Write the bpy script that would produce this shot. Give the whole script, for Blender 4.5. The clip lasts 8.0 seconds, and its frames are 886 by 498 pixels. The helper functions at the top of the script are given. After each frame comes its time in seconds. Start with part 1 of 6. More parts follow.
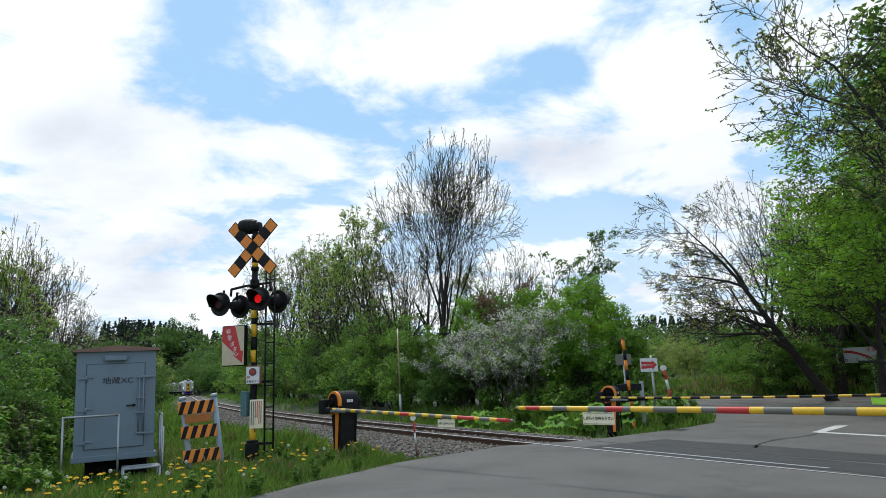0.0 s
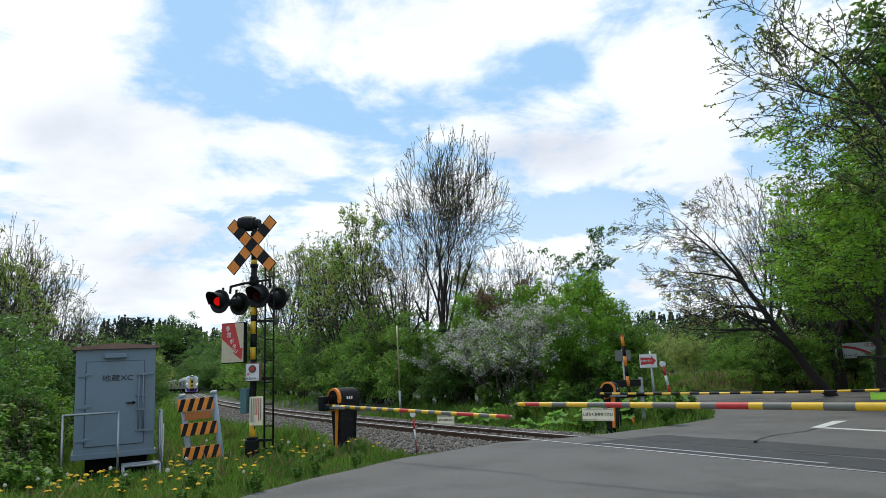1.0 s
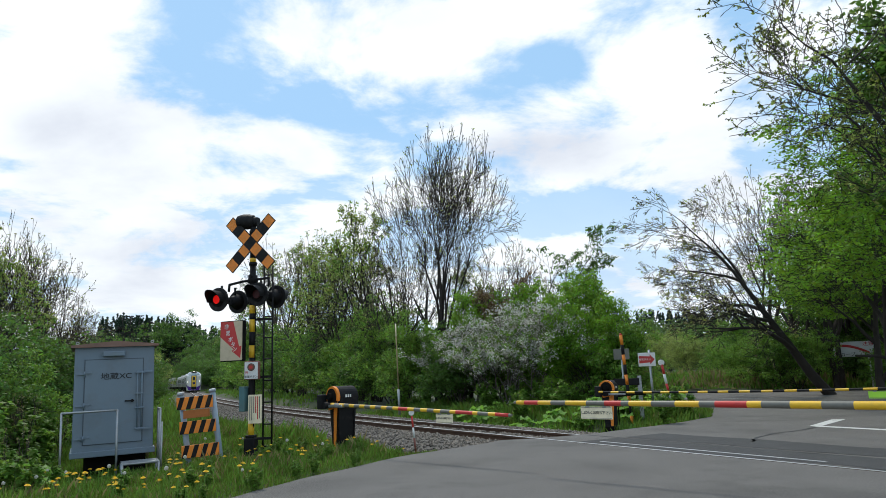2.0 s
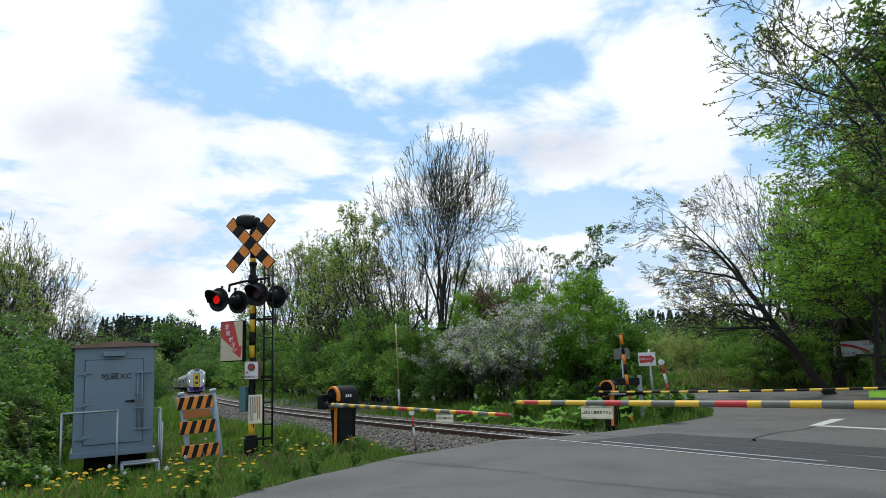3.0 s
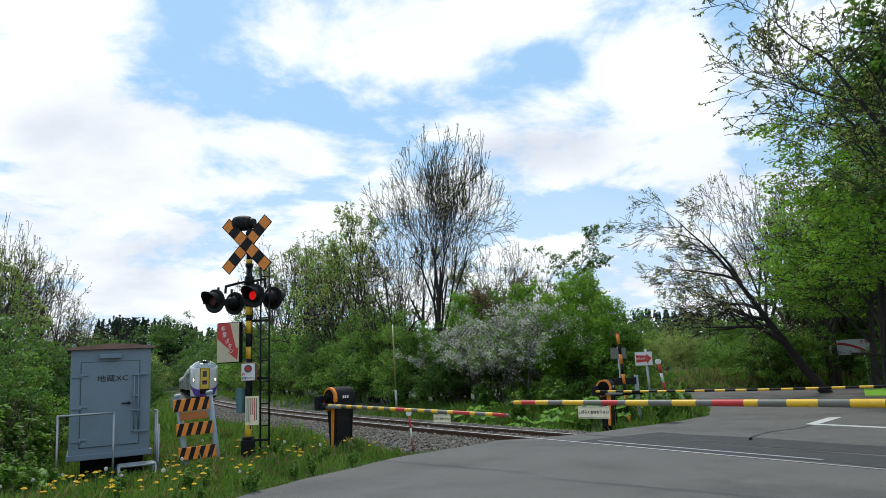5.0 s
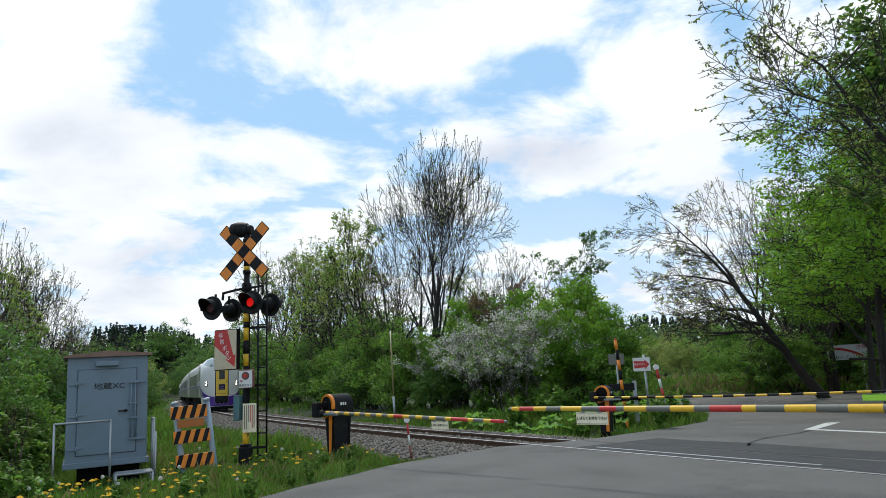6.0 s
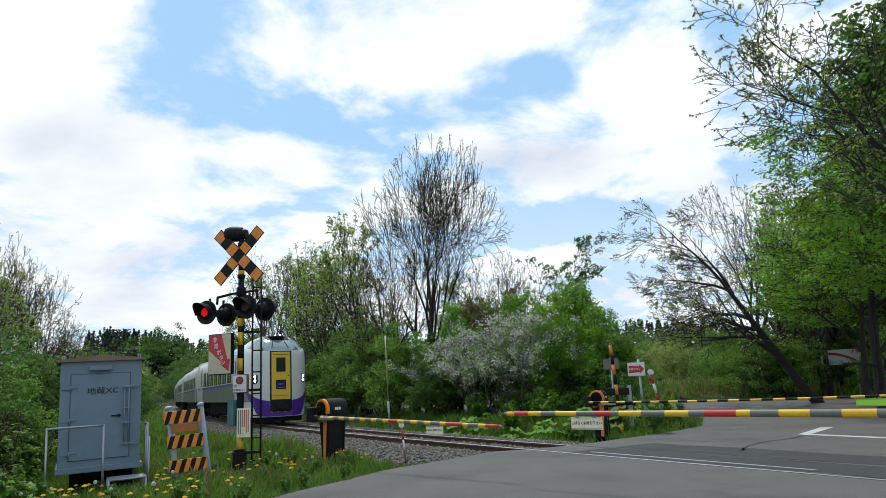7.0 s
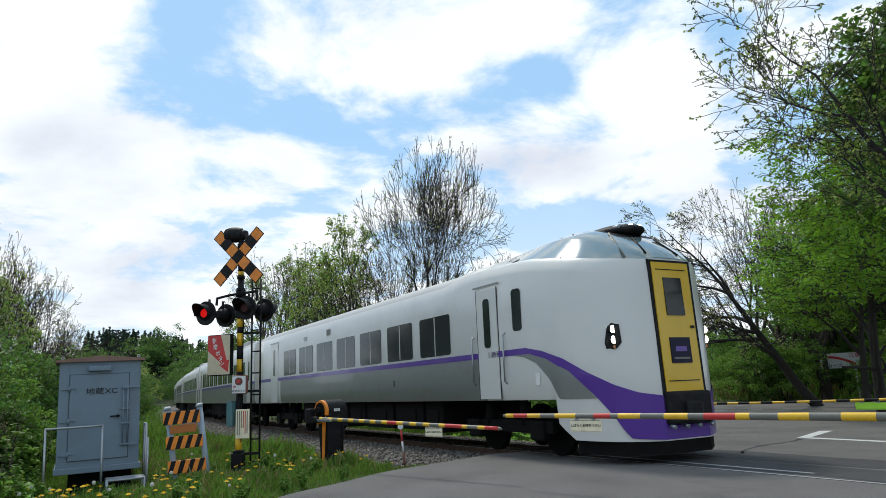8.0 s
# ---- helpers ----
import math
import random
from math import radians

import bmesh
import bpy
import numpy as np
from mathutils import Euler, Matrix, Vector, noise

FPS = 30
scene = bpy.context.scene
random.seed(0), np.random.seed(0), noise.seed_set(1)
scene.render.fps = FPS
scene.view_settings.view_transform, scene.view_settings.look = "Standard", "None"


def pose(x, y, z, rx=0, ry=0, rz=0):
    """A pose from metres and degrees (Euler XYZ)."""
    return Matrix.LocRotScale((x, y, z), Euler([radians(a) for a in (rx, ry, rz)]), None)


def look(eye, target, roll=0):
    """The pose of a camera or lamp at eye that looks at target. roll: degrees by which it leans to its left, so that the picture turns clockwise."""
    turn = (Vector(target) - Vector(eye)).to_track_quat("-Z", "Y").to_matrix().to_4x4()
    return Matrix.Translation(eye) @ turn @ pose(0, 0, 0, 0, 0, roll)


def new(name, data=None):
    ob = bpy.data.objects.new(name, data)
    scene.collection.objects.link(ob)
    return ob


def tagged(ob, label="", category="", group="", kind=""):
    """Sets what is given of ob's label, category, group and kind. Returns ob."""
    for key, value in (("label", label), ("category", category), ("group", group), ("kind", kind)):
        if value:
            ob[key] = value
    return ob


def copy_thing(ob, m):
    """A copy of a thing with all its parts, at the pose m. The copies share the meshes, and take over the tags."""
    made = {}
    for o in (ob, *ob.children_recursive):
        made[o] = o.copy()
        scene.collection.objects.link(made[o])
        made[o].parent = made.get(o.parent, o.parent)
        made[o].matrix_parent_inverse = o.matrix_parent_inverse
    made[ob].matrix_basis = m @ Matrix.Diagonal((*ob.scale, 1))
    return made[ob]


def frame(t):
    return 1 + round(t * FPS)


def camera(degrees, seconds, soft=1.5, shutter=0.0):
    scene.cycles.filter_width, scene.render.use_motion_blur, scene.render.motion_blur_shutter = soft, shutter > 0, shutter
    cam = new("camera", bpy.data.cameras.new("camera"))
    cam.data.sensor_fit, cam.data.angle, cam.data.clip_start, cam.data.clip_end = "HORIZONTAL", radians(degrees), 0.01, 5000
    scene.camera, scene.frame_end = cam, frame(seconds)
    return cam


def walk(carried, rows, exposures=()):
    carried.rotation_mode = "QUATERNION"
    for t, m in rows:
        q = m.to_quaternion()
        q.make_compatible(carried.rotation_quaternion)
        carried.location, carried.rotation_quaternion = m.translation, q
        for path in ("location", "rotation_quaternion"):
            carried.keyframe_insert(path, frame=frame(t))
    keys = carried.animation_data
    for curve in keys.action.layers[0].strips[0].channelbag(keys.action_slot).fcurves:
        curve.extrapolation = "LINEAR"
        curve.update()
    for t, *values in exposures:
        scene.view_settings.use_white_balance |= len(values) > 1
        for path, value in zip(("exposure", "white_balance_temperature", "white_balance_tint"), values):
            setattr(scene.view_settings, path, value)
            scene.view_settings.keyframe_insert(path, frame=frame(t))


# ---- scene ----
cam = camera(64.6, 8.0, soft=0.6)
EYE = (0.0, 0.0, 1.25)
PATH = [
    (0, 100.703, 2.004, 0.609), (0.5, 100.498, 2.015, 0.603), (1, 100.427, 2.169, 0.572), (1.5, 100.309, 2.115, 0.471),
    (3, 100.283, 2.179, 0.491), (3.5, 100.290, 2.450, 0.445), (4, 100.249, 2.525, 0.322), (4.5, 100.209, 2.451, 0.270),
    (6, 100.814, 2.645, 0.082), (6.5, 101.014, 2.692, -0.202), (7, 101.168, 2.623, -0.333), (7.5, 101.304, 2.517, -0.361),
    (8, 101.309, 2.391, -0.397)]
walk(cam, [(t, pose(*EYE, rx, ry, rz)) for t, rx, ry, rz in PATH], exposures=[(0, 0.12, 6560, 7.5), (8, 0.12, 6560, 7.5)])

# ---- world and sun ----
SUN_AZ, SUN_EL = -25.0, 56.0          # degrees; azimuth from +y towards +x


def make_world():
    w = bpy.data.worlds.new("sky")
    scene.world = w
    w.use_nodes = True
    nt = w.node_tree
    nt.nodes.clear()
    N = lambda k, **kw: mk(nt, k, **kw)
    L = nt.links.new
    out = N("ShaderNodeOutputWorld")
    bg = N("ShaderNodeBackground")
    sky = N("ShaderNodeTexSky")
    sky.sky_type = "NISHITA"
    sky.sun_disc = False
    sky.sun_elevation = radians(SUN_EL)
    sky.sun_rotation = radians(SUN_AZ)
    sky.air_density, sky.dust_density, sky.ozone_density = 1.0, 0.6, 1.5
    tc = N("ShaderNodeTexCoord")
    sep = N("ShaderNodeSeparateXYZ")
    L(tc.outputs["Generated"], sep.inputs[0])
    # a flat cloud deck: direction divided by its height
    zz = mth(nt, "MAXIMUM", sep.outputs[2], 0.0)
    zs = mth(nt, "ADD", zz, 0.22)
    u = mth(nt, "DIVIDE", sep.outputs[0], zs)
    v = mth(nt, "DIVIDE", sep.outputs[1], zs)
    cmb = N("ShaderNodeCombineXYZ")
    L(u, cmb.inputs[0])
    L(v, cmb.inputs[1])
    big = noise_node(nt, cmb.outputs[0], 2.3, 9.0, 0.60, 0.25)
    fine = noise_node(nt, cmb.outputs[0], 1.6, 6.0, 0.55, 0.2)
    # broad openings and banks of the cloud deck, as azimuth-elevation ellipses (x/y, z/y, radius x, radius z, weight)
    yy = mth(nt, "MAXIMUM", sep.outputs[1], 0.05)
    a = mth(nt, "DIVIDE", sep.outputs[0], yy)
    e = mth(nt, "DIVIDE", sep.outputs[2], yy)
    def ellipses(rows):
        total = None
        for cx, cz, rx, rz, wt in rows:
            dx = mth(nt, "DIVIDE", mth(nt, "SUBTRACT", a, cx), rx)
            dz = mth(nt, "DIVIDE", mth(nt, "SUBTRACT", e, cz), rz)
            r2 = mth(nt, "ADD", mth(nt, "MULTIPLY", dx, dx), mth(nt, "MULTIPLY", dz, dz))
            g = mth(nt, "MULTIPLY", mth(nt, "EXPONENT", mth(nt, "MULTIPLY", r2, -1.0)), wt)
            total = g if total is None else mth(nt, "ADD", total, g)
        return total
    dens = mth(nt, "ADD", mth(nt, "SUBTRACT", mth(nt, "MULTIPLY", big, 2.0), 0.46), ellipses(BANKS + OPENINGS))
    ramp = N("ShaderNodeMapRange")
    ramp.interpolation_type = "SMOOTHSTEP"
    ramp.inputs["From Min"].default_value = 0.38
    ramp.inputs["From Max"].default_value = 0.72
    L(dens, ramp.inputs["Value"])
    # thick cloud is greyer below
    thick = N("ShaderNodeMapRange")
    thick.interpolation_type = "SMOOTHSTEP"
    thick.inputs["From Min"].default_value = 0.36
    thick.inputs["From Max"].default_value = 0.80
    L(mth(nt, "ADD", mth(nt, "MULTIPLY", fine, 0.9), mth(nt, "MULTIPLY", ellipses(UNDERSIDES), 0.34)), thick.inputs["Value"])
    cloud = mix(nt, thick.outputs[0], (9.3, 9.7, 10.2, 1), (6.2, 6.6, 7.7, 1))
    haze = N("ShaderNodeMapRange")
    haze.inputs["From Min"].default_value = 0.0
    haze.inputs["From Max"].default_value = 0.35
    haze.inputs["To Min"].default_value = 0.6
    haze.inputs["To Max"].default_value = 0.0
    L(zz, haze.inputs["Value"])
    cover = mth(nt, "MAXIMUM", ramp.outputs[0], haze.outputs[0])
    skyg = mix(nt, 0.75, sky.outputs[0], (3.7, 6.3, 9.5, 1))
    col = mix(nt, cover, skyg, cloud)
    L(col, bg.inputs[0])
    bg.inputs[1].default_value = 0.105
    L(bg.outputs[0], out.inputs[0])


def mk(nt, kind, **kw):
    n = nt.nodes.new(kind)
    for k, val in kw.items():
        n.inputs[k].default_value = val
    return n


def mth(nt, op, x, y=None):
    n = nt.nodes.new("ShaderNodeMath")
    n.operation = op
    for i, val in enumerate((x, y)):
        if val is None:
            continue
        if isinstance(val, (int, float)):
            n.inputs[i].default_value = val
        else:
            nt.links.new(val, n.inputs[i])
    return n.outputs[0]


def mix(nt, fac, c1, c2, mode="MIX"):
    n = nt.nodes.new("ShaderNodeMix")
    n.data_type = "RGBA"
    n.blend_type = mode
    for sock, val in ((n.inputs[0], fac), (n.inputs[6], c1), (n.inputs[7], c2)):
        if isinstance(val, (int, float)):
            sock.default_value = val
        elif isinstance(val, tuple):
            sock.default_value = val if len(val) == 4 else (*val, 1)
        else:
            nt.links.new(val, sock)
    return n.outputs[2]


def noise_node(nt, vec, scale, detail=3.0, rough=0.5, dist=0.0):
    n = nt.nodes.new("ShaderNodeTexNoise")
    n.inputs["Scale"].default_value = scale
    n.inputs["Detail"].default_value = detail
    n.inputs["Roughness"].default_value = rough
    n.inputs["Distortion"].default_value = dist
    if vec is not None:
        nt.links.new(vec, n.inputs["Vector"])
    return n.outputs["Fac"]


BANKS = [(-0.613, 0.491, 0.162, 0.224, 0.30), (-0.434, 0.295, 0.158, 0.110, 0.22), (-0.250, 0.313, 0.091, 0.047, 0.16),
         (0.028, 0.516, 0.315, 0.073, 0.26), (-0.112, 0.458, 0.057, 0.044, 0.12), (0.198, 0.345, 0.199, 0.076, 0.24),
         (0.308, 0.448, 0.086, 0.078, 0.18), (0.390, 0.372, 0.050, 0.127, 0.14), (0.346, 0.226, 0.042, 0.032, 0.20),
         (-0.117, 0.255, 0.091, 0.051, 0.16), (0.223, 0.139, 0.116, 0.051, 0.14), (-0.396, 0.134, 0.415, 0.076, 0.14)]
OPENINGS = [(-0.381, 0.554, 0.115, 0.127, -0.34), (-0.301, 0.440, 0.143, 0.049, -0.20), (-0.180, 0.554, 0.038, 0.049, -0.10),
            (-0.080, 0.380, 0.100, 0.047, -0.30), (0.155, 0.469, 0.091, 0.049, -0.30), (0.075, 0.413, 0.067, 0.034, -0.12),
            (-0.140, 0.321, 0.042, 0.034, -0.16), (0.246, 0.223, 0.091, 0.030, -0.34), (0.460, 0.496, 0.057, 0.088, -0.36),
            (0.432, 0.326, 0.033, 0.051, -0.12), (-0.637, 0.330, 0.042, 0.014, -0.10), (0.138, 0.205, 0.037, 0.024, -0.12)]
UNDERSIDES = [(-0.577, 0.394, 0.075, 0.042, 0.50), (-0.348, 0.219, 0.075, 0.034, 0.35), (0.229, 0.317, 0.125, 0.051, 0.60),
              (0.087, 0.324, 0.066, 0.034, 0.35), (0.244, 0.106, 0.108, 0.042, 0.50), (-0.445, 0.144, 0.108, 0.042, 0.40),
              (-0.484, 0.297, 0.100, 0.025, 0.20), (-0.625, 0.278, 0.050, 0.034, 0.30)]
make_world()
sun = new("sun", bpy.data.lights.new("sun", "SUN"))
sun.data.energy, sun.data.angle, sun.data.color = 1.9, radians(9.0), (1.0, 0.95, 0.86)
_a, _e = radians(SUN_AZ), radians(SUN_EL)
sun.matrix_world = look((0, 0, 60), (-math.sin(_a) * math.cos(_e), -math.cos(_a) * math.cos(_e), 60 - math.sin(_e)))

# ---- materials ----
def material(name, color, rough=0.6, metal=0.0, var=0.12, scale=4.0, bump=0.0, bscale=40.0, spec=0.5, stain=None, stain_amt=0.3,
             stain_scale=1.5, island=0.0, obrand=0.0, trans=0.0, coat=0.0, emit=0.0, grain=0.0):
    """A principled material with grain, stains and fine relief. color: linear RGB."""
    m = bpy.data.materials.new(name)
    m.use_nodes = True
    nt = m.node_tree
    b = nt.nodes["Principled BSDF"]
    tc = nt.nodes.new("ShaderNodeTexCoord").outputs["Object"]
    n1 = noise_node(nt, tc, scale, 5.0, 0.6)
    lo = tuple(c * (1 - var) for c in color)
    hi = tuple(min(1, c * (1 + var)) for c in color)
    col = mix(nt, n1, lo, hi)
    if grain:
        g = mk(nt, "ShaderNodeMapRange")
        g.inputs["From Min"].default_value, g.inputs["From Max"].default_value = 0.3, 0.7
        g.inputs["To Min"].default_value, g.inputs["To Max"].default_value = 1 - grain, 1 + grain
        nt.links.new(noise_node(nt, tc, 55.0, 2.0, 0.6), g.inputs["Value"])
        cc = mk(nt, "ShaderNodeCombineColor")
        for i in range(3):
            nt.links.new(g.outputs[0], cc.inputs[i])
        col = mix(nt, 1.0, col, cc.outputs[0], "MULTIPLY")
    if stain is not None:
        n2 = noise_node(nt, tc, stain_scale, 6.0, 0.65, 0.4)
        mr = mk(nt, "ShaderNodeMapRange")
        mr.inputs["From Min"].default_value, mr.inputs["From Max"].default_value = 0.5, 0.72
        mr.inputs["To Max"].default_value = stain_amt
        nt.links.new(n2, mr.inputs["Value"])
        col = mix(nt, mr.outputs[0], col, stain)
    if island or obrand:
        src = nt.nodes.new("ShaderNodeNewGeometry").outputs["Random Per Island"] if island else nt.nodes.new("ShaderNodeObjectInfo").outputs["Random"]
        k = island or obrand
        hs = nt.nodes.new("ShaderNodeHueSaturation")
        nt.links.new(col, hs.inputs["Color"])
        nt.links.new(mth(nt, "ADD", mth(nt, "MULTIPLY", src, 2 * k), 1 - k), hs.inputs["Value"])
        nt.links.new(mth(nt, "ADD", mth(nt, "MULTIPLY", src, 0.04 if island and trans else 0.0), 0.48 if island and trans else 0.5), hs.inputs["Hue"])
        col = hs.outputs[0]
    nt.links.new(col, b.inputs["Base Color"])
    b.inputs["Roughness"].default_value = rough
    b.inputs["Metallic"].default_value = metal
    b.inputs["Specular IOR Level"].default_value = spec
    b.inputs["Coat Weight"].default_value = coat
    if bump:
        bn = nt.nodes.new("ShaderNodeBump")
        bn.inputs["Strength"].default_value = bump
        bn.inputs["Distance"].default_value = 0.02
        nt.links.new(noise_node(nt, tc, bscale, 4.0, 0.65), bn.inputs["Height"])
        nt.links.new(bn.outputs[0], b.inputs["Normal"])
    if trans:
        tr = nt.nodes.new("ShaderNodeBsdfTranslucent")
        ms = nt.nodes.new("ShaderNodeMixShader")
        ms.inputs[0].default_value = trans
        br = mix(nt, 1.0, col, (1.0, 1.0, 0.75), "MULTIPLY")
        nt.links.new(br, tr.inputs["Color"])
        nt.links.new(b.outputs[0], ms.inputs[1])
        nt.links.new(tr.outputs[0], ms.inputs[2])
        nt.links.new(ms.outputs[0], nt.nodes["Material Output"].inputs["Surface"])
    if emit:
        b.inputs["Emission Color"].default_value = (*color, 1)
        b.inputs["Emission Strength"].default_value = emit
    return m


M = {}
M["asphalt"] = material("asphalt", (0.160, 0.152, 0.143), 0.9, var=0.28, scale=0.8, bump=0.7, bscale=140, spec=0.25, stain=(0.082, 0.079, 0.074), stain_amt=0.7, stain_scale=0.45, grain=0.38)
M["asphalt_patch"] = material("asphalt_patch", (0.045, 0.045, 0.046), 0.85, var=0.25, scale=2.0, bump=0.5, bscale=160, stain=(0.08, 0.08, 0.08), stain_amt=0.4)
M["paint_white"] = material("road_paint", (0.62, 0.62, 0.60), 0.7, var=0.12, scale=6, stain=(0.16, 0.16, 0.16), stain_amt=0.7, stain_scale=7)
M["soil"] = material("soil", (0.045, 0.062, 0.022), 0.95, var=0.5, scale=0.8, bump=0.6, bscale=15, stain=(0.09, 0.075, 0.045), stain_amt=0.5, stain_scale=0.7)
M["grass"] = material("grass", (0.135, 0.235, 0.04), 0.55, var=0.35, scale=0.7, island=0.35, trans=0.45, spec=0.3)
M["grass_dry"] = material("grass_dry", (0.25, 0.21, 0.10), 0.7, var=0.3, scale=0.7, island=0.35, trans=0.3, spec=0.2)
M["ballast"] = material("ballast", (0.165, 0.145, 0.122), 0.9, var=0.25, scale=8, island=0.45, bump=0.3, bscale=60)
M["ballast_bed"] = material("ballast_bed", (0.10, 0.09, 0.08), 0.95, var=0.4, scale=12, bump=0.8, bscale=30)
M["rail_side"] = material("rail_rust", (0.10, 0.055, 0.035), 0.8, 0.3, var=0.3, scale=8, bump=0.2)
M["rail_top"] = material("rail_top", (0.55, 0.55, 0.56), 0.45, 0.6, var=0.1, scale=20)
M["sleeper"] = material("sleeper", (0.13, 0.10, 0.075), 0.9, var=0.3, scale=6, bump=0.5, obrand=0.2)
M["hut"] = material("painted_steel", (0.15, 0.205, 0.255), 0.42, 0.0, var=0.06, scale=3, bump=0.05, bscale=60, stain=(0.13, 0.15, 0.16), stain_amt=0.5, stain_scale=2.2)
M["seam"] = material("seam_shadow", (0.07, 0.09, 0.11), 0.6, var=0.1)
M["hut_roof"] = material("roof_rust", (0.22, 0.13, 0.10), 0.7, 0.1, var=0.3, scale=8, bump=0.2)
M["galv"] = material("galvanised", (0.36, 0.38, 0.39), 0.45, 0.75, var=0.2, scale=14, stain=(0.2, 0.17, 0.13), stain_amt=0.4, stain_scale=9)
M["greyblue"] = material("grey_blue_paint", (0.24, 0.31, 0.37), 0.5, var=0.12, scale=9, bump=0.1, stain=(0.35, 0.36, 0.35), stain_amt=0.5, stain_scale=8)
M["orange"] = material("orange_paint", (0.82, 0.24, 0.018), 0.5, var=0.12, scale=9, stain=(0.42, 0.16, 0.05), stain_amt=0.45, stain_scale=7)
M["orange_rust"] = material("orange_rusty", (0.40, 0.13, 0.03), 0.75, var=0.25, scale=9, bump=0.2, stain=(0.2, 0.08, 0.04), stain_amt=0.6)
M["yellow"] = material("yellow_paint", (0.80, 0.47, 0.02), 0.45, var=0.1, scale=9, stain=(0.38, 0.25, 0.06), stain_amt=0.4, stain_scale=9)
M["black"] = material("black_paint", (0.011, 0.011, 0.012), 0.6, var=0.3, scale=9, bump=0.04, spec=0.18, stain=(0.04, 0.036, 0.03), stain_amt=0.5, stain_scale=6)
M["dark"] = material("dark_grime", (0.009, 0.0085, 0.008), 0.9, spec=0.1, var=0.4, scale=6, bump=0.2)
M["grey_band"] = material("grey_band", (0.16, 0.155, 0.13), 0.5, var=0.15, scale=9, stain=(0.09, 0.085, 0.07), stain_amt=0.4, stain_scale=9)
M["red"] = material("red_paint", (0.55, 0.035, 0.03), 0.5, var=0.12, scale=9, stain=(0.30, 0.03, 0.03), stain_amt=0.4, stain_scale=9)
M["white"] = material("white_paint", (0.72, 0.72, 0.70), 0.5, var=0.05, scale=6, stain=(0.45, 0.44, 0.40), stain_amt=0.35, stain_scale=6)
M["cream"] = material("cream_panel", (0.88, 0.78, 0.55), 0.5, var=0.08, scale=6, stain=(0.33, 0.30, 0.23), stain_amt=0.4, stain_scale=5)
M["teal"] = material("teal_box", (0.10, 0.21, 0.22), 0.5, var=0.1, scale=6, stain=(0.16, 0.17, 0.15), stain_amt=0.4)
M["lime"] = material("lime_plate", (0.42, 0.80, 0.06), 0.5, var=0.05)
M["lens_dark"] = material("lens_dark", (0.05, 0.004, 0.004), 0.35, spec=0.2)
M["lens_lit"] = material("lens_lit", (0.75, 0.008, 0.006), 0.4, emit=0.5, spec=0.1)
M["beige"] = material("beige_panel", (0.60, 0.50, 0.34), 0.55, var=0.1, scale=6, stain=(0.36, 0.29, 0.19), stain_amt=0.5, stain_scale=5)
M["brown_red"] = material("brown_red", (0.19, 0.065, 0.045), 0.6, var=0.2)
M["pole_wood"] = material("weathered_pole", (0.30, 0.24, 0.12), 0.8, var=0.3, scale=6)
M["ink"] = material("ink", (0.012, 0.012, 0.013), 0.6)
M["ink_red"] = material("ink_red", (0.50, 0.04, 0.035), 0.6)
M["ink_white"] = material("ink_white", (0.75, 0.74, 0.70), 0.6)
M["train_white"] = material("train_white", (0.655, 0.64, 0.60), 0.3, 0.0, var=0.03, scale=0.6, coat=0.4, stain=(0.50, 0.51, 0.51), stain_amt=0.3, stain_scale=0.8)
M["train_steel"] = material("train_steel", (0.60, 0.59, 0.56), 0.34, 0.35, var=0.05, scale=0.7, stain=(0.46, 0.46, 0.45), stain_amt=0.35)
M["train_grey"] = material("train_grey", (0.235, 0.24, 0.225), 0.33, 0.25, var=0.06, scale=0.6, coat=0.3, stain=(0.16, 0.16, 0.15), stain_amt=0.4)
M["purple"] = material("purple_paint", (0.085, 0.022, 0.27), 0.3, var=0.05, coat=0.4)
M["train_yellow"] = material("train_yellow", (0.70, 0.43, 0.015), 0.35, var=0.05, scale=1, coat=0.3, stain=(0.5, 0.31, 0.03), stain_amt=0.3)
M["train_roof"] = material("train_roof", (0.40, 0.40, 0.39), 0.5, 0.1, var=0.15, scale=0.9)
M["glass"] = material("window_glass", (0.014, 0.020, 0.018), 0.10, 0.0, 0.05, spec=0.35)
M["cab_glass"] = material("cab_glass", (0.17, 0.23, 0.23), 0.10, 0.0, var=0.05, spec=1.0, coat=1.0)
M["headlamp"] = material("headlamp_lit", (1.0, 0.93, 0.78), 0.2, emit=8.0)
M["indicator"] = material("indicator_lens", (0.5, 0.16, 0.03), 0.15, spec=0.8)
M["screen"] = material("nameplate", (0.010, 0.010, 0.03), 0.4, spec=0.2)
M["bark"] = material("bark", (0.055, 0.045, 0.036), 0.95, var=0.4, scale=5, bump=0.6, bscale=18, stain=(0.12, 0.11, 0.095), stain_amt=0.5, stain_scale=4)
M["bark_dark"] = material("bark_dark", (0.028, 0.023, 0.019), 0.95, var=0.4, scale=5, bump=0.6, bscale=18)
M["bark_pale"] = material("bark_pale", (0.15, 0.13, 0.11), 0.95, var=0.35, scale=5, bump=0.4, bscale=18)


def leaf_mat(name, col, k=0.35, trans=0.5):
    return material(name, col, 0.5, var=0.7, scale=1.9, island=k, trans=trans, spec=0.3)


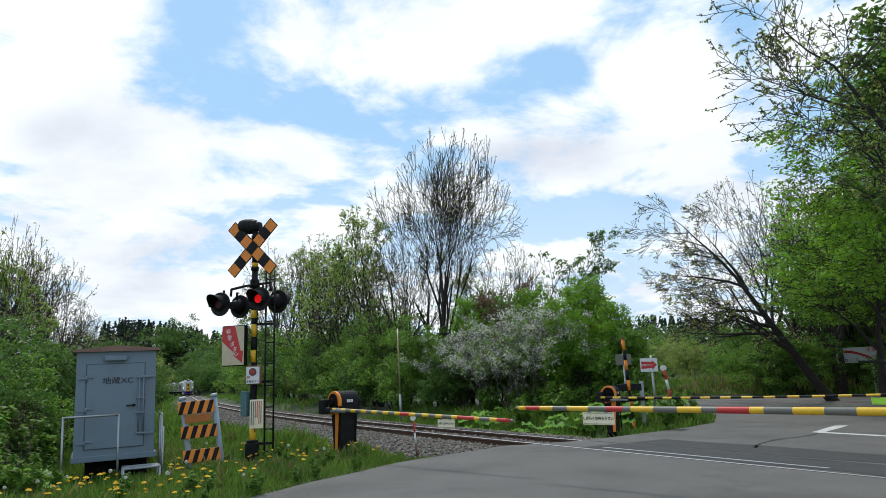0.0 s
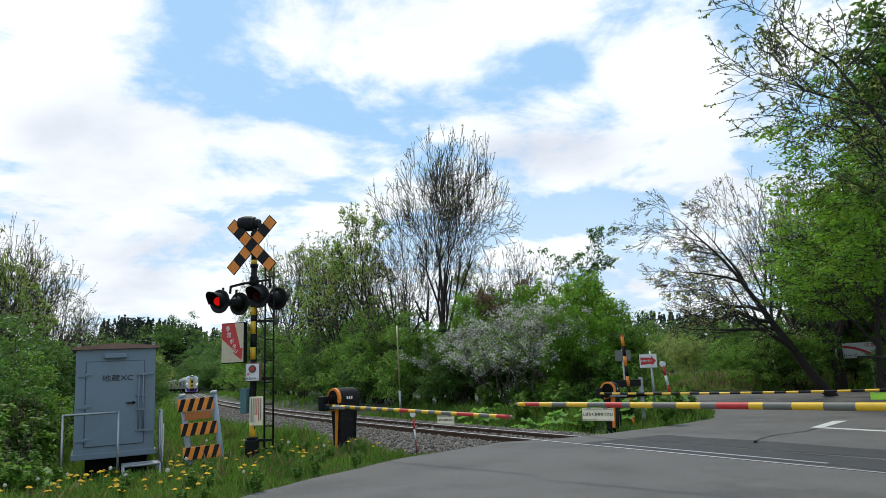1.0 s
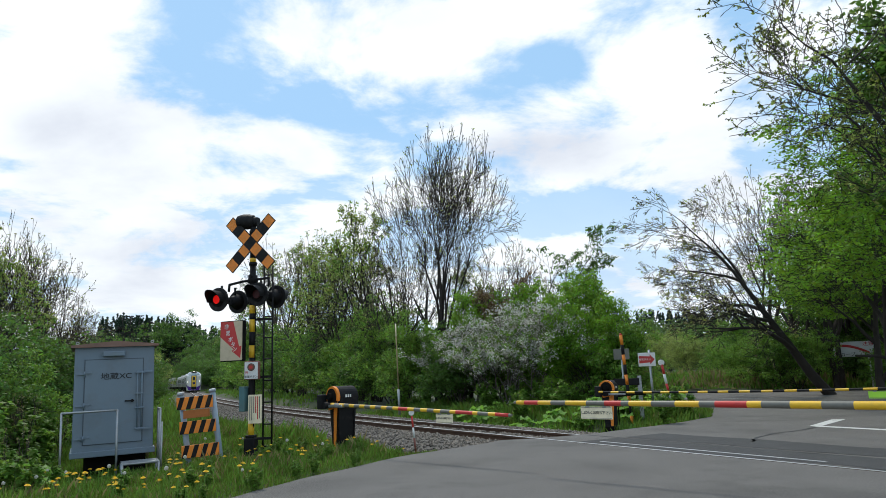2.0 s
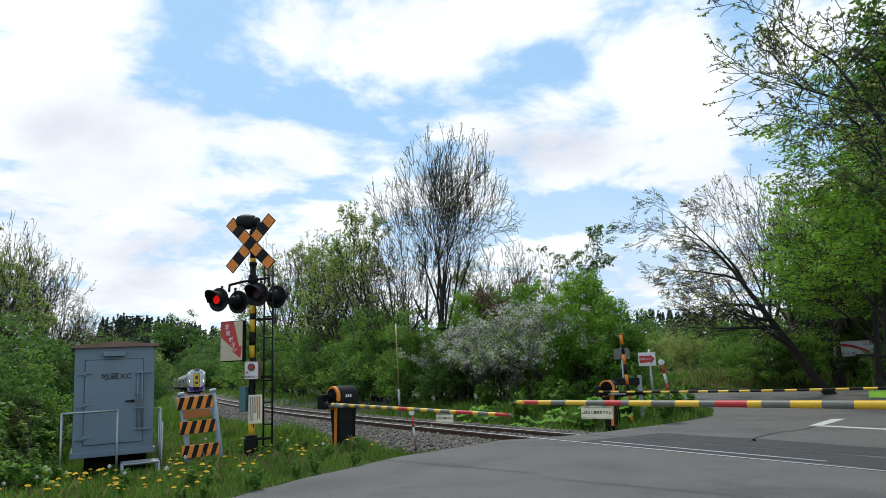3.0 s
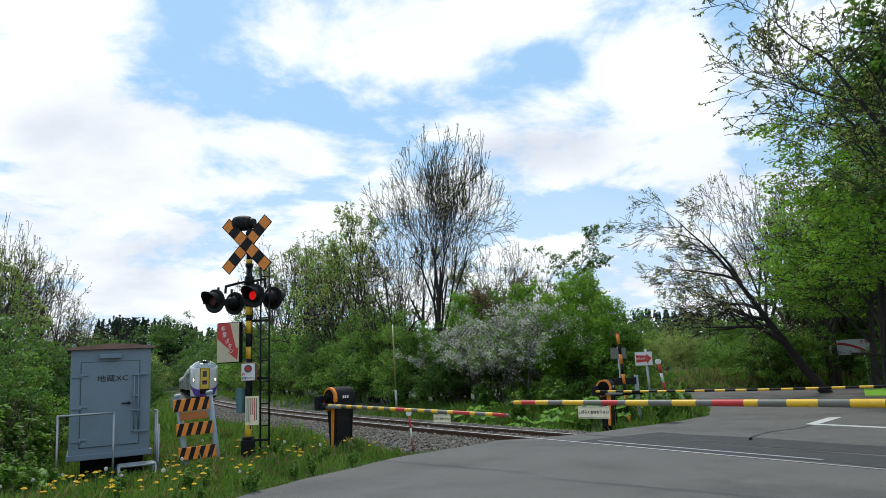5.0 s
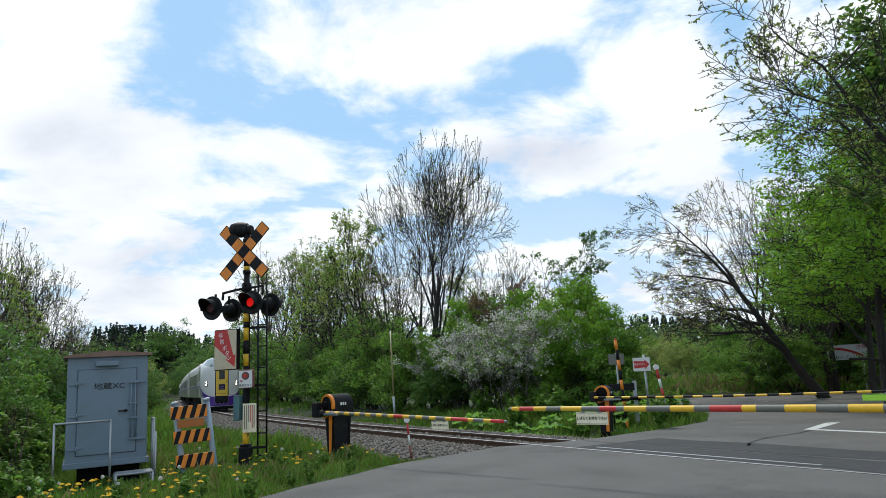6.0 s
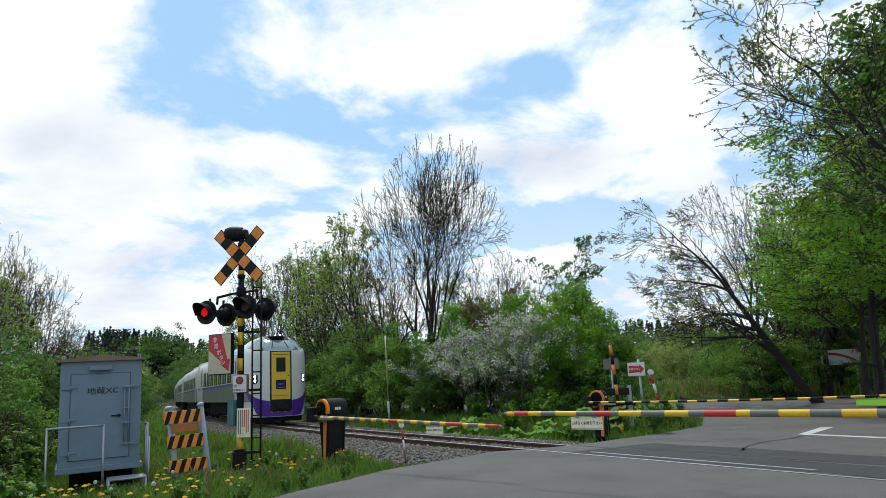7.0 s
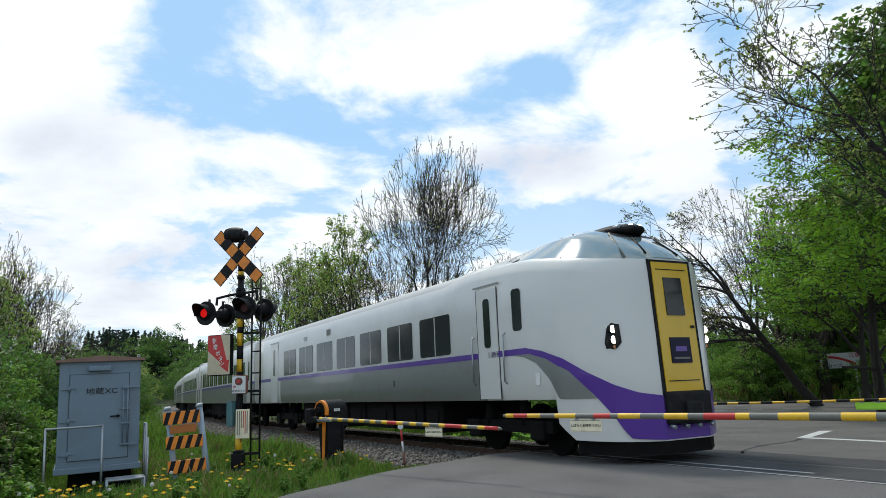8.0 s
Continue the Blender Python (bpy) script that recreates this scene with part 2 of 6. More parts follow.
M["leaf_bright"] = leaf_mat("leaf_bright", (0.20, 0.37, 0.042), 0.3, 0.55)
M["leaf_mid"] = leaf_mat("leaf_mid", (0.185, 0.325, 0.06), 0.35, 0.58)
M["leaf_deep"] = leaf_mat("leaf_deep", (0.105, 0.20, 0.042), 0.35, 0.52)
M["leaf_olive"] = leaf_mat("leaf_olive", (0.31, 0.38, 0.11), 0.35, 0.55)
M["leaf_bud"] = leaf_mat("leaf_bud", (0.24, 0.22, 0.11), 0.4, 0.4)
M["leaf_conifer"] = leaf_mat("leaf_conifer", (0.018, 0.042, 0.020), 0.3, 0.1)
M["leaf_far"] = leaf_mat("leaf_far", (0.115, 0.19, 0.055), 0.35, 0.3)
M["blossom"] = leaf_mat("blossom", (0.80, 0.68, 0.70), 0.25, 0.4)
M["leaf_red"] = leaf_mat("leaf_red", (0.21, 0.14, 0.075), 0.3, 0.3)
M["leaf_shade"] = leaf_mat("leaf_shade", (0.12, 0.15, 0.05), 0.35, 0.4)
M["stem_green"] = leaf_mat("stem_green", (0.11, 0.17, 0.045), 0.3, 0.1)
M["dandelion"] = material("dandelion_petal", (0.85, 0.58, 0.01), 0.6, var=0.1)
M["seedhead"] = material("seed_head", (0.6, 0.6, 0.57), 0.8, trans=0.4)


# ---- mesh helpers ----
def part(name, bm, mat_, parent=None, label="", smooth=False, m=None):
    """Links a bmesh as one mesh object, under parent when given. mat_: one material or a list (face material_index)."""
    me = bpy.data.meshes.new(name)
    if smooth:
        for f_ in bm.faces:
            f_.smooth = True
    bm.to_mesh(me)
    bm.free()
    for x in (mat_ if isinstance(mat_, (list, tuple)) else [mat_]):
        me.materials.append(x)
    ob = new(name, me)
    if parent is not None:
        ob.parent = parent
    if m is not None:
        ob.matrix_basis = m
    if label:
        ob["label"] = label
    return ob


def raw(name, verts, faces, mat_, parent=None, smooth=False, label=""):
    """A mesh object from numpy arrays: faces all of one size."""
    me = bpy.data.meshes.new(name)
    verts = np.asarray(verts, np.float32)
    faces = np.asarray(faces, np.int32)
    k = faces.shape[1]
    me.vertices.add(len(verts))
    me.vertices.foreach_set("co", verts.ravel())
    me.loops.add(faces.size)
    me.loops.foreach_set("vertex_index", faces.ravel())
    me.polygons.add(len(faces))
    me.polygons.foreach_set("loop_start", np.arange(0, faces.size, k, dtype=np.int32))
    me.polygons.foreach_set("loop_total", np.full(len(faces), k, np.int32))
    if smooth:
        me.polygons.foreach_set("use_smooth", np.ones(len(faces), bool))
    me.update(calc_edges=True)
    me.materials.append(mat_)
    ob = new(name, me)
    if parent is not None:
        ob.parent = parent
    if label:
        ob["label"] = label
    return ob


def thing(name, m, label, category, group="", kind=""):
    e = new(name)
    e.empty_display_size = 0.2
    e.matrix_basis = m
    return tagged(e, label, category, group, kind)


def box(bm, size, at=(0, 0, 0), bevel=0.0, rot=None, mi=0):
    r = bmesh.ops.create_cube(bm, size=1.0)
    vs = r["verts"]
    mm = Matrix.Translation(at) @ (rot if rot is not None else Matrix.Identity(4)) @ Matrix.Diagonal((*size, 1))
    bmesh.ops.transform(bm, matrix=mm, verts=vs)
    fs = {f_ for v_ in vs for f_ in v_.link_faces}
    for f_ in fs:
        f_.material_index = mi
    if bevel:
        es = {e_ for v_ in vs for e_ in v_.link_edges}
        bmesh.ops.bevel(bm, geom=list(es), offset=bevel, segments=2, affect="EDGES", profile=0.5)
    return vs


def rod(bm, p0, p1, r0, r1=None, seg=12, mi=0, caps=True):
    p0, p1 = Vector(p0), Vector(p1)
    r1 = r0 if r1 is None else r1
    d = p1 - p0
    q = d.to_track_quat("Z", "Y").to_matrix().to_4x4()
    r = bmesh.ops.create_cone(bm, cap_ends=caps, segments=seg, radius1=r0, radius2=r1, depth=d.length)
    bmesh.ops.transform(bm, matrix=Matrix.Translation((p0 + p1) / 2) @ q, verts=r["verts"])
    for f_ in {f_ for v_ in r["verts"] for f_ in v_.link_faces}:
        f_.material_index = mi
        f_.smooth = len(f_.verts) == 4
    return r["verts"]


def bent(bm, pts, r, seg=8):
    for a_, b_ in zip(pts[:-1], pts[1:]):
        rod(bm, a_, b_, r, r, seg)
    for p_ in pts[1:-1]:
        s_ = bmesh.ops.create_uvsphere(bm, u_segments=seg, v_segments=6, radius=r)
        bmesh.ops.translate(bm, vec=p_, verts=s_["verts"])


def poly(bm, pts, mi=0):
    f_ = bm.faces.new([bm.verts.new(p_) for p_ in pts])
    f_.material_index = mi
    return f_


def slab(bm, pts2, z0, z1, mi=0):
    """An upright prism over a flat outline."""
    f_ = poly(bm, [(x, y, z0) for x, y in pts2], mi)
    r = bmesh.ops.extrude_face_region(bm, geom=[f_])
    vs = [g for g in r["geom"] if isinstance(g, bmesh.types.BMVert)]
    bmesh.ops.translate(bm, vec=(0, 0, z1 - z0), verts=vs)
    for v_ in vs:
        for g in v_.link_faces:
            g.material_index = mi
    bmesh.ops.recalc_face_normals(bm, faces=bm.faces)


def face_panel(bm, pts2, y, th, mi=0):
    """A plate in the xz plane facing -y, its front at y, th thick."""
    f_ = poly(bm, [(x, y, z) for x, z in pts2], mi)
    r = bmesh.ops.extrude_face_region(bm, geom=[f_])
    vs = [g for g in r["geom"] if isinstance(g, bmesh.types.BMVert)]
    bmesh.ops.translate(bm, vec=(0, th, 0), verts=vs)
    for v_ in vs:
        for g in v_.link_faces:
            g.material_index = mi
    bmesh.ops.recalc_face_normals(bm, faces=bm.faces)


def rect(x0, z0, x1, z1):
    return [(x0, z0), (x1, z0), (x1, z1), (x0, z1)]


def writing(name, words, size, mat_, parent, m, spread=1.0):
    """Words as a thin mesh, in the xz plane of m facing -y."""
    c = bpy.data.curves.new(name, "FONT")
    c.body, c.size, c.align_x, c.align_y, c.extrude = words, size, "CENTER", "CENTER", 0.0015
    c.offset = size * 0.006
    tmp = bpy.data.objects.new(name, c)
    me = bpy.data.meshes.new_from_object(tmp)
    bpy.data.objects.remove(tmp)
    me.transform(Matrix.Diagonal((spread, 1, 1, 1)))
    me.materials.clear()
    me.materials.append(mat_)
    ob = new(name, me)
    ob.parent = parent
    ob.matrix_basis = m @ pose(0, 0, 0, 90, 0, 0)
    return ob


def smooth01(x):
    x = np.clip(x, 0, 1)
    return x * x * (3 - 2 * x)


# ---- the railway line ----
LINE_START = (5.38, 8.59)
LINE_HEADINGS = [(-60, -29.9), (0, -29.9), (12, -29.1), (25, -25.93), (40, -23.63), (60, -22.12), (85, -21.13), (120, -20.41),
                 (160, -21.68), (200, -23.97), (330, -27.5)]
_S = np.arange(-60, 330, 0.25)
_H = np.radians(np.interp(_S, [k[0] for k in LINE_HEADINGS], [k[1] for k in LINE_HEADINGS]))
_X = np.cumsum(np.sin(_H)) * 0.25
_Y = np.cumsum(np.cos(_H)) * 0.25
_i0 = int(np.argmin(abs(_S)))
_X += LINE_START[0] - _X[_i0]
_Y += LINE_START[1] - _Y[_i0]


def line_at(s):
    return np.interp(s, _S, _X), np.interp(s, _S, _Y), np.interp(s, _S, _H)


def line_side(s, off, z=0.0):
    """The point off metres to the right of the line (looking away from the crossing) at the distance s."""
    x, y, h = line_at(s)
    return (float(x + off * math.cos(h)), float(y - off * math.sin(h)), z)


def line_dist(x, y):
    """Signed distance from the line (positive beyond it, to the right) and the distance along it."""
    x, y = np.asarray(x, float), np.asarray(y, float)
    d2 = (x[..., None] - _X[::4]) ** 2 + (y[..., None] - _Y[::4]) ** 2
    i = np.argmin(d2, -1) * 4
    return (x - _X[i]) * np.cos(_H[i]) - (y - _Y[i]) * np.sin(_H[i]), _S[i]


# ---- ground, road, track ----
ROAD = [(-3.6, -14), (-3.4, 0), (-3.2, 6.0), (-2.46, 8.32), (-1.84, 9.81), (-0.91, 11.65), (0.0, 12.7), (1.0, 13.9), (1.9, 14.15), (3.03, 14.75),
        (5.28, 16.7), (6.6, 18.2), (7.35, 20.2), (7.8, 23.0), (7.4, 26.0), (5.5, 28.4), (2.5, 29.8), (-0.5, 31.0), (-0.5, 36.0), (4.0, 36.0),
        (12.0, 35.0), (20.0, 33.0), (27.0, 29.0), (30.0, 24.0), (26.0, 17.0), (15.0, 8.0), (11.0, 0.0), (10.0, -14.0)]


def inside(px, py, pts):
    r = np.zeros(np.shape(px), bool)
    for (x0, y0), (x1, y1) in zip(pts, pts[1:] + pts[:1]):
        if y0 == y1:
            continue
        c = ((y0 > py) != (y1 > py)) & (px < (x1 - x0) * (py - y0) / (y1 - y0) + x0)
        r ^= c
    return r


def edge_dist(px, py, pts):
    best = np.full(np.shape(px), 1e9)
    for (x0, y0), (x1, y1) in zip(pts, pts[1:] + pts[:1]):
        dx, dy = x1 - x0, y1 - y0
        t = np.clip(((px - x0) * dx + (py - y0) * dy) / (dx * dx + dy * dy), 0, 1)
        best = np.minimum(best, np.hypot(px - x0 - t * dx, py - y0 - t * dy))
    return best


def ground_z(x, y):
    """Height of the natural ground: a low verge, a shallow cess along the track, far hills."""
    x, y = np.asarray(x, float), np.asarray(y, float)
    off, s = line_dist(x, y)
    road = inside(x, y, ROAD)
    de = edge_dist(x, y, ROAD)
    z = -0.03 + 0.05 * np.sin(x * 0.9 + 1.3) * np.sin(y * 0.7) * smooth01((de - 0.2) / 1.5)
    z += np.where(off > 0, 0.35 * smooth01((off - 7) / 14) * smooth01((s - 14) / 10), 0)
    cess = 1 - smooth01((np.abs(off) - 3.2) / 0.9)
    z -= 0.42 * cess * smooth01(de / 1.2)
    z -= 0.27 * np.exp(-((x + 6.2) / 1.5) ** 2 - ((y - 11.0) / 2.2) ** 2)
    far = np.hypot(x, y)
    az = np.degrees(np.arctan2(x, y))
    z += np.maximum(smooth01((np.abs(off) - 7) / 22), smooth01((far - 275) / 50)) * smooth01((far - 190) / 130) * (19.0 * np.exp(-((az + 24) / 9.0) ** 2) + 13.0 * np.exp(-((az - 16) / 12.0) ** 2) + 3.0)
    z += -0.05 * smooth01((far - 60) / 60)
    return np.where(road, np.minimum(z, -0.06) - 0.02, z)


def build_ground():
    def axis(n, near, far):
        t = np.linspace(-1, 1, n)
        return np.sign(t) * (near * np.abs(t) + (far - near) * np.abs(t) ** 7)
    gx = axis(261, 42, 1500) + 0.0
    gy = axis(261, 42, 1500) + 14.0
    X, Y = np.meshgrid(gx, gy)
    Z = ground_z(X.ravel(), Y.ravel())
    n = len(gx)
    i = (np.arange(n - 1)[:, None] * n + np.arange(n - 1)[None, :]).ravel()
    ob = raw("ground", np.stack([X.ravel(), Y.ravel(), Z], 1), np.stack([i, i + 1, i + n + 1, i + n], 1), M["soil"], smooth=True)
    tagged(ob, "uneven green grassy ground beside the railway line", "ground", kind="structure")


def build_road():
    bm = bmesh.new()
    pts = []
    rnd = random.Random(4)
    for (x0, y0), (x1, y1) in zip(ROAD, ROAD[1:] + ROAD[:1]):
        n = max(1, int(math.hypot(x1 - x0, y1 - y0) / 0.35)) if max(abs(x0), abs(y0), abs(x1), abs(y1)) < 24 else 1
        for k in range(n):
            t = k / n
            w = 0.035 if n > 1 else 0
            pts.append((x0 + (x1 - x0) * t + rnd.uniform(-w, w), y0 + (y1 - y0) * t + rnd.uniform(-w, w)))
    slab(bm, pts, -0.12, 0.0)
    bmesh.ops.triangulate(bm, faces=[f_ for f_ in bm.faces if len(f_.verts) > 4])
    ob = part("road", bm, M["asphalt"])
    tagged(ob, "worn grey asphalt road crossing the railway", "road", kind="structure")
    # darker strip of newer asphalt along the rails
    bm = bmesh.new()
    for s0, s1, o0, o1 in ((-14, 5.4, 0.62, 1.62), (-14, 5.4, -0.44, 0.50)):
        n = 20
        for k in range(n):
            a_, b_ = s0 + (s1 - s0) * k / n, s0 + (s1 - s0) * (k + 1) / n
            j = lambda q: 0.05 * math.sin(q * 2.3) + 0.03 * math.sin(q * 5.1)
            poly(bm, [line_side(a_, o0 + j(a_), 0.004), line_side(a_, o1 + j(a_ + 3), 0.004), line_side(b_, o1 + j(b_ + 3), 0.004), line_side(b_, o0 + j(b_), 0.004)])
    tagged(part("road_patch", bm, M["asphalt_patch"], bpy.data.objects["road"]), "dark newer asphalt strip")
    bm = bmesh.new()
    for pts in ([(7.12, 14.45), (7.2, 14.2), (9.6, 9.2), (9.8, 9.3), (7.32, 14.45)], [(7.15, 14.45), (7.38, 14.38), (8.6, 15.75), (8.35, 15.85)],
                [(9.0, 28.4), (9.2, 28.3), (12.0, 26.7), (12.1, 26.8)]):
        poly(bm, [(x, y, 0.005) for x, y in pts])
    tagged(part("road_marking", bm, M["paint_white"], bpy.data.objects["road"]), "worn white painted stop lines")
    # a long crack
    bm = bmesh.new()
    rnd = random.Random(8)
    prev = None
    for k in range(40):
        t = k / 39
        x, y = 4.9 + 2.2 * t + rnd.uniform(-0.03, 0.03), 11.9 + 2.5 * t + 0.25 * math.sin(t * 5) + rnd.uniform(-0.03, 0.03)
        w = 0.012 + 0.014 * rnd.random()
        cur = ((x - w, y + w, 0.004), (x + w, y - w, 0.004))
        if prev:
            poly(bm, [prev[0], prev[1], cur[1], cur[0]])
        prev = cur
    part("road_crack", bm, M["ink"], bpy.data.objects["road"])


def sweep(bm, s_list, prof, closed=True, mi=0):
    """Sweeps a profile of (offset, z) along the line."""
    rings = [[bm.verts.new(line_side(s, o, z)) for o, z in prof] for s in s_list]
    n = len(prof)
    for a_, b_ in zip(rings[:-1], rings[1:]):
        for k in range(n if closed else n - 1):
            f_ = bm.faces.new((a_[k], a_[(k + 1) % n], b_[(k + 1) % n], b_[k]))
            f_.material_index = mi
    return rings


def build_track():
    root = thing("railway_track", Matrix.Identity(4), "single railway track with rusty rails on grey ballast", "railway track", kind="structure")
    ss = list(np.arange(-30, 60, 1.0)) + list(np.arange(60, 320, 4.0))
    for o in (-0.565, 0.565):
        bm = bmesh.new()
        prof = [(-0.06, -0.15), (0.06, -0.15), (0.06, -0.135), (0.01, -0.115), (0.01, -0.04), (0.033, -0.03), (0.033, 0.006), (-0.033, 0.006), (-0.033, -0.03), (-0.01, -0.04), (-0.01, -0.115), (-0.06, -0.135)]
        sweep(bm, ss, [(o + x, z - (0.02 if o > 0 else 0.0)) for x, z in prof])
        for f_ in bm.faces:
            if min(v_.co.z for v_ in f_.verts) > -0.02:
                f_.material_index = 1
        part("rail", bm, [M["rail_side"], M["rail_top"]], root)
    # guard rails in the road
    for o in (-0.22,):
        bm = bmesh.new()
        sweep(bm, list(np.arange(0.9, 5.6, 0.7)), [(o - 0.025, -0.1), (o + 0.025, -0.1), (o + 0.025, 0.007), (o - 0.025, 0.007)])
        part("guard_rail", bm, M["rail_top"], root)
    for o in (-0.50, 0.50):
        bm = bmesh.new()
        for s in np.arange(-14, 5.6, 0.7):
            poly(bm, [line_side(s, o - 0.033, 0.003), line_side(s, o + 0.033, 0.003), line_side(s + 0.7, o + 0.033, 0.003), line_side(s + 0.7, o - 0.033, 0.003)])
        part("flangeway", bm, M["ink"], root)
    bed = bmesh.new()
    sb = list(np.arange(6.2, 60, 1.0)) + list(np.arange(60, 320, 4.0))
    sweep(bed, sb, [(-3.9, -0.42), (-3.2, -0.43), (-1.75, -0.13), (0, -0.12), (1.75, -0.13), (2.9, -0.5)], closed=False)
    part("ballast_bed", bed, M["ballast_bed"], root, smooth=True)
    bm = bmesh.new()
    box(bm, (2.1, 0.2, 0.14), bevel=0.01)
    me = None
    for k in range(120):
        s = 6.6 + k * 0.62
        x, y, h = line_at(s)
        m = pose(float(x), float(y), -0.185, 0, 0, -math.degrees(h))
        if me is None:
            ob = part("sleeper", bm, M["sleeper"], root, m=m)
            me = ob.data
        else:
            ob = new("sleeper", me)
            ob.parent = root
            ob.matrix_basis = m
    # loose stones
    rng = np.random.default_rng(5)
    n = 21000
    s = 6.0 + 44 * rng.random(n) ** 1.6
    o = rng.uniform(-3.75, 2.6, n)
    z = np.interp(np.abs(o), [0, 1.75, 3.2, 3.8], [-0.12, -0.13, -0.42, -0.36])
    keep = ~((np.abs(np.abs(o) - 0.565) < 0.09))
    s, o, z = s[keep], o[keep], z[keep]
    x, y, h = line_at(s)
    P = np.stack([x + o * np.cos(h), y - o * np.sin(h), z + 0.012], 1)
    inr = inside(P[:, 0], P[:, 1], ROAD)
    P = P[~inr]
    base = np.array([(1, 0, 0), (0, 1, 0), (-1, 0, 0), (0, -1, 0), (0, 0, 1), (0, 0, -1)], float)
    tri = np.array([(0, 1, 4), (1, 2, 4), (2, 3, 4), (3, 0, 4), (1, 0, 5), (2, 1, 5), (3, 2, 5), (0, 3, 5)])
    sz = rng.uniform(0.022, 0.05, (len(P), 1, 1))
    V = base[None] * sz * rng.uniform(0.6, 1.25, (len(P), 6, 3))
    a_ = rng.uniform(0, 6.28, len(P))
    c, q = np.cos(a_)[:, None], np.sin(a_)[:, None]
    V = np.stack([V[..., 0] * c - V[..., 1] * q, V[..., 0] * q + V[..., 1] * c, V[..., 2] + 0.4 * V[..., 0]], -1) + P[:, None]
    F = (tri[None] + 6 * np.arange(len(P))[:, None, None]).reshape(-1, 3)
    ob = raw("ballast_stone", V.reshape(-1, 3), F, M["ballast"], root)
    tagged(ob, "loose grey crushed stone ballast", kind="stuff")


build_ground()
build_road()
build_track()


# ---- the train ----
CAR_LEN, CAR_W = 20.3, 1.40
# half outline of the body from sill to roof: half width, height
SIDE = [(1.33, 1.00), (1.385, 1.12), (1.40, 1.35), (1.40, 1.80), (1.40, 1.90), (1.40, 2.9), (1.38, 3.18), (1.32, 3.40), (1.16, 3.56), (0.85, 3.67), (0.45, 3.73), (0.0, 3.75)]


def skin(bm, rings, mi_of):
    vr = [[bm.verts.new(p_) for p_ in r] for r in rings]
    for i in range(len(vr) - 1):
        for k in range(len(vr[0]) - 1):
            vs = (vr[i][k], vr[i + 1][k], vr[i + 1][k + 1], vr[i][k + 1])
            if len({v_.co.to_tuple(5) for v_ in vs}) < 3:
                continue
            try:
                f_ = bm.faces.new(vs)
            except ValueError:
                continue
            f_.material_index = mi_of(i, k, f_.calc_center_median())
            f_.smooth = True
    return vr


def ring_full(half, y):
    return [(-w, y, z) for w, z in half] + [(w, y, z) for w, z in reversed(half[:-1])]


def side_window(root, sgn, y0, y1, z0, z1, name="window", mullion=True, out_=0.0):
    """A dark pane in a thin raised frame on a side wall. y measured along the car."""
    x = sgn * (1.402 + out_)
    bm = bmesh.new()
    w, h, r = y1 - y0, z1 - z0, 0.07
    out = []
    for cx, cz, a0 in ((y1 - r, z1 - r, 0), (y0 + r, z1 - r, 90), (y0 + r, z0 + r, 180), (y1 - r, z0 + r, 270)):
        for k in range(4):
            a_ = radians(a0 + 30 * k)
            out.append((cx + r * math.cos(a_), cz + r * math.sin(a_)))
    f_ = poly(bm, [(x, y, z) for y, z in out])
    r_ = bmesh.ops.extrude_face_region(bm, geom=[f_])
    bmesh.ops.translate(bm, vec=(sgn * 0.006, 0, 0), verts=[g for g in r_["geom"] if isinstance(g, bmesh.types.BMVert)])
    bmesh.ops.recalc_face_normals(bm, faces=bm.faces)
    ob = part(name, bm, M["glass"], root)
    if mullion:
        bm = bmesh.new()
        box(bm, (0.012, 0.03, h - 0.03), (x + sgn * 0.006, y0 + w * 0.52, (z0 + z1) / 2))
        part("mullion", bm, M["train_steel"], ob)
    return ob


def side_plate(name, root, sgn, pts, mat_, out=0.004, label=""):
    """A thin plate lying on a side wall, outline in (y, z)."""
    bm = bmesh.new()
    f_ = poly(bm, [(sgn * (1.400 + out), y, z) for y, z in pts])
    r_ = bmesh.ops.extrude_face_region(bm, geom=[f_])
    bmesh.ops.translate(bm, vec=(-sgn * 0.004, 0, 0), verts=[g for g in r_["geom"] if isinstance(g, bmesh.types.BMVert)])
    bmesh.ops.recalc_face_normals(bm, faces=bm.faces)
    return part(name, bm, mat_, root, label)


def bogie(root, y):
    bm = bmesh.new()
    for sx in (-1, 1):
        box(bm, (0.12, 2.9, 0.22), (sx * 1.02, y, 0.52), 0.03)
        for dy in (-1.05, 1.05):
            box(bm, (0.2, 0.42, 0.34), (sx * 1.04, y + dy, 0.46), 0.04)
            rod(bm, (sx * 1.0, y + dy * 0.55, 0.55), (sx * 1.0, y + dy * 0.55, 0.95), 0.11, seg=10)
    box(bm, (1.9, 0.5, 0.25), (0, y, 0.6), 0.03)
    b = part("bogie", bm, M["dark"], root)
    for sx in (-0.58, 0.58):
        for dy in (-1.05, 1.05):
            bm = bmesh.new()
            rod(bm, (sx - 0.065, y + dy, 0.43), (sx + 0.065, y + dy, 0.43), 0.43, seg=28)
            part("wheel", bm, M["dark"], b)


def underframe(root, y0, y1, rnd):
    y = y0
    while y < y1 - 0.8:
        ln = rnd.uniform(0.9, 2.2)
        ln = min(ln, y1 - y)
        bm = bmesh.new()
        zl = rnd.uniform(0.24, 0.42)
        box(bm, (2.3, ln - 0.12, 0.98 - zl), (0, y + ln / 2, (0.98 + zl) / 2), 0.03)
        for sx in (-1, 1):
            box(bm, (0.03, ln * 0.5, 0.3), (sx * 1.16, y + ln / 2, (0.98 + zl) / 2), 0.01)
        part("equipment_box", bm, M["dark"], root)
        y += ln


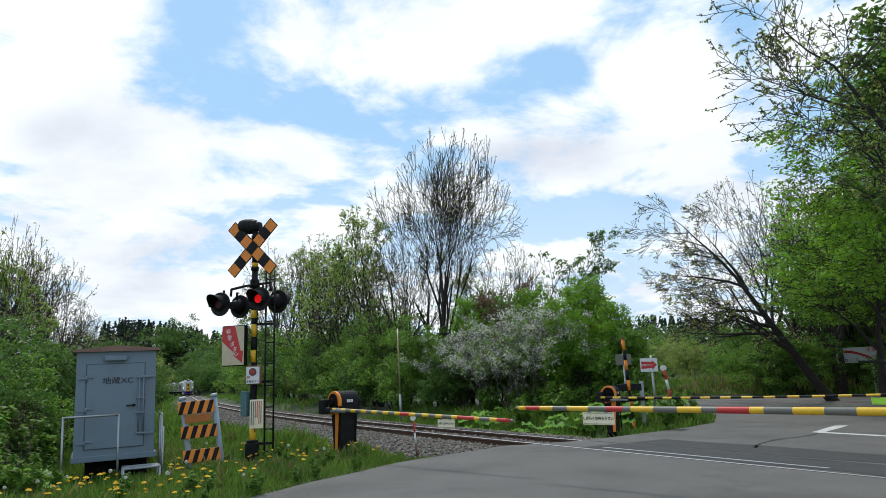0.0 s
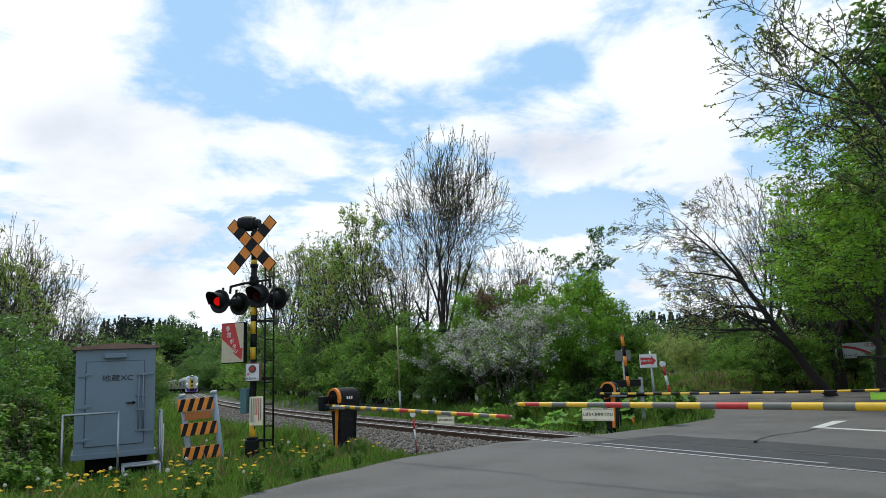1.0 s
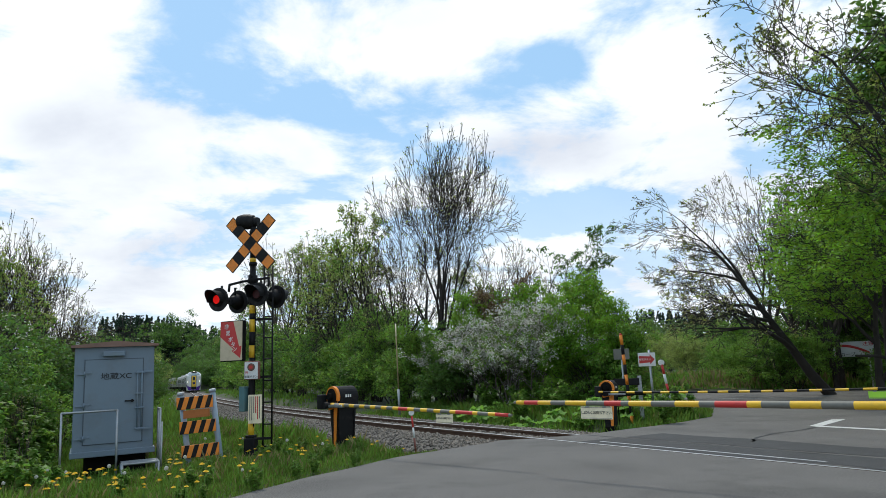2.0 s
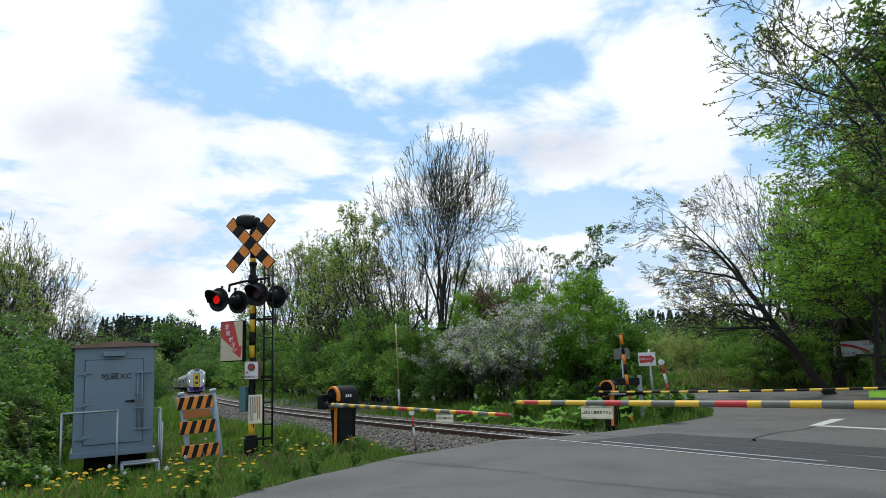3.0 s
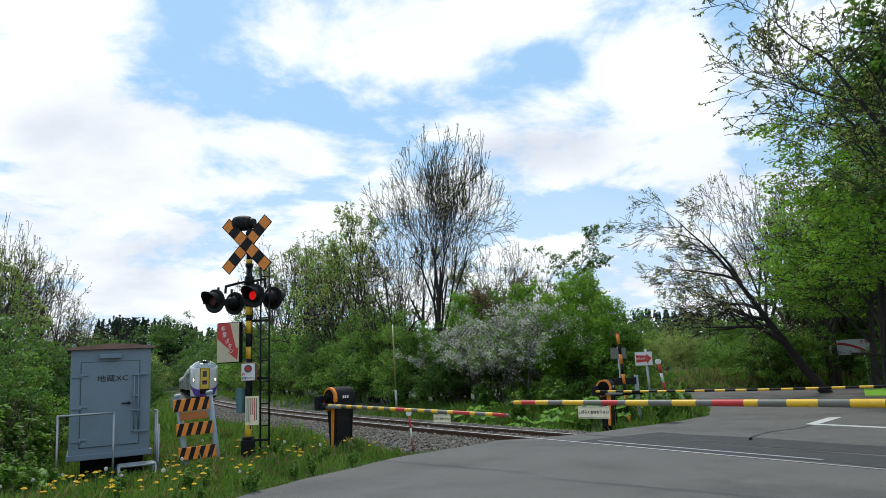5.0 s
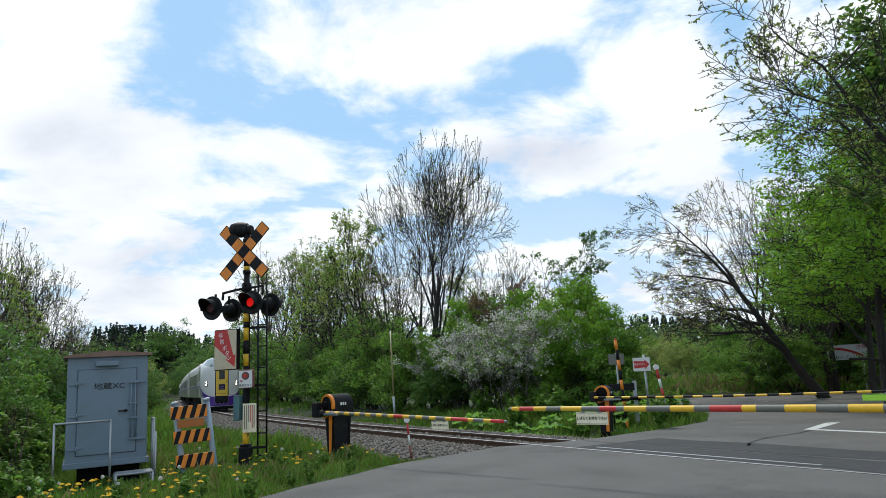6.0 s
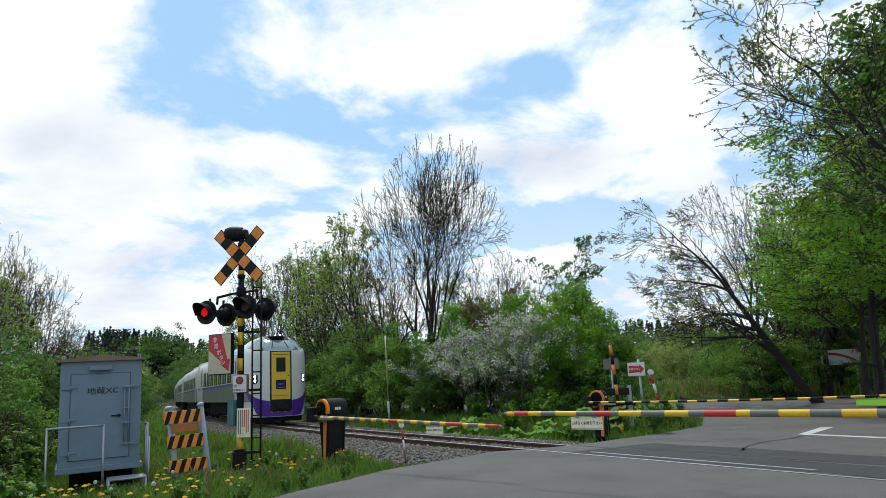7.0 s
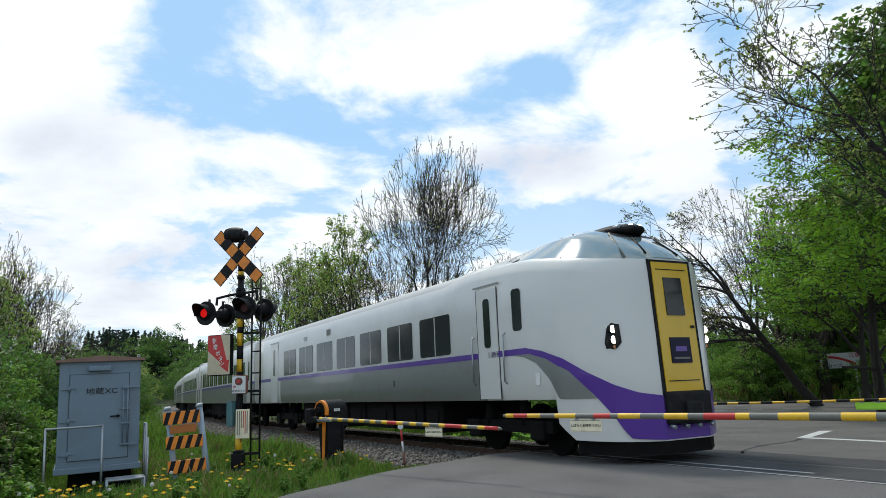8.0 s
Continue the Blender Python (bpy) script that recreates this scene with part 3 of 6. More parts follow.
def build_middle_car(name="passenger_carriage"):
    root = thing(name, Matrix.Identity(4), "silver and grey express railcar with a purple stripe", "railcar", "cars of the express train")
    ys = np.linspace(-CAR_LEN / 2, CAR_LEN / 2, 24)
    bm = bmesh.new()

    def mi(i, k, c):
        z = c.z
        return 1 if z < 1.78 else 2 if z > 3.42 else 0
    vr = skin(bm, [ring_full(SIDE, y) for y in ys], mi)
    for r in (vr[0], vr[-1]):
        bm.faces.new(r)
    bmesh.ops.recalc_face_normals(bm, faces=bm.faces)
    part("body", bm, [M["train_steel"], M["train_grey"], M["train_roof"]], root)
    h = CAR_LEN / 2
    for sg in (-1, 1):
        side_plate("stripe", root, sg, rect(-h + 0.03, 1.79, h - 0.03, 1.90), M["purple"], label="purple stripe")
        for k in range(9):
            y0 = -7.9 + k * 1.78
            side_window(root, sg, y0, y0 + 1.38, 1.97, 2.78)
        for y0 in (-9.3, 8.3):
            side_plate("door", root, sg, rect(y0, 1.04, y0 + 0.95, 3.05), M["train_white"], 0.009)
            side_window(root, sg, y0 + 0.34, y0 + 0.58, 1.95, 2.75, "door_window", False, 0.010)
        side_plate("vent", root, sg, rect(-1.0, 3.0, -0.6, 3.2), M["grey_band"], 0.006)
    bm = bmesh.new()
    box(bm, (1.5, 3.0, 0.22), (0, 3.0, 3.82), 0.05)
    box(bm, (1.5, 3.0, 0.22), (0, -3.6, 3.82), 0.05)
    part("air_conditioner", bm, M["train_roof"], root)
    bm = bmesh.new()
    box(bm, (2.0, 0.7, 2.4), (0, -h - 0.3, 2.2), 0.05)
    part("gangway", bm, M["dark"], root)
    bogie(root, 7.2)
    bogie(root, -7.2)
    underframe(root, -5.2, 5.2, random.Random(3))
    return root


def nose_half(d):
    """Half outline of the leading car d metres behind the nose."""
    f = lambda xs, ys: float(np.interp(d, xs, ys))
    wb = f([0.0, 0.06, 0.18, 0.42, 0.8, 1.35, 2.0], [0.48, 0.62, 0.84, 1.08, 1.26, 1.37, 1.40])
    sill = float(np.interp(d, [0, 1.15, 1.5, 1.505], [0.34, 0.36, 0.62, 1.0]))
    sh = f([0, 0.5, 1.2, 2.2, 3.6, 5.2], [3.16, 3.22, 3.34, 3.50, 3.56, 3.56])        # shoulder
    top = f([0, 0.2, 0.5, 0.85, 1.2, 1.7, 2.2, 2.9, 3.6, 5.2], [3.18, 3.40, 3.62, 3.80, 3.91, 3.94, 3.88, 3.78, 3.74, 3.75])
    t = f([0, 2.2, 5.2], [0.90, 0.86, 0.83])
    pts = [(wb * 0.96, sill), (wb * 0.99, max(sill + 0.08, 1.12)), (wb, max(sill + 0.1, 1.35)), (wb, 1.80), (wb, 1.90), (wb, 2.6),
           (wb * 0.985, sh - 0.25), (wb * 0.95, sh - 0.06), (wb * t, sh), (wb * 0.70, sh + (top - sh) * 0.62), (wb * 0.40, sh + (top - sh) * 0.93), (0.0, top)]
    return pts


def build_lead_car():
    root = thing("lead_railcar", Matrix.Identity(4), "white express railcar with yellow cab door and sweeping purple stripe", "railcar", "cars of the express train")
    h = CAR_LEN / 2
    ds = [0.0, 0.03, 0.08, 0.16, 0.28, 0.42, 0.6, 0.8, 1.0, 1.15, 1.35, 1.495, 1.505, 1.75, 2.1, 2.5, 3.0, 3.6, 4.2, 5.2] + list(np.linspace(6.0, CAR_LEN, 20))
    rings = []
    for d in ds:
        half = nose_half(d) if d < 5.2 else SIDE
        y = h - d
        rr = []
        for w, z in half:
            lean = 0.06 * max(0, (z - 1.2)) ** 1.3 * max(0, 1 - d / 1.6) / 2.0
            rr.append((w, y - lean, z))
        rings.append([(-w, y_, z) for w, y_, z in rr] + [(w, y_, z) for w, y_, z in reversed(rr[:-1])])
    bm = bmesh.new()
    nk = len(SIDE)

    def mi(i, k, c):
        kk = k if k < nk - 1 else 2 * (nk - 1) - 1 - k
        d = h - c.y
        if d < 2.75 and kk >= 8 and d > 0.02:
            if 0.75 < d < 2.05 and kk >= 10:
                return 5
            return 4
        if d > 4.2 and c.z > 3.42:
            return 2
        if 3.75 < d < 16.95:
            return 1 if c.z < 1.78 else 6
        return 0
    vr = skin(bm, rings, mi)
    for r in (vr[0], vr[-1]):
        bm.faces.new(r)
    bmesh.ops.recalc_face_normals(bm, faces=bm.faces)
    body = part("body", bm, [M["train_white"], M["train_grey"], M["train_roof"], M["purple"], M["cab_glass"], M["black"], M["train_steel"]], root)

    def wall_x(d, z):
        half = nose_half(d) if d < 5.2 else SIDE
        zs, ws = [p_[1] for p_ in half], [p_[0] for p_ in half]
        return float(np.interp(z, zs, ws))

    def wall_y(d, z):
        return h - d - 0.06 * max(0, (z - 1.2)) ** 1.3 * max(0, 1 - d / 1.6) / 2.0

    def band(name, mat_, lo, hi, d0, d1, n=60, lift=0.009, rows=8):
        """A painted band that follows the skin between two curves z = lo(d), hi(d)."""
        for sg in (-1, 1):
            bm = bmesh.new()
            grid = []
            for i in range(n + 1):
                d = d0 + (d1 - d0) * i / n
                a_, b_ = lo(d), hi(d)
                grid.append([bm.verts.new((sg * (wall_x(d, a_ + (b_ - a_) * j / rows) + lift), wall_y(d, a_ + (b_ - a_) * j / rows) + (2 * lift if d < 1.3 else 0), a_ + (b_ - a_) * j / rows)) for j in range(rows + 1)])
            for i in range(n):
                for j in range(rows):
                    f_ = bm.faces.new((grid[i][j], grid[i + 1][j], grid[i + 1][j + 1], grid[i][j + 1]))
                    f_.smooth = True
            bmesh.ops.recalc_face_normals(bm, faces=bm.faces)
            part(name, bm, mat_, body)
    s_hi = lambda d: float(np.interp(d, [0.0, 0.15, 0.4, 0.8, 1.3, 1.75, 2.2, 30], [1.02, 1.07, 1.20, 1.42, 1.68, 1.82, 1.90, 1.90]))
    s_lo = lambda d: float(np.interp(d, [0.0, 0.30, 0.45, 0.75, 1.15, 1.65, 2.1, 30], [0.36, 0.40, 0.72, 1.10, 1.45, 1.68, 1.79, 1.79]))
    g_lo = lambda d: min(s_lo(d), float(np.interp(d, [1.4, 1.58, 1.9, 2.25, 2.6], [1.01, 1.33, 1.62, 1.74, 1.79])))
    band("stripe", M["purple"], s_lo, s_hi, 0.0, 3.4, 60)
    band("stripe", M["purple"], s_lo, s_hi, 3.4, CAR_LEN - 0.05, 30, 0.005)
    band("grey_sweep", M["train_grey"], g_lo, lambda d: s_lo(d), 0.68, 2.6, 50)
    # windows and doors on both sides
    for sg in (-1, 1):
        for k in range(7):
            d = 4.85 + 1.77 * k
            side_window(root, sg, h - d - 1.38, h - d, 1.95, 2.80)
        for d0, d1 in ((3.05, 3.75), (17.6, 18.5)):
            side_plate("door", root, sg, rect(h - d1, 1.03, h - d0, 3.10), M["train_white"], 0.009)
            side_window(root, sg, h - (d0 + d1) / 2 - 0.11, h - (d0 + d1) / 2 + 0.11, 1.98, 2.92, "door_window", False, 0.010)
            for dd in (d0 - 0.02, d1 + 0.02):
                side_plate("door_seam", root, sg, rect(h - dd - 0.012, 1.02, h - dd + 0.012, 3.12), M["ink"], 0.003)
            side_plate("rain_strip", root, sg, rect(h - d1 - 0.12, 3.16, h - d0 + 0.12, 3.19), M["train_grey"], 0.015)
        side_window(root, sg, h - 2.55, h - 2.27, 2.22, 2.98, "cab_side_window", False)
        for dd in (2.83, 3.92):
            bm = bmesh.new()
            bent(bm, [(sg * 1.40, h - dd, 1.3), (sg * 1.45, h - dd, 1.34), (sg * 1.45, h - dd, 2.18), (sg * 1.40, h - dd, 2.22)], 0.016)
            part("grab_rail", bm, M["galv"], root)
        side_plate("vent", root, sg, rect(h - 12.4, 2.98, h - 12.1, 3.16), M["grey_band"], 0.006)
        side_plate("vent", root, sg, rect(h - 14.6, 2.98, h - 14.3, 3.12), M["train_grey"], 0.006)
        side_plate("marking", root, sg, rect(h - 1.95, 1.25, h - 1.83, 1.45), M["ink_white"], 0.007)
        side_plate("marking", root, sg, rect(h - 7.7, 1.35, h - 7.64, 1.5), M["ink"], 0.007)
    # front: black surround, yellow door, windows, name plate, coupler hatch
    def front_plate(name, pts, mat_, out, par, label=""):
        bm = bmesh.new()
        yy = lambda z: wall_y(0, z) + out
        # cut in rows so that it follows the lean
        f_ = poly(bm, [(x, yy(z), z) for x, z in pts])
        r_ = bmesh.ops.extrude_face_region(bm, geom=[f_])
        bmesh.ops.translate(bm, vec=(0, -0.03, 0), verts=[g for g in r_["geom"] if isinstance(g, bmesh.types.BMVert)])
        bmesh.ops.recalc_face_normals(bm, faces=bm.faces)
        return part(name, bm, mat_, par, label)
    fr = front_plate("front_surround", rect(-0.47, 1.02, 0.47, 3.15), M["black"], 0.02, root)
    front_plate("front_apron", rect(-0.47, 0.36, 0.47, 1.0), M["purple"], 0.016, root)
    fd = front_plate("front_door", rect(-0.405, 1.04, 0.405, 3.11), M["train_yellow"], 0.035, root, "yellow front gangway door")
    front_plate("door_window", rect(-0.20, 2.25, 0.20, 2.86), M["glass"], 0.042, fd)
    front_plate("name_plate", rect(-0.22, 1.50, 0.22, 1.90), M["screen"], 0.042, fd, "dark blue lit name plate")
    front_plate("name_bar", rect(-0.17, 1.56, 0.17, 1.59), M["grey_band"], 0.047, fd)
    front_plate("name_bar", rect(-0.12, 1.68, 0.12, 1.76), M["purple"], 0.047, fd)
    front_plate("door_crease", rect(-0.33, 1.22, 0.33, 1.235), M["black"], 0.039, fd)
    front_plate("door_crease", rect(-0.33, 2.985, 0.33, 3.0), M["black"], 0.039, fd)
    front_plate("door_latch", rect(-0.36, 2.05, -0.29, 2.09), M["black"], 0.05, fd)
    bm = bmesh.new()
    box(bm, (0.92, 0.26, 0.50), (0, h + 0.0, 0.82), 0.05)
    box(bm, (0.34, 0.36, 0.28), (0, h + 0.03, 0.78), 0.04)
    part("coupler", bm, M["black"], root)
    for x in np.linspace(-0.42, 0.42, 4):
        bm = bmesh.new()
        rod(bm, (x, h + 0.06, 0.56), (x, h + 0.15, 0.54), 0.03, seg=8)
        part("hose_cock", bm, M["galv"], root)
    bm = bmesh.new()
    slab(bm, [(-0.5, h - 0.02), (-0.95, h - 0.35), (-1.2, h - 1.2), (1.2, h - 1.2), (0.95, h - 0.35), (0.5, h - 0.02)], 0.14, 0.35)
    part("snow_plough", bm, M["dark"], root)
    # head lamps in dark recesses
    for sg in (-1, 1):
        d, z = 0.36, 1.97
        x, y = wall_x(d, z), wall_y(d, z)
        n = Vector((0.72 * sg, 0.69, 0.0)).normalized()
        tx = Vector((-n.y * sg, n.x * sg, 0)) * sg
        up = Vector((0, 0, 1))
        c = Vector((sg * x, y, z)) + n * 0.012
        bm = bmesh.new()
        outl = [(-0.10, 0.16), (0.02, 0.19), (0.10, 0.10), (0.14, -0.12), (0.12, -0.21), (-0.04, -0.21), (-0.12, -0.12)]
        f_ = poly(bm, [c + tx * (a_ * (1 if sg < 0 else -1)) + up * b_ for a_, b_ in outl])
        r_ = bmesh.ops.extrude_face_region(bm, geom=[f_])
        bmesh.ops.translate(bm, vec=-n * 0.08, verts=[g for g in r_["geom"] if isinstance(g, bmesh.types.BMVert)])
        bmesh.ops.recalc_face_normals(bm, faces=bm.faces)
        rec = part("headlamp_recess", bm, M["black"], root)
        for dz, mt, nm in ((0.09, "headlamp", "headlamp"), (-0.075, "headlamp", "headlamp"), (-0.185, "indicator", "marker_lamp")):
            bm = bmesh.new()
            q = c + up * dz + n * 0.006
            f_ = Vector((0, 1, 0))
            rod(bm, q - f_ * 0.03, q + f_ * 0.012, 0.060 if mt == "headlamp" else 0.03, seg=16)
            part(nm, bm, M[mt], rec)
            # black sleeve added round each lens to shield its glow from the side
            bm = bmesh.new()
            rod(bm, q - f_ * 0.06, q + f_ * 0.02, 0.070 if mt == "headlamp" else 0.038, seg=16, caps=False)
            part("lamp_baffle", bm, M["black"], rec)
    # roof lamps in a black cowl
    bm = bmesh.new()
    r_ = bmesh.ops.create_uvsphere(bm, u_segments=32, v_segments=16, radius=1.0)
    bmesh.ops.transform(bm, matrix=Matrix.Translation((0, h - 1.32, 3.82)) @ Matrix.Diagonal((0.40, 0.74, 0.155, 1)), verts=r_["verts"])
    for f_ in bm.faces:
        f_.smooth = True
    cowl = part("lamp_cowl", bm, M["black"], root)
    for x in (-0.34, -0.13, 0.13, 0.34):
        bm = bmesh.new()
        rod(bm, (x * 0.75, h - 0.95, 3.87), (x * 0.75, h - 0.61 - 0.55 * abs(x), 3.87), 0.040, seg=16)
        part("headlamp", bm, M["headlamp"] if abs(x) < 0.2 else M["galv"], cowl)
    # wiper and window pillars
    for x in (-0.36, 0.36):
        bm = bmesh.new()
        bent(bm, [(x, wall_y(0.1, 3.2), 3.28), (x * 0.7, h - 0.55, 3.62)], 0.018)
        part("wiper", bm, M["black"], root)
    for sg in (-1, 1):
        for (da, fa), (db, fb) in (((0.22, 0.88), (0.8, 0.42)), ((2.7, 0.86), (1.9, 0.45)), ((1.3, 0.88), (1.6, 0.45))):
            pa, pb = nose_half(da), nose_half(db)
            za, zb = np.interp(-fa * pa[2][0], [-p_[0] for p_ in pa], [p_[1] for p_ in pa]), np.interp(-fb * pb[2][0], [-p_[0] for p_ in pb], [p_[1] for p_ in pb])
            bm = bmesh.new()
            rod(bm, (sg * fa * pa[2][0], h - da, za), (sg * fb * pb[2][0], h - db, zb), 0.018, seg=6)
            part("window_pillar", bm, M["grey_band"], root)
    bogie(root, h - 3.45)
    bogie(root, h - 17.4)
    underframe(root, -h + 4.8, h - 5.7, random.Random(12))
    return root


lead_car = build_lead_car()
cars = [lead_car, build_middle_car()]
for _k in range(3):
    cars.append(copy_thing(cars[1], Matrix.Identity(4)))

NOSE_AT_END, SPEED = 2.99, 22.62


def car_pose(s_front):
    """The pose of a car whose front end is at the distance s along the line, with its nose along +y."""
    xa, ya, _ = line_at(s_front + 3.0)
    xb, yb, _ = line_at(s_front + 17.3)
    d = Vector((xa - xb, ya - yb, 0)).normalized()
    mid = Vector(((xa + xb) / 2, (ya + yb) / 2, 0))
    return Matrix.Translation(mid) @ pose(0, 0, 0, 0, 0, math.degrees(math.atan2(-d.x, d.y)))


def move_train():
    for i, c in enumerate(cars):
        rows = []
        for k in range(33):
            t = k * 0.25
            rows.append((t, car_pose(NOSE_AT_END + SPEED * (8 - t) + i * (CAR_LEN + 0.75))))
        walk(c, rows)


# ---- crossing equipment ----
def build_signal_post():
    px, py = -3.56, 12.84
    root = thing("crossing_signal", pose(px, py, -0.02, 0, 0, -3.5), "black and yellow level crossing signal post with crossbuck and ladder", "crossing signal")
    zs = [0.0, 0.32, 0.60, 1.73, 1.95, 2.19, 2.42, 2.53, 2.68, 3.48, 3.56, 4.15]
    for k, (a_, b_) in enumerate(zip(zs[:-1], zs[1:])):
        bm = bmesh.new()
        rod(bm, (0, 0, a_), (0, 0, b_), 0.055, seg=20)
        part("post_band", bm, M["yellow" if k % 2 else "black"], root)
    bm = bmesh.new()
    box(bm, (0.2, 0.2, 0.34), (0, 0, 0.15), 0.02)
    box(bm, (0.16, 0.17, 0.05), (0, 0, 0.345), 0.015)
    part("base_socket", bm, M["black"], root)
    for sg in (-1, 1):
        bm = bmesh.new()
        L, n = 1.27, 7
        for k in range(n):
            box(bm, (L / n, 0.012, 0.20), (-L / 2 + (k + 0.5) * L / n, 0, 0), mi=k % 2)
        for z in (-0.104, 0.104):
            box(bm, (L + 0.016, 0.02, 0.010), (0, 0, z), mi=1)
        for x in (-L / 2 - 0.004, L / 2 + 0.004):
            box(bm, (0.010, 0.02, 0.21), (x, 0, 0), mi=1)
        part("crossbuck_arm", bm, [M["orange"], M["black"]], root, m=pose(0, 0, 3.83, 0, 0, -15) @ pose(0.0, -0.085 - 0.014 * (sg > 0), 0, 0, sg * 45, 0))
    for z in (3.45, 4.05, 3.22):
        bm = bmesh.new()
        rod(bm, (0, 0, z - 0.03), (0, 0, z + 0.03), 0.072, seg=16)
        box(bm, (0.06, 0.12, 0.05), (0, -0.05, z), 0.008)
        part("clamp", bm, M["black"], root)
    # horn loudspeaker
    bm = bmesh.new()
    prof = [(0.10, 0.075), (0.06, 0.11), (-0.06, 0.125), (-0.20, 0.125), (-0.30, 0.105), (-0.34, 0.07)]
    for (xa, ra), (xb, rb) in zip(prof[:-1], prof[1:]):
        rod(bm, (xb, 0, 0), (xa, 0, 0), rb, ra, seg=8, caps=False)
    rod(bm, (0.06, 0, 0), (0.18, 0, 0), 0.09, 0.07, seg=14)
    rod(bm, (-0.345, 0, 0), (-0.335, 0, 0), 0.07, seg=8)
    rod(bm, (0.08, 0, -0.12), (0.08, 0, 0.02), 0.04, seg=10)
    part("loudspeaker", bm, M["black"], root, m=pose(-0.05, 0.02, 4.26, 0, 5, -8) @ Matrix.Diagonal((0.84, 1.1, 1.18, 1)))
    # lamp arm and the four heads
    bm = bmesh.new()
    bent(bm, [(-0.45, 0, 2.95), (-0.44, 0, 3.08), (-0.2, 0, 3.13), (0.30, 0, 3.18), (0.30, 0.0, 3.02)], 0.024)
    rod(bm, (0, 0, 3.09), (0, 0, 3.24), 0.085, seg=14)
    part("lamp_arm", bm, M["black"], root)
    heads = []
    for hx, hz, pair in ((-0.455, 2.785, 0), (0.275, 2.85, 1)):
        for back in (0, 1):
            hd = bmesh.new()
            # the head looks along -y of its own frame
            rod(hd, (0, 0.03, 0), (0, 0.0, 0), 0.215, seg=28)
            rod(hd, (0, 0.24, 0), (0, 0.03, 0), 0.07, 0.15, seg=20)
            n = 14
            ro, ri, ln = 0.155, 0.147, 0.27
            pr = []
            for k in range(n + 1):
                a_ = radians(-20 + 220 * k / n)
                back_l = ln * (0.45 + 0.55 * max(0.0, math.sin(a_)))
                pr.append((math.cos(a_), math.sin(a_), back_l))
            for (ca, sa, la), (cb, sb, lb) in zip(pr[:-1], pr[1:]):
                for r in (ro, ri):
                    poly(hd, [(ca * r, 0, sa * r), (cb * r, 0, sb * r), (cb * r, -lb, sb * r), (ca * r, -la, sa * r)])
                poly(hd, [(ca * ro, -la, sa * ro), (cb * ro, -lb, sb * ro), (cb * ri, -lb, sb * ri), (ca * ri, -la, sa * ri)])
            rod(hd, (0, 0.1, 0.1), (0, 0.1, 0.26), 0.022, seg=8)
            rz = -20 + 180 * back
            dx, dy = 0.28 * math.sin(radians(rz)), -0.28 * math.cos(radians(rz))
            ho = part("lamp_head", hd, M["black"], root, m=pose(hx + dx, dy, hz, 0, 0, rz))
            bm = bmesh.new()
            rod(bm, (0, -0.012, 0), (0, 0.006, 0), 0.135, seg=24)
            part("lens_ring", bm, M["dark"], ho)
            bm = bmesh.new()
            rod(bm, (0, -0.008, 0), (0, 0.008, 0), 0.078, seg=28)
            for f_ in bm.faces:
                if len(f_.verts) > 4 and f_.normal.y > 0:
                    f_.material_index = 1
            # an added two-faced disc imitates the flashing: its glowing face is turned forward while lit
            ln_ = part("flash_disc", bm, [M["lens_dark"], M["lens_lit"]], ho, "red disc, lit on one face, turned to imitate a flashing lamp", m=pose(0, -0.03, 0))
            heads.append((ln_, pair ^ back ^ (0 if not back else 1), back))
    # illuminated arrow panel
    bm = bmesh.new()
    box(bm, (0.50, 0.10, 0.70), (0, 0, 0), 0.02)
    pn = part("arrow_panel", bm, M["dark"], root, "cream and red emergency button arrow panel", m=pose(-0.31, -0.12, 2.035, 0, 0, -17) @ Matrix.Diagonal((1, 1, 1.04, 1)))
    bm = bmesh.new()
    face_panel(bm, rect(-0.235, -0.335, 0.235, 0.335), -0.054, 0.006)
    part("panel_face", bm, M["beige"], pn)
    bm = bmesh.new()
    face_panel(bm, [(-0.235, 0.335), (0.04, 0.335), (0.175, -0.10), (0.225, -0.09), (0.20, -0.30), (0.01, -0.17), (0.06, -0.15), (-0.235, 0.08)], -0.057, 0.003)
    part("arrow", bm, M["red"], pn)
    for ch, x, z in (("非", -0.10, 0.24), ("常", -0.07, 0.13), ("ボ", -0.01, 0.02), ("タ", 0.045, -0.07), ("ン", 0.085, -0.15)):
        writing("letter", ch, 0.10, M["ink_white"], pn, pose(x, -0.060, z))
    # emergency button box
    bm = bmesh.new()
    box(bm, (0.27, 0.12, 0.33), (0, 0, 0), 0.025)
    bb = part("button_box", bm, M["brown_red"], root, m=pose(0.055, -0.13, 1.50))
    bm = bmesh.new()
    face_panel(bm, rect(-0.12, -0.15, 0.12, 0.145), -0.064, 0.004)
    part("button_plate", bm, M["white"], bb)
    for r, mt, dy in ((0.068, "ink", 0.072), (0.060, "brown_red", 0.078), (0.03, "red", 0.09)):
        bm = bmesh.new()
        rod(bm, (0, -0.066, 0.055), (0, -dy, 0.055), r, seg=24)
        part("push_button", bm, M[mt], bb)
    writing("letter", "非常ボタン", 0.048, M["ink"], bb, pose(0.0, -0.066, -0.115))
    writing("letter", "押", 0.06, M["ink_red"], bb, pose(-0.08, -0.066, -0.045))
    bm = bmesh.new()
    box(bm, (0.12, 0.14, 0.42), (0, 0, 0), 0.012)
    box(bm, (0.10, 0.15, 0.02), (0, 0, 0.22), 0.005)
    part("junction_box", bm, M["teal"], root, "teal grey junction box", m=pose(-0.13, -0.02, 0.99, 0, 0, -20))
    bm = bmesh.new()
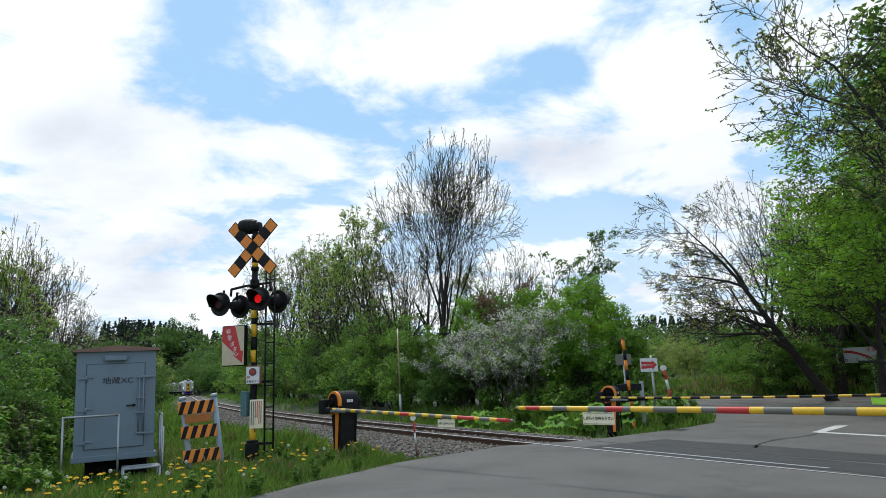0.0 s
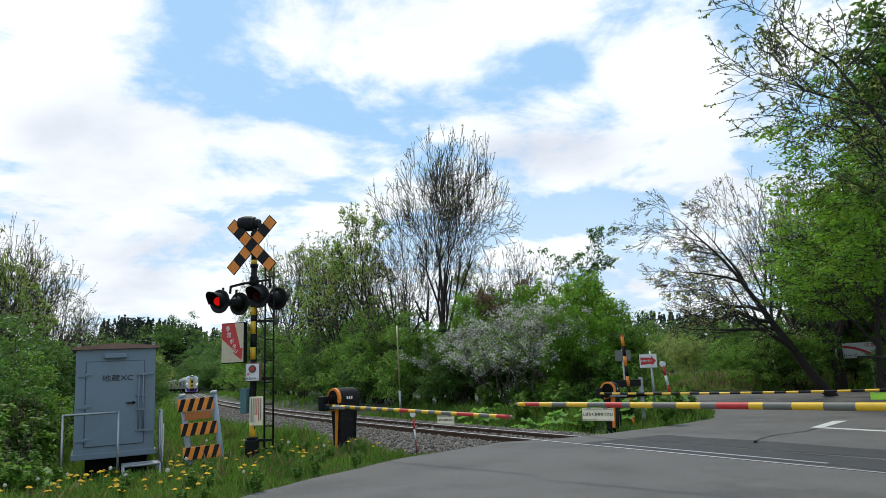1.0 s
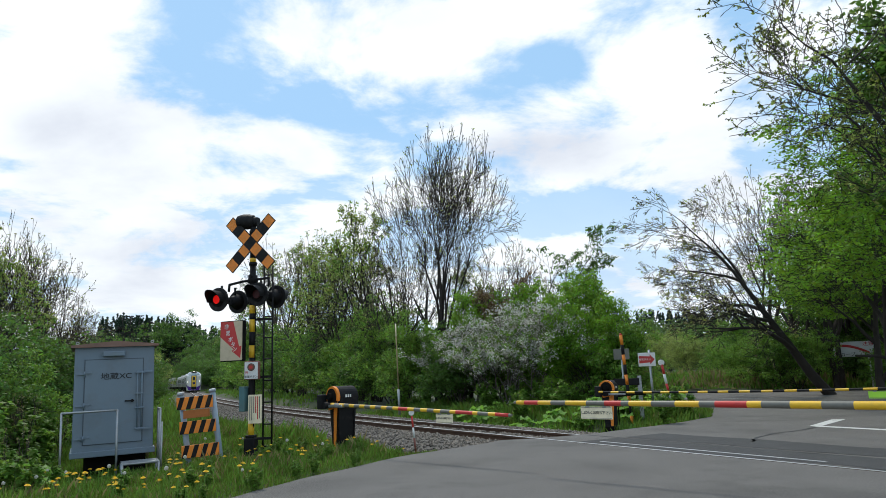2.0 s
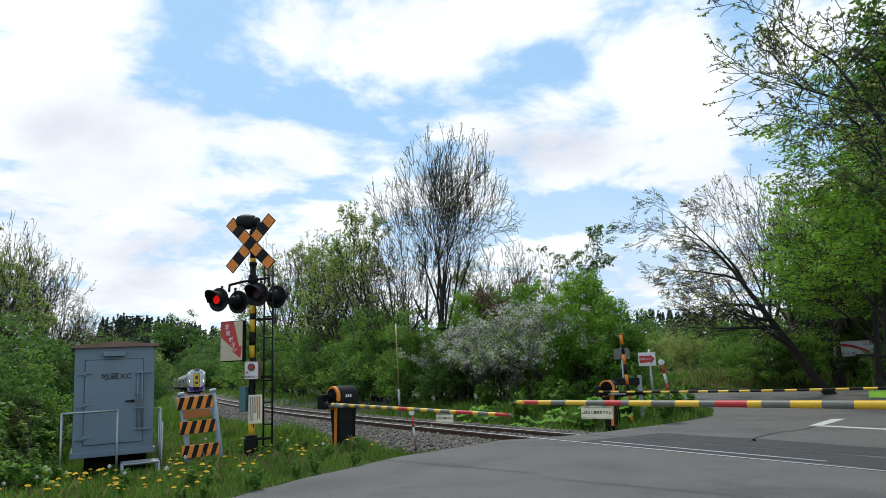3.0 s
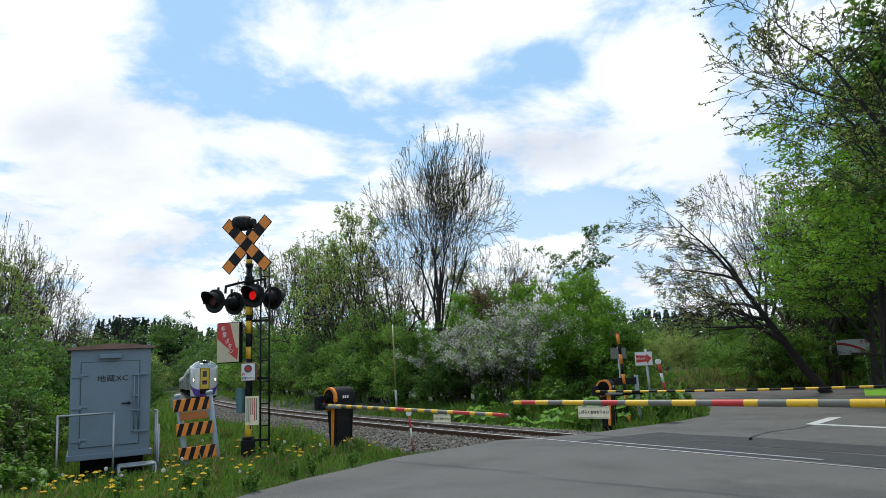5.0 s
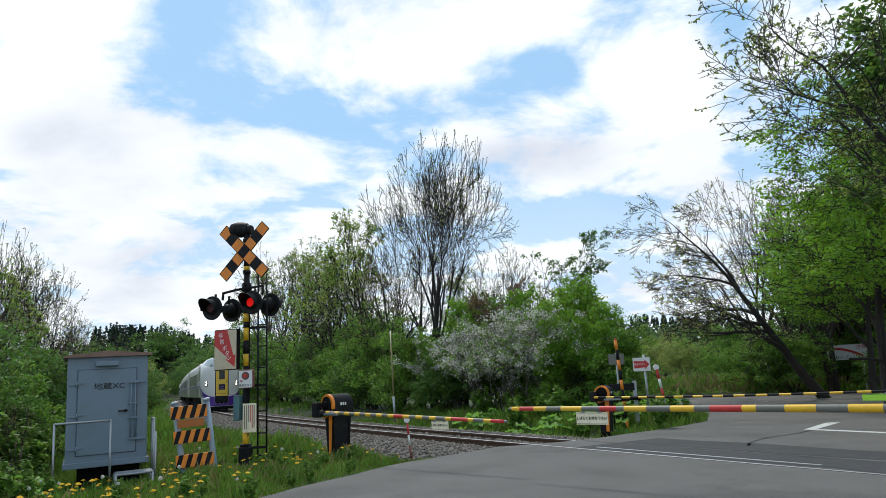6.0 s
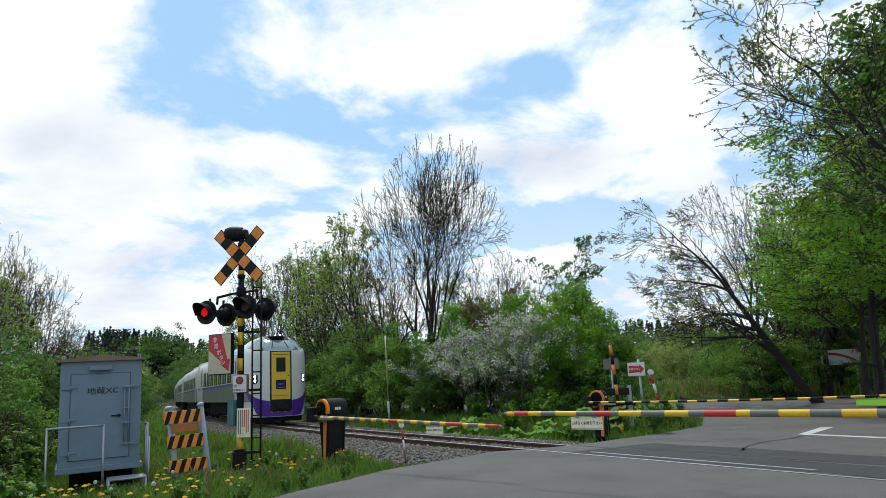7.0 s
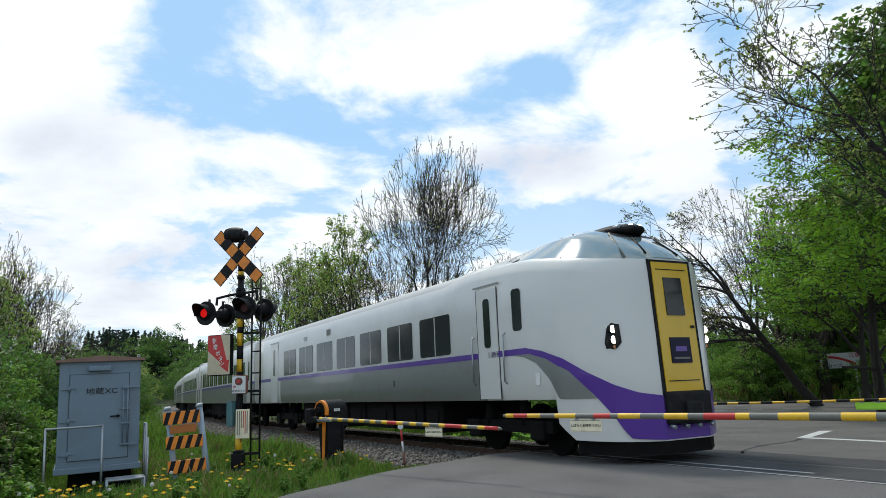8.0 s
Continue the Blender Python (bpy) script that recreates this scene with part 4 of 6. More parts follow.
    box(bm, (0.24, 0.012, 0.50), (0, 0, 0), 0.004)
    nb = part("notice_board", bm, M["cream"], root, m=pose(0.10, -0.10, 0.82, 0, 0, 4))
    rnd = random.Random(2)
    for k in range(6):
        bm = bmesh.new()
        l = rnd.uniform(0.28, 0.42)
        face_panel(bm, rect(-0.095 + k * 0.034, 0.22 - l, -0.080 + k * 0.034, 0.22), -0.010, 0.003)
        part("text_bar", bm, M["ink_red"] if k in (3, 4) else M["grey_band"], nb)
    # ladder
    bm = bmesh.new()
    for x in (0.20, 0.36):
        bent(bm, [(x, 0.05, 0.06), (x, 0.05, 3.4)], 0.017)
    bent(bm, [(0.20, 0.05, 3.4), (0.19, 0.05, 3.6), (0.12, 0.03, 3.68), (0.03, 0.0, 3.68)], 0.014)
    part("ladder_rail", bm, M["black"], root)
    for k in range(9):
        bm = bmesh.new()
        rod(bm, (0.20, 0.05, 0.16 + k * 0.385), (0.36, 0.05, 0.16 + k * 0.385), 0.013, seg=8)
        part("ladder_rung", bm, M["black"], root)
    for z in (0.30, 1.38, 2.42):
        bm = bmesh.new()
        box(bm, (0.36, 0.03, 0.045), (0.18, 0.03, z))
        part("ladder_bracket", bm, M["black"], root)
    bm = bmesh.new()
    bent(bm, [(0.06, -0.05, 0.5), (0.075, -0.05, 1.2), (0.07, -0.045, 2.0), (0.075, -0.04, 3.0), (0.15, -0.02, 3.1)], 0.010, 6)
    part("cable", bm, M["dark"], root)
    return heads


def build_machine(m, label):
    """A barrier machine: arched black cabinet, orange edge on its end (-x), pivot arm on its front (-y)."""
    root = thing("barrier_machine", m, label, "barrier machine", "barrier machines of the crossing")
    def arch(w, z0, z1, r):
        pts = [(-w, z0), (w, z0)]
        for k in range(13):
            a_ = radians(15 * k)
            pts.append((r * math.cos(a_), z1 - r + r * math.sin(a_)))
        return pts
    def extr(pts, x0, x1, mat_, name, bev=0.0, par=root):
        bm = bmesh.new()
        f_ = poly(bm, [(x0, y, z) for y, z in pts])
        r_ = bmesh.ops.extrude_face_region(bm, geom=[f_])
        bmesh.ops.translate(bm, vec=(x1 - x0, 0, 0), verts=[g for g in r_["geom"] if isinstance(g, bmesh.types.BMVert)])
        bmesh.ops.recalc_face_normals(bm, faces=bm.faces)
        if bev:
            bmesh.ops.bevel(bm, geom=[e_ for e_ in bm.edges if abs(e_.verts[0].co.x - e_.verts[1].co.x) < 1e-5], offset=bev, segments=2, affect="EDGES")
        return part(name, bm, mat_, par)
    extr(arch(0.17, 0.72, 1.13, 0.19), -0.20, 0.24, M["black"], "cabinet_head", 0.02)
    bm = bmesh.new()
    box(bm, (0.38, 0.30, 0.78), (0.02, 0, 0.35), 0.02)
    for v_ in bm.verts:
        k = 0.78 + 0.22 * (v_.co.z + 0.04) / 0.78
        v_.co.x, v_.co.y = 0.02 + (v_.co.x - 0.02) * k, v_.co.y * k
    part("cabinet", bm, M["black"], root)
    # orange edging plate on the end: a ring above a tapering leg
    bm = bmesh.new()
    ring_o = [(0.195 * math.cos(radians(a_)), 0.935 + 0.195 * math.sin(radians(a_))) for a_ in range(-20, 201, 20)]
    ring_i = [(0.145 * math.cos(radians(a_)), 0.935 + 0.145 * math.sin(radians(a_))) for a_ in range(-20, 201, 20)]
    for k in range(len(ring_o) - 1):
        poly(bm, [(-0.215, *ring_o[k]), (-0.215, *ring_o[k + 1]), (-0.215, *ring_i[k + 1]), (-0.215, *ring_i[k])])
        poly(bm, [(-0.215, *ring_o[k]), (-0.215, *ring_o[k + 1]), (-0.165, ring_o[k + 1][0] * 1.02, ring_o[k + 1][1] + 0.004), (-0.165, ring_o[k][0] * 1.02, ring_o[k][1] + 0.004)])
    poly(bm, [(-0.215, -0.185, 0.87), (-0.215, -0.06, 0.74), (-0.215, -0.05, 0.02), (-0.215, -0.12, 0.02)])
    poly(bm, [(-0.215, 0.185, 0.87), (-0.215, 0.10, 0.70), (-0.215, -0.06, 0.74), (-0.215, -0.02, 0.80)])
    part("edging", bm, M["orange"], root, "orange painted edging")
    bm = bmesh.new()
    rod(bm, (-0.23, 0, 0.95), (-0.19, 0, 0.95), 0.14, seg=20)
    rod(bm, (-0.29, 0.0, 0.95), (-0.19, 0, 0.95), 0.06, seg=12)
    part("end_cover", bm, M["dark"], root)
    bm = bmesh.new()
    box(bm, (0.07, 0.40, 0.07), (-0.30, 0.06, 0.80), 0.012)
    box(bm, (0.12, 0.16, 0.26), (-0.31, 0.18, 0.86), 0.02)
    rod(bm, (-0.38, 0.0, 0.80), (-0.20, 0.0, 0.80), 0.055, seg=14)
    part("counterweight", bm, M["black"], root)
    bm = bmesh.new()
    box(bm, (0.075, 0.42, 0.05), (-0.30, -0.28, 0.79), 0.01)
    part("boom_clamp", bm, M["galv"], root)
    for k, (w, x) in enumerate(((0.035, -0.035), (0.028, 0.01), (0.03, 0.055))):
        bm = bmesh.new()
        box(bm, (w, 0.003, 0.05), (x, -0.1925, 0.955))
        part("code_bar", bm, M["ink_white"], root)
    bm = bmesh.new()
    box(bm, (0.30, 0.26, 0.14), (0.02, 0, -0.07), 0.01)
    part("foot", bm, M["dark"], root)
    bm = bmesh.new()
    rod(bm, (0.14, -0.17, 0.03), (0.14, -0.17, 0.70), 0.012, seg=6)
    part("conduit", bm, M["dark"], root)
    return root


def build_boom(name, p0, p1, r0, r1, bands, label, sag=0.0, group="barrier booms"):
    """A striped pole from tip p0 to butt p1; bands: (colour key, metres) from the tip."""
    p0, p1 = Vector(p0), Vector(p1)
    L = (p1 - p0).length
    root = thing(name, Matrix.Translation(p1), label, "barrier boom", group)
    d = (p0 - p1)
    s, k = 0.0, 0
    i = 0
    while s < L - 1e-3:
        key, ln = bands[i] if i < len(bands) else bands[-4 + (i - len(bands)) % 4]
        ln = min(ln, L - s)
        bm = bmesh.new()
        f0, f1 = 1 - s / L, 1 - (s + ln) / L
        curve = lambda q: Vector((0, 0, sag * (4 * q * (1 - q))))
        rod(bm, d * f0 + curve(f0), d * f1 + curve(f1), r0 + (r1 - r0) * (1 - f0), r0 + (r1 - r0) * (1 - f1), seg=14, caps=(i == 0 or s + ln >= L - 1e-3))
        part("band", bm, M[key], root)
        s += ln
        i += 1
    bm = bmesh.new()
    e = d.normalized()
    rod(bm, d, d + e * 0.05, r0 * 0.95, r0 * 0.6, seg=12)
    part("tip_cap", bm, M["grey_band"], root)
    return root


def build_plate(name, at, along, size, mat_, words, wsize, ink, label, drop=0.03):
    """A plate hung under a boom; along: the boom's level direction, read from its left end."""
    rz = math.degrees(math.atan2(along[1], along[0]))
    root = thing(name, pose(at[0], at[1], at[2], 0, 0, rz), label, "sign plate")
    w, h = size
    bm = bmesh.new()
    box(bm, (w, 0.012, h), (0, 0, -drop - h / 2), 0.004)
    part("plate", bm, mat_, root)
    for x in (-0.27 * w, 0.27 * w):
        bm = bmesh.new()
        box(bm, (0.05, 0.03, 0.012), (x, -0.004, -drop - 0.004), 0.003)
        rod(bm, (x - 0.012, 0, -drop), (x - 0.012, 0, 0.0), 0.008, seg=6)
        rod(bm, (x + 0.012, 0, -drop), (x + 0.012, 0, 0.0), 0.008, seg=6)
        part("clip", bm, M["galv"], root)
    if words:
        writing("letter", words, wsize, ink, root, pose(0, -0.009, -drop - h / 2))
    bm = bmesh.new()
    for z in (-drop - 0.012, -drop - h + 0.012):
        box(bm, (w - 0.02, 0.003, 0.004), (0, -0.0075, z))
    part("border_line", bm, M["grey_band"], root)
    return root


def build_hut():
    base = pose(-5.36, 11.45, -0.25, 0, -1.0, 27)
    root = thing("equipment_hut", pose(-5.36, 11.45, 0.164, 0, -1.0, 27) @ Matrix.Diagonal((1, 1, 0.90, 1)), "grey-blue painted steel equipment hut with a rusty gabled roof", "equipment hut")
    W, D = 1.17, 1.15
    bm = bmesh.new()
    box(bm, (W, D, 1.83), (0, D / 2, 1.035), 0.012)
    body = part("body", bm, M["hut"], root)
    bm = bmesh.new()
    box(bm, (W + 0.06, D + 0.06, 0.10), (0, D / 2, 0.10), 0.01)
    part("base_frame", bm, M["hut"], root)
    # near-black box stands for the shaded gap and the supports beneath the hut
    bm = bmesh.new()
    box(bm, (W - 0.26, D - 0.30, 0.70), (0.04, D / 2 + 0.08, -0.29), 0.02)
    part("dark_gap_plinth", bm, M["dark"], root)
    # roof with a low ridge
    bm = bmesh.new()
    face_panel(bm, [(-W / 2 - 0.06, 1.945), (W / 2 + 0.06, 1.945), (W / 2 + 0.06, 1.985), (0, 2.05), (-W / 2 - 0.06, 1.985)], -0.07, D + 0.14)
    part("roof", bm, M["hut_roof"], root, "rust-brown sheet roof edge")
    for x in (-0.55, 0.55):
        bm = bmesh.new()
        for k in range(10):
            a_, b_ = radians(36 * k), radians(36 * k + 36)
            rod(bm, (x + 0.022 * math.cos(a_), 0.0, 2.025 + 0.022 * math.sin(a_)), (x + 0.022 * math.cos(b_), 0.0, 2.025 + 0.022 * math.sin(b_)), 0.007, seg=6)
        part("lifting_eye", bm, M["galv"], root)
    bm = bmesh.new()
    face_panel(bm, rect(-0.43, 0.27, 0.41, 1.72), -0.022, 0.022)
    door = part("door", bm, M["hut"], root)
    bm = bmesh.new()
    for r_ in (rect(-0.445, 0.255, -0.43, 1.735), rect(0.41, 0.255, 0.425, 1.735), rect(-0.445, 1.72, 0.425, 1.735), rect(-0.445, 0.255, 0.425, 0.27)):
        face_panel(bm, r_, -0.004, 0.004)
    part("door_gap", bm, M["seam"], root)
    bm = bmesh.new()
    box(bm, (0.33, 0.09, 0.085), (-0.02, -0.045, 1.82), 0.012)
    part("vent_hood", bm, M["hut"], root)
    for z in (1.48, 0.93, 0.37):
        bm = bmesh.new()
        box(bm, (0.12, 0.02, 0.03), (-0.50, -0.012, z), 0.004)
        rod(bm, (-0.435, -0.028, z - 0.05), (-0.435, -0.028, z + 0.05), 0.014, seg=8)
        box(bm, (0.10, 0.02, 0.03), (-0.385, -0.03, z + 0.02), 0.004)
        part("hinge", bm, M["hut"], root)
    for x, r in ((0.335, 0.011), (0.40, 0.013)):
        bm = bmesh.new()
        rod(bm, (x, -0.055, 0.47), (x, -0.055, 1.50), r, seg=8)
        for z in (0.49, 0.85, 1.1, 1.47):
            box(bm, (0.07, 0.05, 0.025), (x, -0.045, z), 0.004)
        part("locking_bar", bm, M["hut"], root)
    for z in (0.48, 1.48):
        bm = bmesh.new()
        box(bm, (0.22, 0.03, 0.035), (0.44, -0.05, z), 0.006)
        part("bar_bracket", bm, M["hut"], root)
    bm = bmesh.new()
    box(bm, (0.14, 0.03, 0.025), (0.22, -0.06, 0.98), 0.006)
    rod(bm, (0.26, -0.02, 0.98), (0.26, -0.075, 0.98), 0.025, seg=12)
    part("handle", bm, M["black"], root)
    writing("letter", "地蔵XC", 0.125, M["ink"], door, pose(0.02, -0.026, 1.42), 1.08)
    # hand rails and step in front
    def rail(name, pts, r=0.017):
        bm = bmesh.new()
        bent(bm, pts, r)
        t_ = thing(name, base, "galvanised steel tube rail in front of the hut", "rail", "rails at the hut")
        part("tube", bm, M["galv"], t_)
    rail("hand_rail", [(-0.72, -0.42, -0.03), (-0.72, -0.42, 1.17), (0.04, -0.42, 1.17), (0.04, -0.42, -0.03)])
    rail("hand_rail", [(0.69, -0.10, -0.03), (0.69, -0.10, 1.14), (0.69, 0.3, 1.14), (0.69, 0.3, -0.03)])
    rail("hand_rail", [(0.68, -0.42, -0.03), (0.70, -0.30, 0.94)], 0.014)
    st = thing("step", base, "low galvanised steel step before the hut door", "step")
    bm = bmesh.new()
    bent(bm, [(0.12, -0.62, -0.03), (0.12, -0.62, 0.36), (0.63, -0.62, 0.36), (0.63, -0.62, -0.03)], 0.018)
    bent(bm, [(0.12, -0.20, -0.03), (0.12, -0.20, 0.36), (0.63, -0.20, 0.36), (0.63, -0.20, -0.03)], 0.018)
    for x in (0.12, 0.63):
        rod(bm, (x, -0.62, 0.36), (x, -0.20, 0.36), 0.018, seg=8)
    part("frame", bm, M["galv"], st)
    for k in range(6):
        bm = bmesh.new()
        box(bm, (0.51, 0.04, 0.012), (0.375, -0.59 + k * 0.072, 0.365), 0.002)
        part("tread_bar", bm, M["galv"], st)


def build_barricade():
    root = thing("road_barricade", pose(-3.90, 11.05, 0.0, 0, 0, 12) @ Matrix.Diagonal((0.80, 1, 0.93, 1)), "weathered orange and black striped barricade on grey-blue posts", "barricade")
    for k, x in enumerate((-0.31, 0.27)):
        bm = bmesh.new()
        top = 1.20 if k == 0 else 1.24
        rod(bm, (x + 0.25, 0, -0.30), (x, 0.02, top), 0.055, seg=14)
        rod(bm, (x, 0.02, top - 0.01), (x - 0.006, 0.02, top + 0.03), 0.068, 0.066, seg=14)
        p_ = part("post", bm, M["greyblue"], root)
        bm = bmesh.new()
        rod(bm, (x, 0.02, top + 0.02), (x - 0.004, 0.02, top + 0.045), 0.069, 0.05, seg=14)
        part("post_cap", bm, M["white"], p_)
    for z, x0, w, h, plain in ((1.07, -0.035, 0.66, 0.20, False), (0.89, 0.0, 0.48, 0.13, True), (0.68, 0.03, 0.66, 0.20, False), (0.30, 0.09, 0.68, 0.20, False)):
        bm = bmesh.new()
        y = -0.075
        if plain:
            box(bm, (w, 0.03, h), (0, 0, 0), 0.004)
            b_ = part("board", bm, M["orange_rust"], root, m=pose(x0, y + 0.01, z, 0, -3, 0))
            continue
        box(bm, (w, 0.03, h), (0, 0, 0), 0.006)
        b_ = part("board", bm, M["orange"], root, m=pose(x0, y, z, 0, -3, 0))
        sl, pw = 0.075, 0.085
        for k in range(4):
            a_ = -w / 2 + 0.03 + k * 0.172
            pts = [(a_ - sl / 2, -h / 2), (a_ + pw - sl / 2, -h / 2), (a_ + pw + sl / 2, h / 2), (a_ + sl / 2, h / 2)]
            pts = [(min(max(px_, -w / 2), w / 2), pz_) for px_, pz_ in pts]
            bm = bmesh.new()
            face_panel(bm, pts, -0.018, 0.004)
            part("stripe", bm, M["black"], b_)


def build_signs():
    # emergency arrow sign beyond the track
    root = thing("arrow_sign", pose(5.33, 19.1, 0.03, 0, 0, -8), "white sign with a red emergency button arrow on a steel pole", "sign")
    bm = bmesh.new()
    rod(bm, (0.08, 0.03, -0.1), (0.08, 0.03, 1.72), 0.032, seg=12)
    part("pole", bm, M["galv"], root)
    bm = bmesh.new()
    box(bm, (0.45, 0.02, 0.36), (0, 0, 1.46), 0.006)
    pn = part("panel", bm, M["white"], root)
    bm = bmesh.new()
    face_panel(bm, [(-0.20, 1.36), (0.08, 1.38), (0.08, 1.33), (0.205, 1.46), (0.08, 1.59), (0.08, 1.54), (-0.20, 1.56)], -0.013, 0.003)
    part("arrow", bm, M["red"], pn)
    writing("letter", "非常ボタン", 0.062, M["ink_white"], pn, pose(-0.05, -0.017, 1.46))
    # curve warning sign
    root = thing("curve_sign", pose(19.15, 33.55, 0.05, 0, 0, -14) @ Matrix.Diagonal((1.24, 1, 1.05, 1)), "white sharp-curve warning sign with a red arrow on two posts", "road sign")
    for x in (-0.48, 0.5):
        bm = bmesh.new()
        rod(bm, (x, 0.04, -0.1), (x, 0.04, 1.9), 0.04, seg=12)
        part("post", bm, M["white"], root)
    bm = bmesh.new()
    box(bm, (1.5, 0.025, 0.68), (0, 0, 1.66), 0.006)
    pn = part("panel", bm, M["white"], root)
    bm = bmesh.new()
    prev = None
    for k in range(15):
        t = k / 14
        x, z, w = 0.52 - 0.98 * t, 1.47 + 0.36 * math.sin(t * math.pi / 2) ** 0.9, 0.055
        cur = ((x, -0.016, z - w), (x, -0.016, z + w))
        if prev:
            poly(bm, [prev[0], prev[1], cur[1], cur[0]])
        prev = cur
    poly(bm, [(-0.46, -0.016, 1.71), (-0.46, -0.016, 1.95), (-0.68, -0.016, 1.83)])
    part("arrow", bm, M["red"], pn)
    writing("letter", "注意", 0.20, M["ink_red"], pn, pose(0.5, -0.016, 1.87))
    writing("letter", "急", 0.19, M["ink_red"], pn, pose(-0.60, -0.016, 1.43))
    writing("letter", "カーブ", 0.17, M["ink"], pn, pose(-0.22, -0.016, 1.43))
    # red and white leaning stake
    root = thing("marker_stake", pose(5.80, 18.6, -0.12, 0, -9, 0), "leaning red and white striped stake with a round head", "stake")
    cols = ["white", "red", "white", "red", "white", "red"]
    for k in range(6):
        bm = bmesh.new()
        rod(bm, (0, 0, k * 0.25 - 0.02), (0, 0, k * 0.25 + 0.23), 0.035, seg=12)
        part("band", bm, M[cols[k]], root)
    bm = bmesh.new()
    rod(bm, (0, -0.03, 1.53), (0, 0.03, 1.53), 0.075, seg=18)
    part("reflector", bm, M["white"], root)
    # black and orange pole
    root = thing("striped_pole", pose(4.53, 18.0, -0.1, 0, -3, 0), "leaning orange and black striped pole beside the barrier", "pole")
    for k in range(9):
        bm = bmesh.new()
        rod(bm, (0, 0, k * 0.25 - 0.03), (0, 0, (k + 1) * 0.25 - 0.03), 0.042, seg=12)
        part("band", bm, M["orange" if k % 2 == 0 else "black"], root)
    bm = bmesh.new()
    rod(bm, (0, 0, 2.22), (0, 0, 2.26), 0.045, 0.02, seg=12)
    part("cap", bm, M["red"], root)
    root = thing("plate_sign", pose(4.93, 20.2, 0.0, 0, 0, -6), "weathered grey plate on a thin post seen among the grass", "sign")
    bm = bmesh.new()
    rod(bm, (0, 0.02, -0.1), (0, 0.02, 1.85), 0.025, seg=10)
    part("post", bm, M["galv"], root)
    bm = bmesh.new()
    box(bm, (0.44, 0.02, 0.30), (0, 0, 1.68), 0.005)
    part("panel", bm, M["grey_band"], root)
    # dark beam on steel posts behind the far machine
    root = thing("barrier_guard", pose(4.55, 18.0, 0.0, 0, 0, -10), "dark beam on a galvanised post beside the barrier machine", "guard frame")
    for x in (0.24,):
        bm = bmesh.new()
        box(bm, (0.10, 0.09, 1.1), (x, 0.06, 0.53), 0.008)
        part("post", bm, M["galv"], root)
    bm = bmesh.new()
    box(bm, (0.62, 0.05, 0.17), (-0.08, 0, 0.94), 0.01)
    part("beam", bm, M["black"], root)
    bm = bmesh.new()
    bent(bm, [(-0.35, -0.1, 0.62), (0.1, -0.16, 0.66), (0.35, -0.18, 0.66)], 0.05)
    part("arm", bm, M["black"], root)
    # tall stake beyond the track
    root = thing("distance_stake", pose(-1.82, 25.8, 0.05, 0, -1.2, 0), "thin faded yellow stake at the edge of the bushes", "stake")
    for z0, z1, mt in ((-0.1, 0.8, "galv"), (0.8, 2.7, "pole_wood"), (2.7, 3.15, "cream")):
        bm = bmesh.new()
        rod(bm, (0, 0, z0), (0, 0, z1), 0.045 if z0 < 0.8 else 0.024, seg=10)
        part("band", bm, M[mt], root)
    # leaning reflector stake by the near boom
    root = thing("reflector_stake", pose(-0.64, 12.9, -0.03, 0, -5, 0), "short leaning rusty red stake with a round white reflector", "stake")
    for z0, z1, mt in ((-0.05, 0.22, "brown_red"), (0.22, 0.40, "white"), (0.40, 0.60, "red")):
        bm = bmesh.new()
        rod(bm, (0, 0, z0), (0, 0, z1), 0.018, seg=10)
        part("band", bm, M[mt], root)
    bm = bmesh.new()
    rod(bm, (0, -0.02, 0.66), (0, 0.02, 0.66), 0.05, seg=18)
    part("reflector", bm, M["white"], root)


heads = build_signal_post()
build_hut()
build_barricade()
machine = build_machine(pose(-1.95, 12.95, 0.015, 0, 0, 42), "black barrier machine with orange edging in the grass")
_m3 = copy_thing(machine, pose(3.68, 16.55, -0.02, 0, 0, 62))
_m3.matrix_basis = pose(3.68, 16.55, -0.02, 0, 0, 62) @ Matrix.Diagonal((0.92, 0.92, 0.92, 1))
_m3["label"] = "black barrier machine with orange edging beyond the track"
_m2 = copy_thing(machine, pose(5.85, 4.62, -0.03, 0, 0, 225))
_m2["label"] = "black barrier machine with orange edging at the road's edge"
YB = [("yellow", 0.14), ("grey_band", 0.13)]
build_boom("barrier_boom", (0.792, 9.692, 0.701), (-2.096, 12.665, 0.83), 0.025, 0.032,
           [("red", 0.24), ("yellow", 0.13), ("grey_band", 0.20), ("yellow", 0.1), ("red", 0.34), ("yellow", 0.12), ("grey_band", 0.2), ("yellow", 0.14)] + [("grey_band", 0.15), ("yellow", 0.15)] * 2 + [("red", 0.22)] + [("yellow", 0.14), ("grey_band", 0.15)] * 12,
           "yellow, black and red striped boom lowered over the road")
build_boom("barrier_boom", (0.87, 9.28, 0.88), (5.80, 4.35, 0.835), 0.026, 0.048,
           [("yellow", 0.13), ("red", 0.22), ("yellow", 0.20), ("grey_band", 0.22), ("yellow", 0.30), ("grey_band", 0.25), ("red", 0.22), ("grey_band", 0.10), ("yellow", 0.28), ("grey_band", 0.28), ("yellow", 0.27),
            ("grey_band", 0.17), ("red", 0.33), ("yellow", 0.14)] + [("grey_band", 0.27), ("yellow", 0.28)] * 9,
           "yellow, grey and red striped boom lowered over the road")
build_boom("barrier_boom", (7.75, 10.60, 0.822), (3.40, 16.30, 0.765), 0.020, 0.024, [("yellow", 0.22), ("black", 0.22)] * 16,
           "thin yellow and black striped boom lowered beyond the track", -0.035)
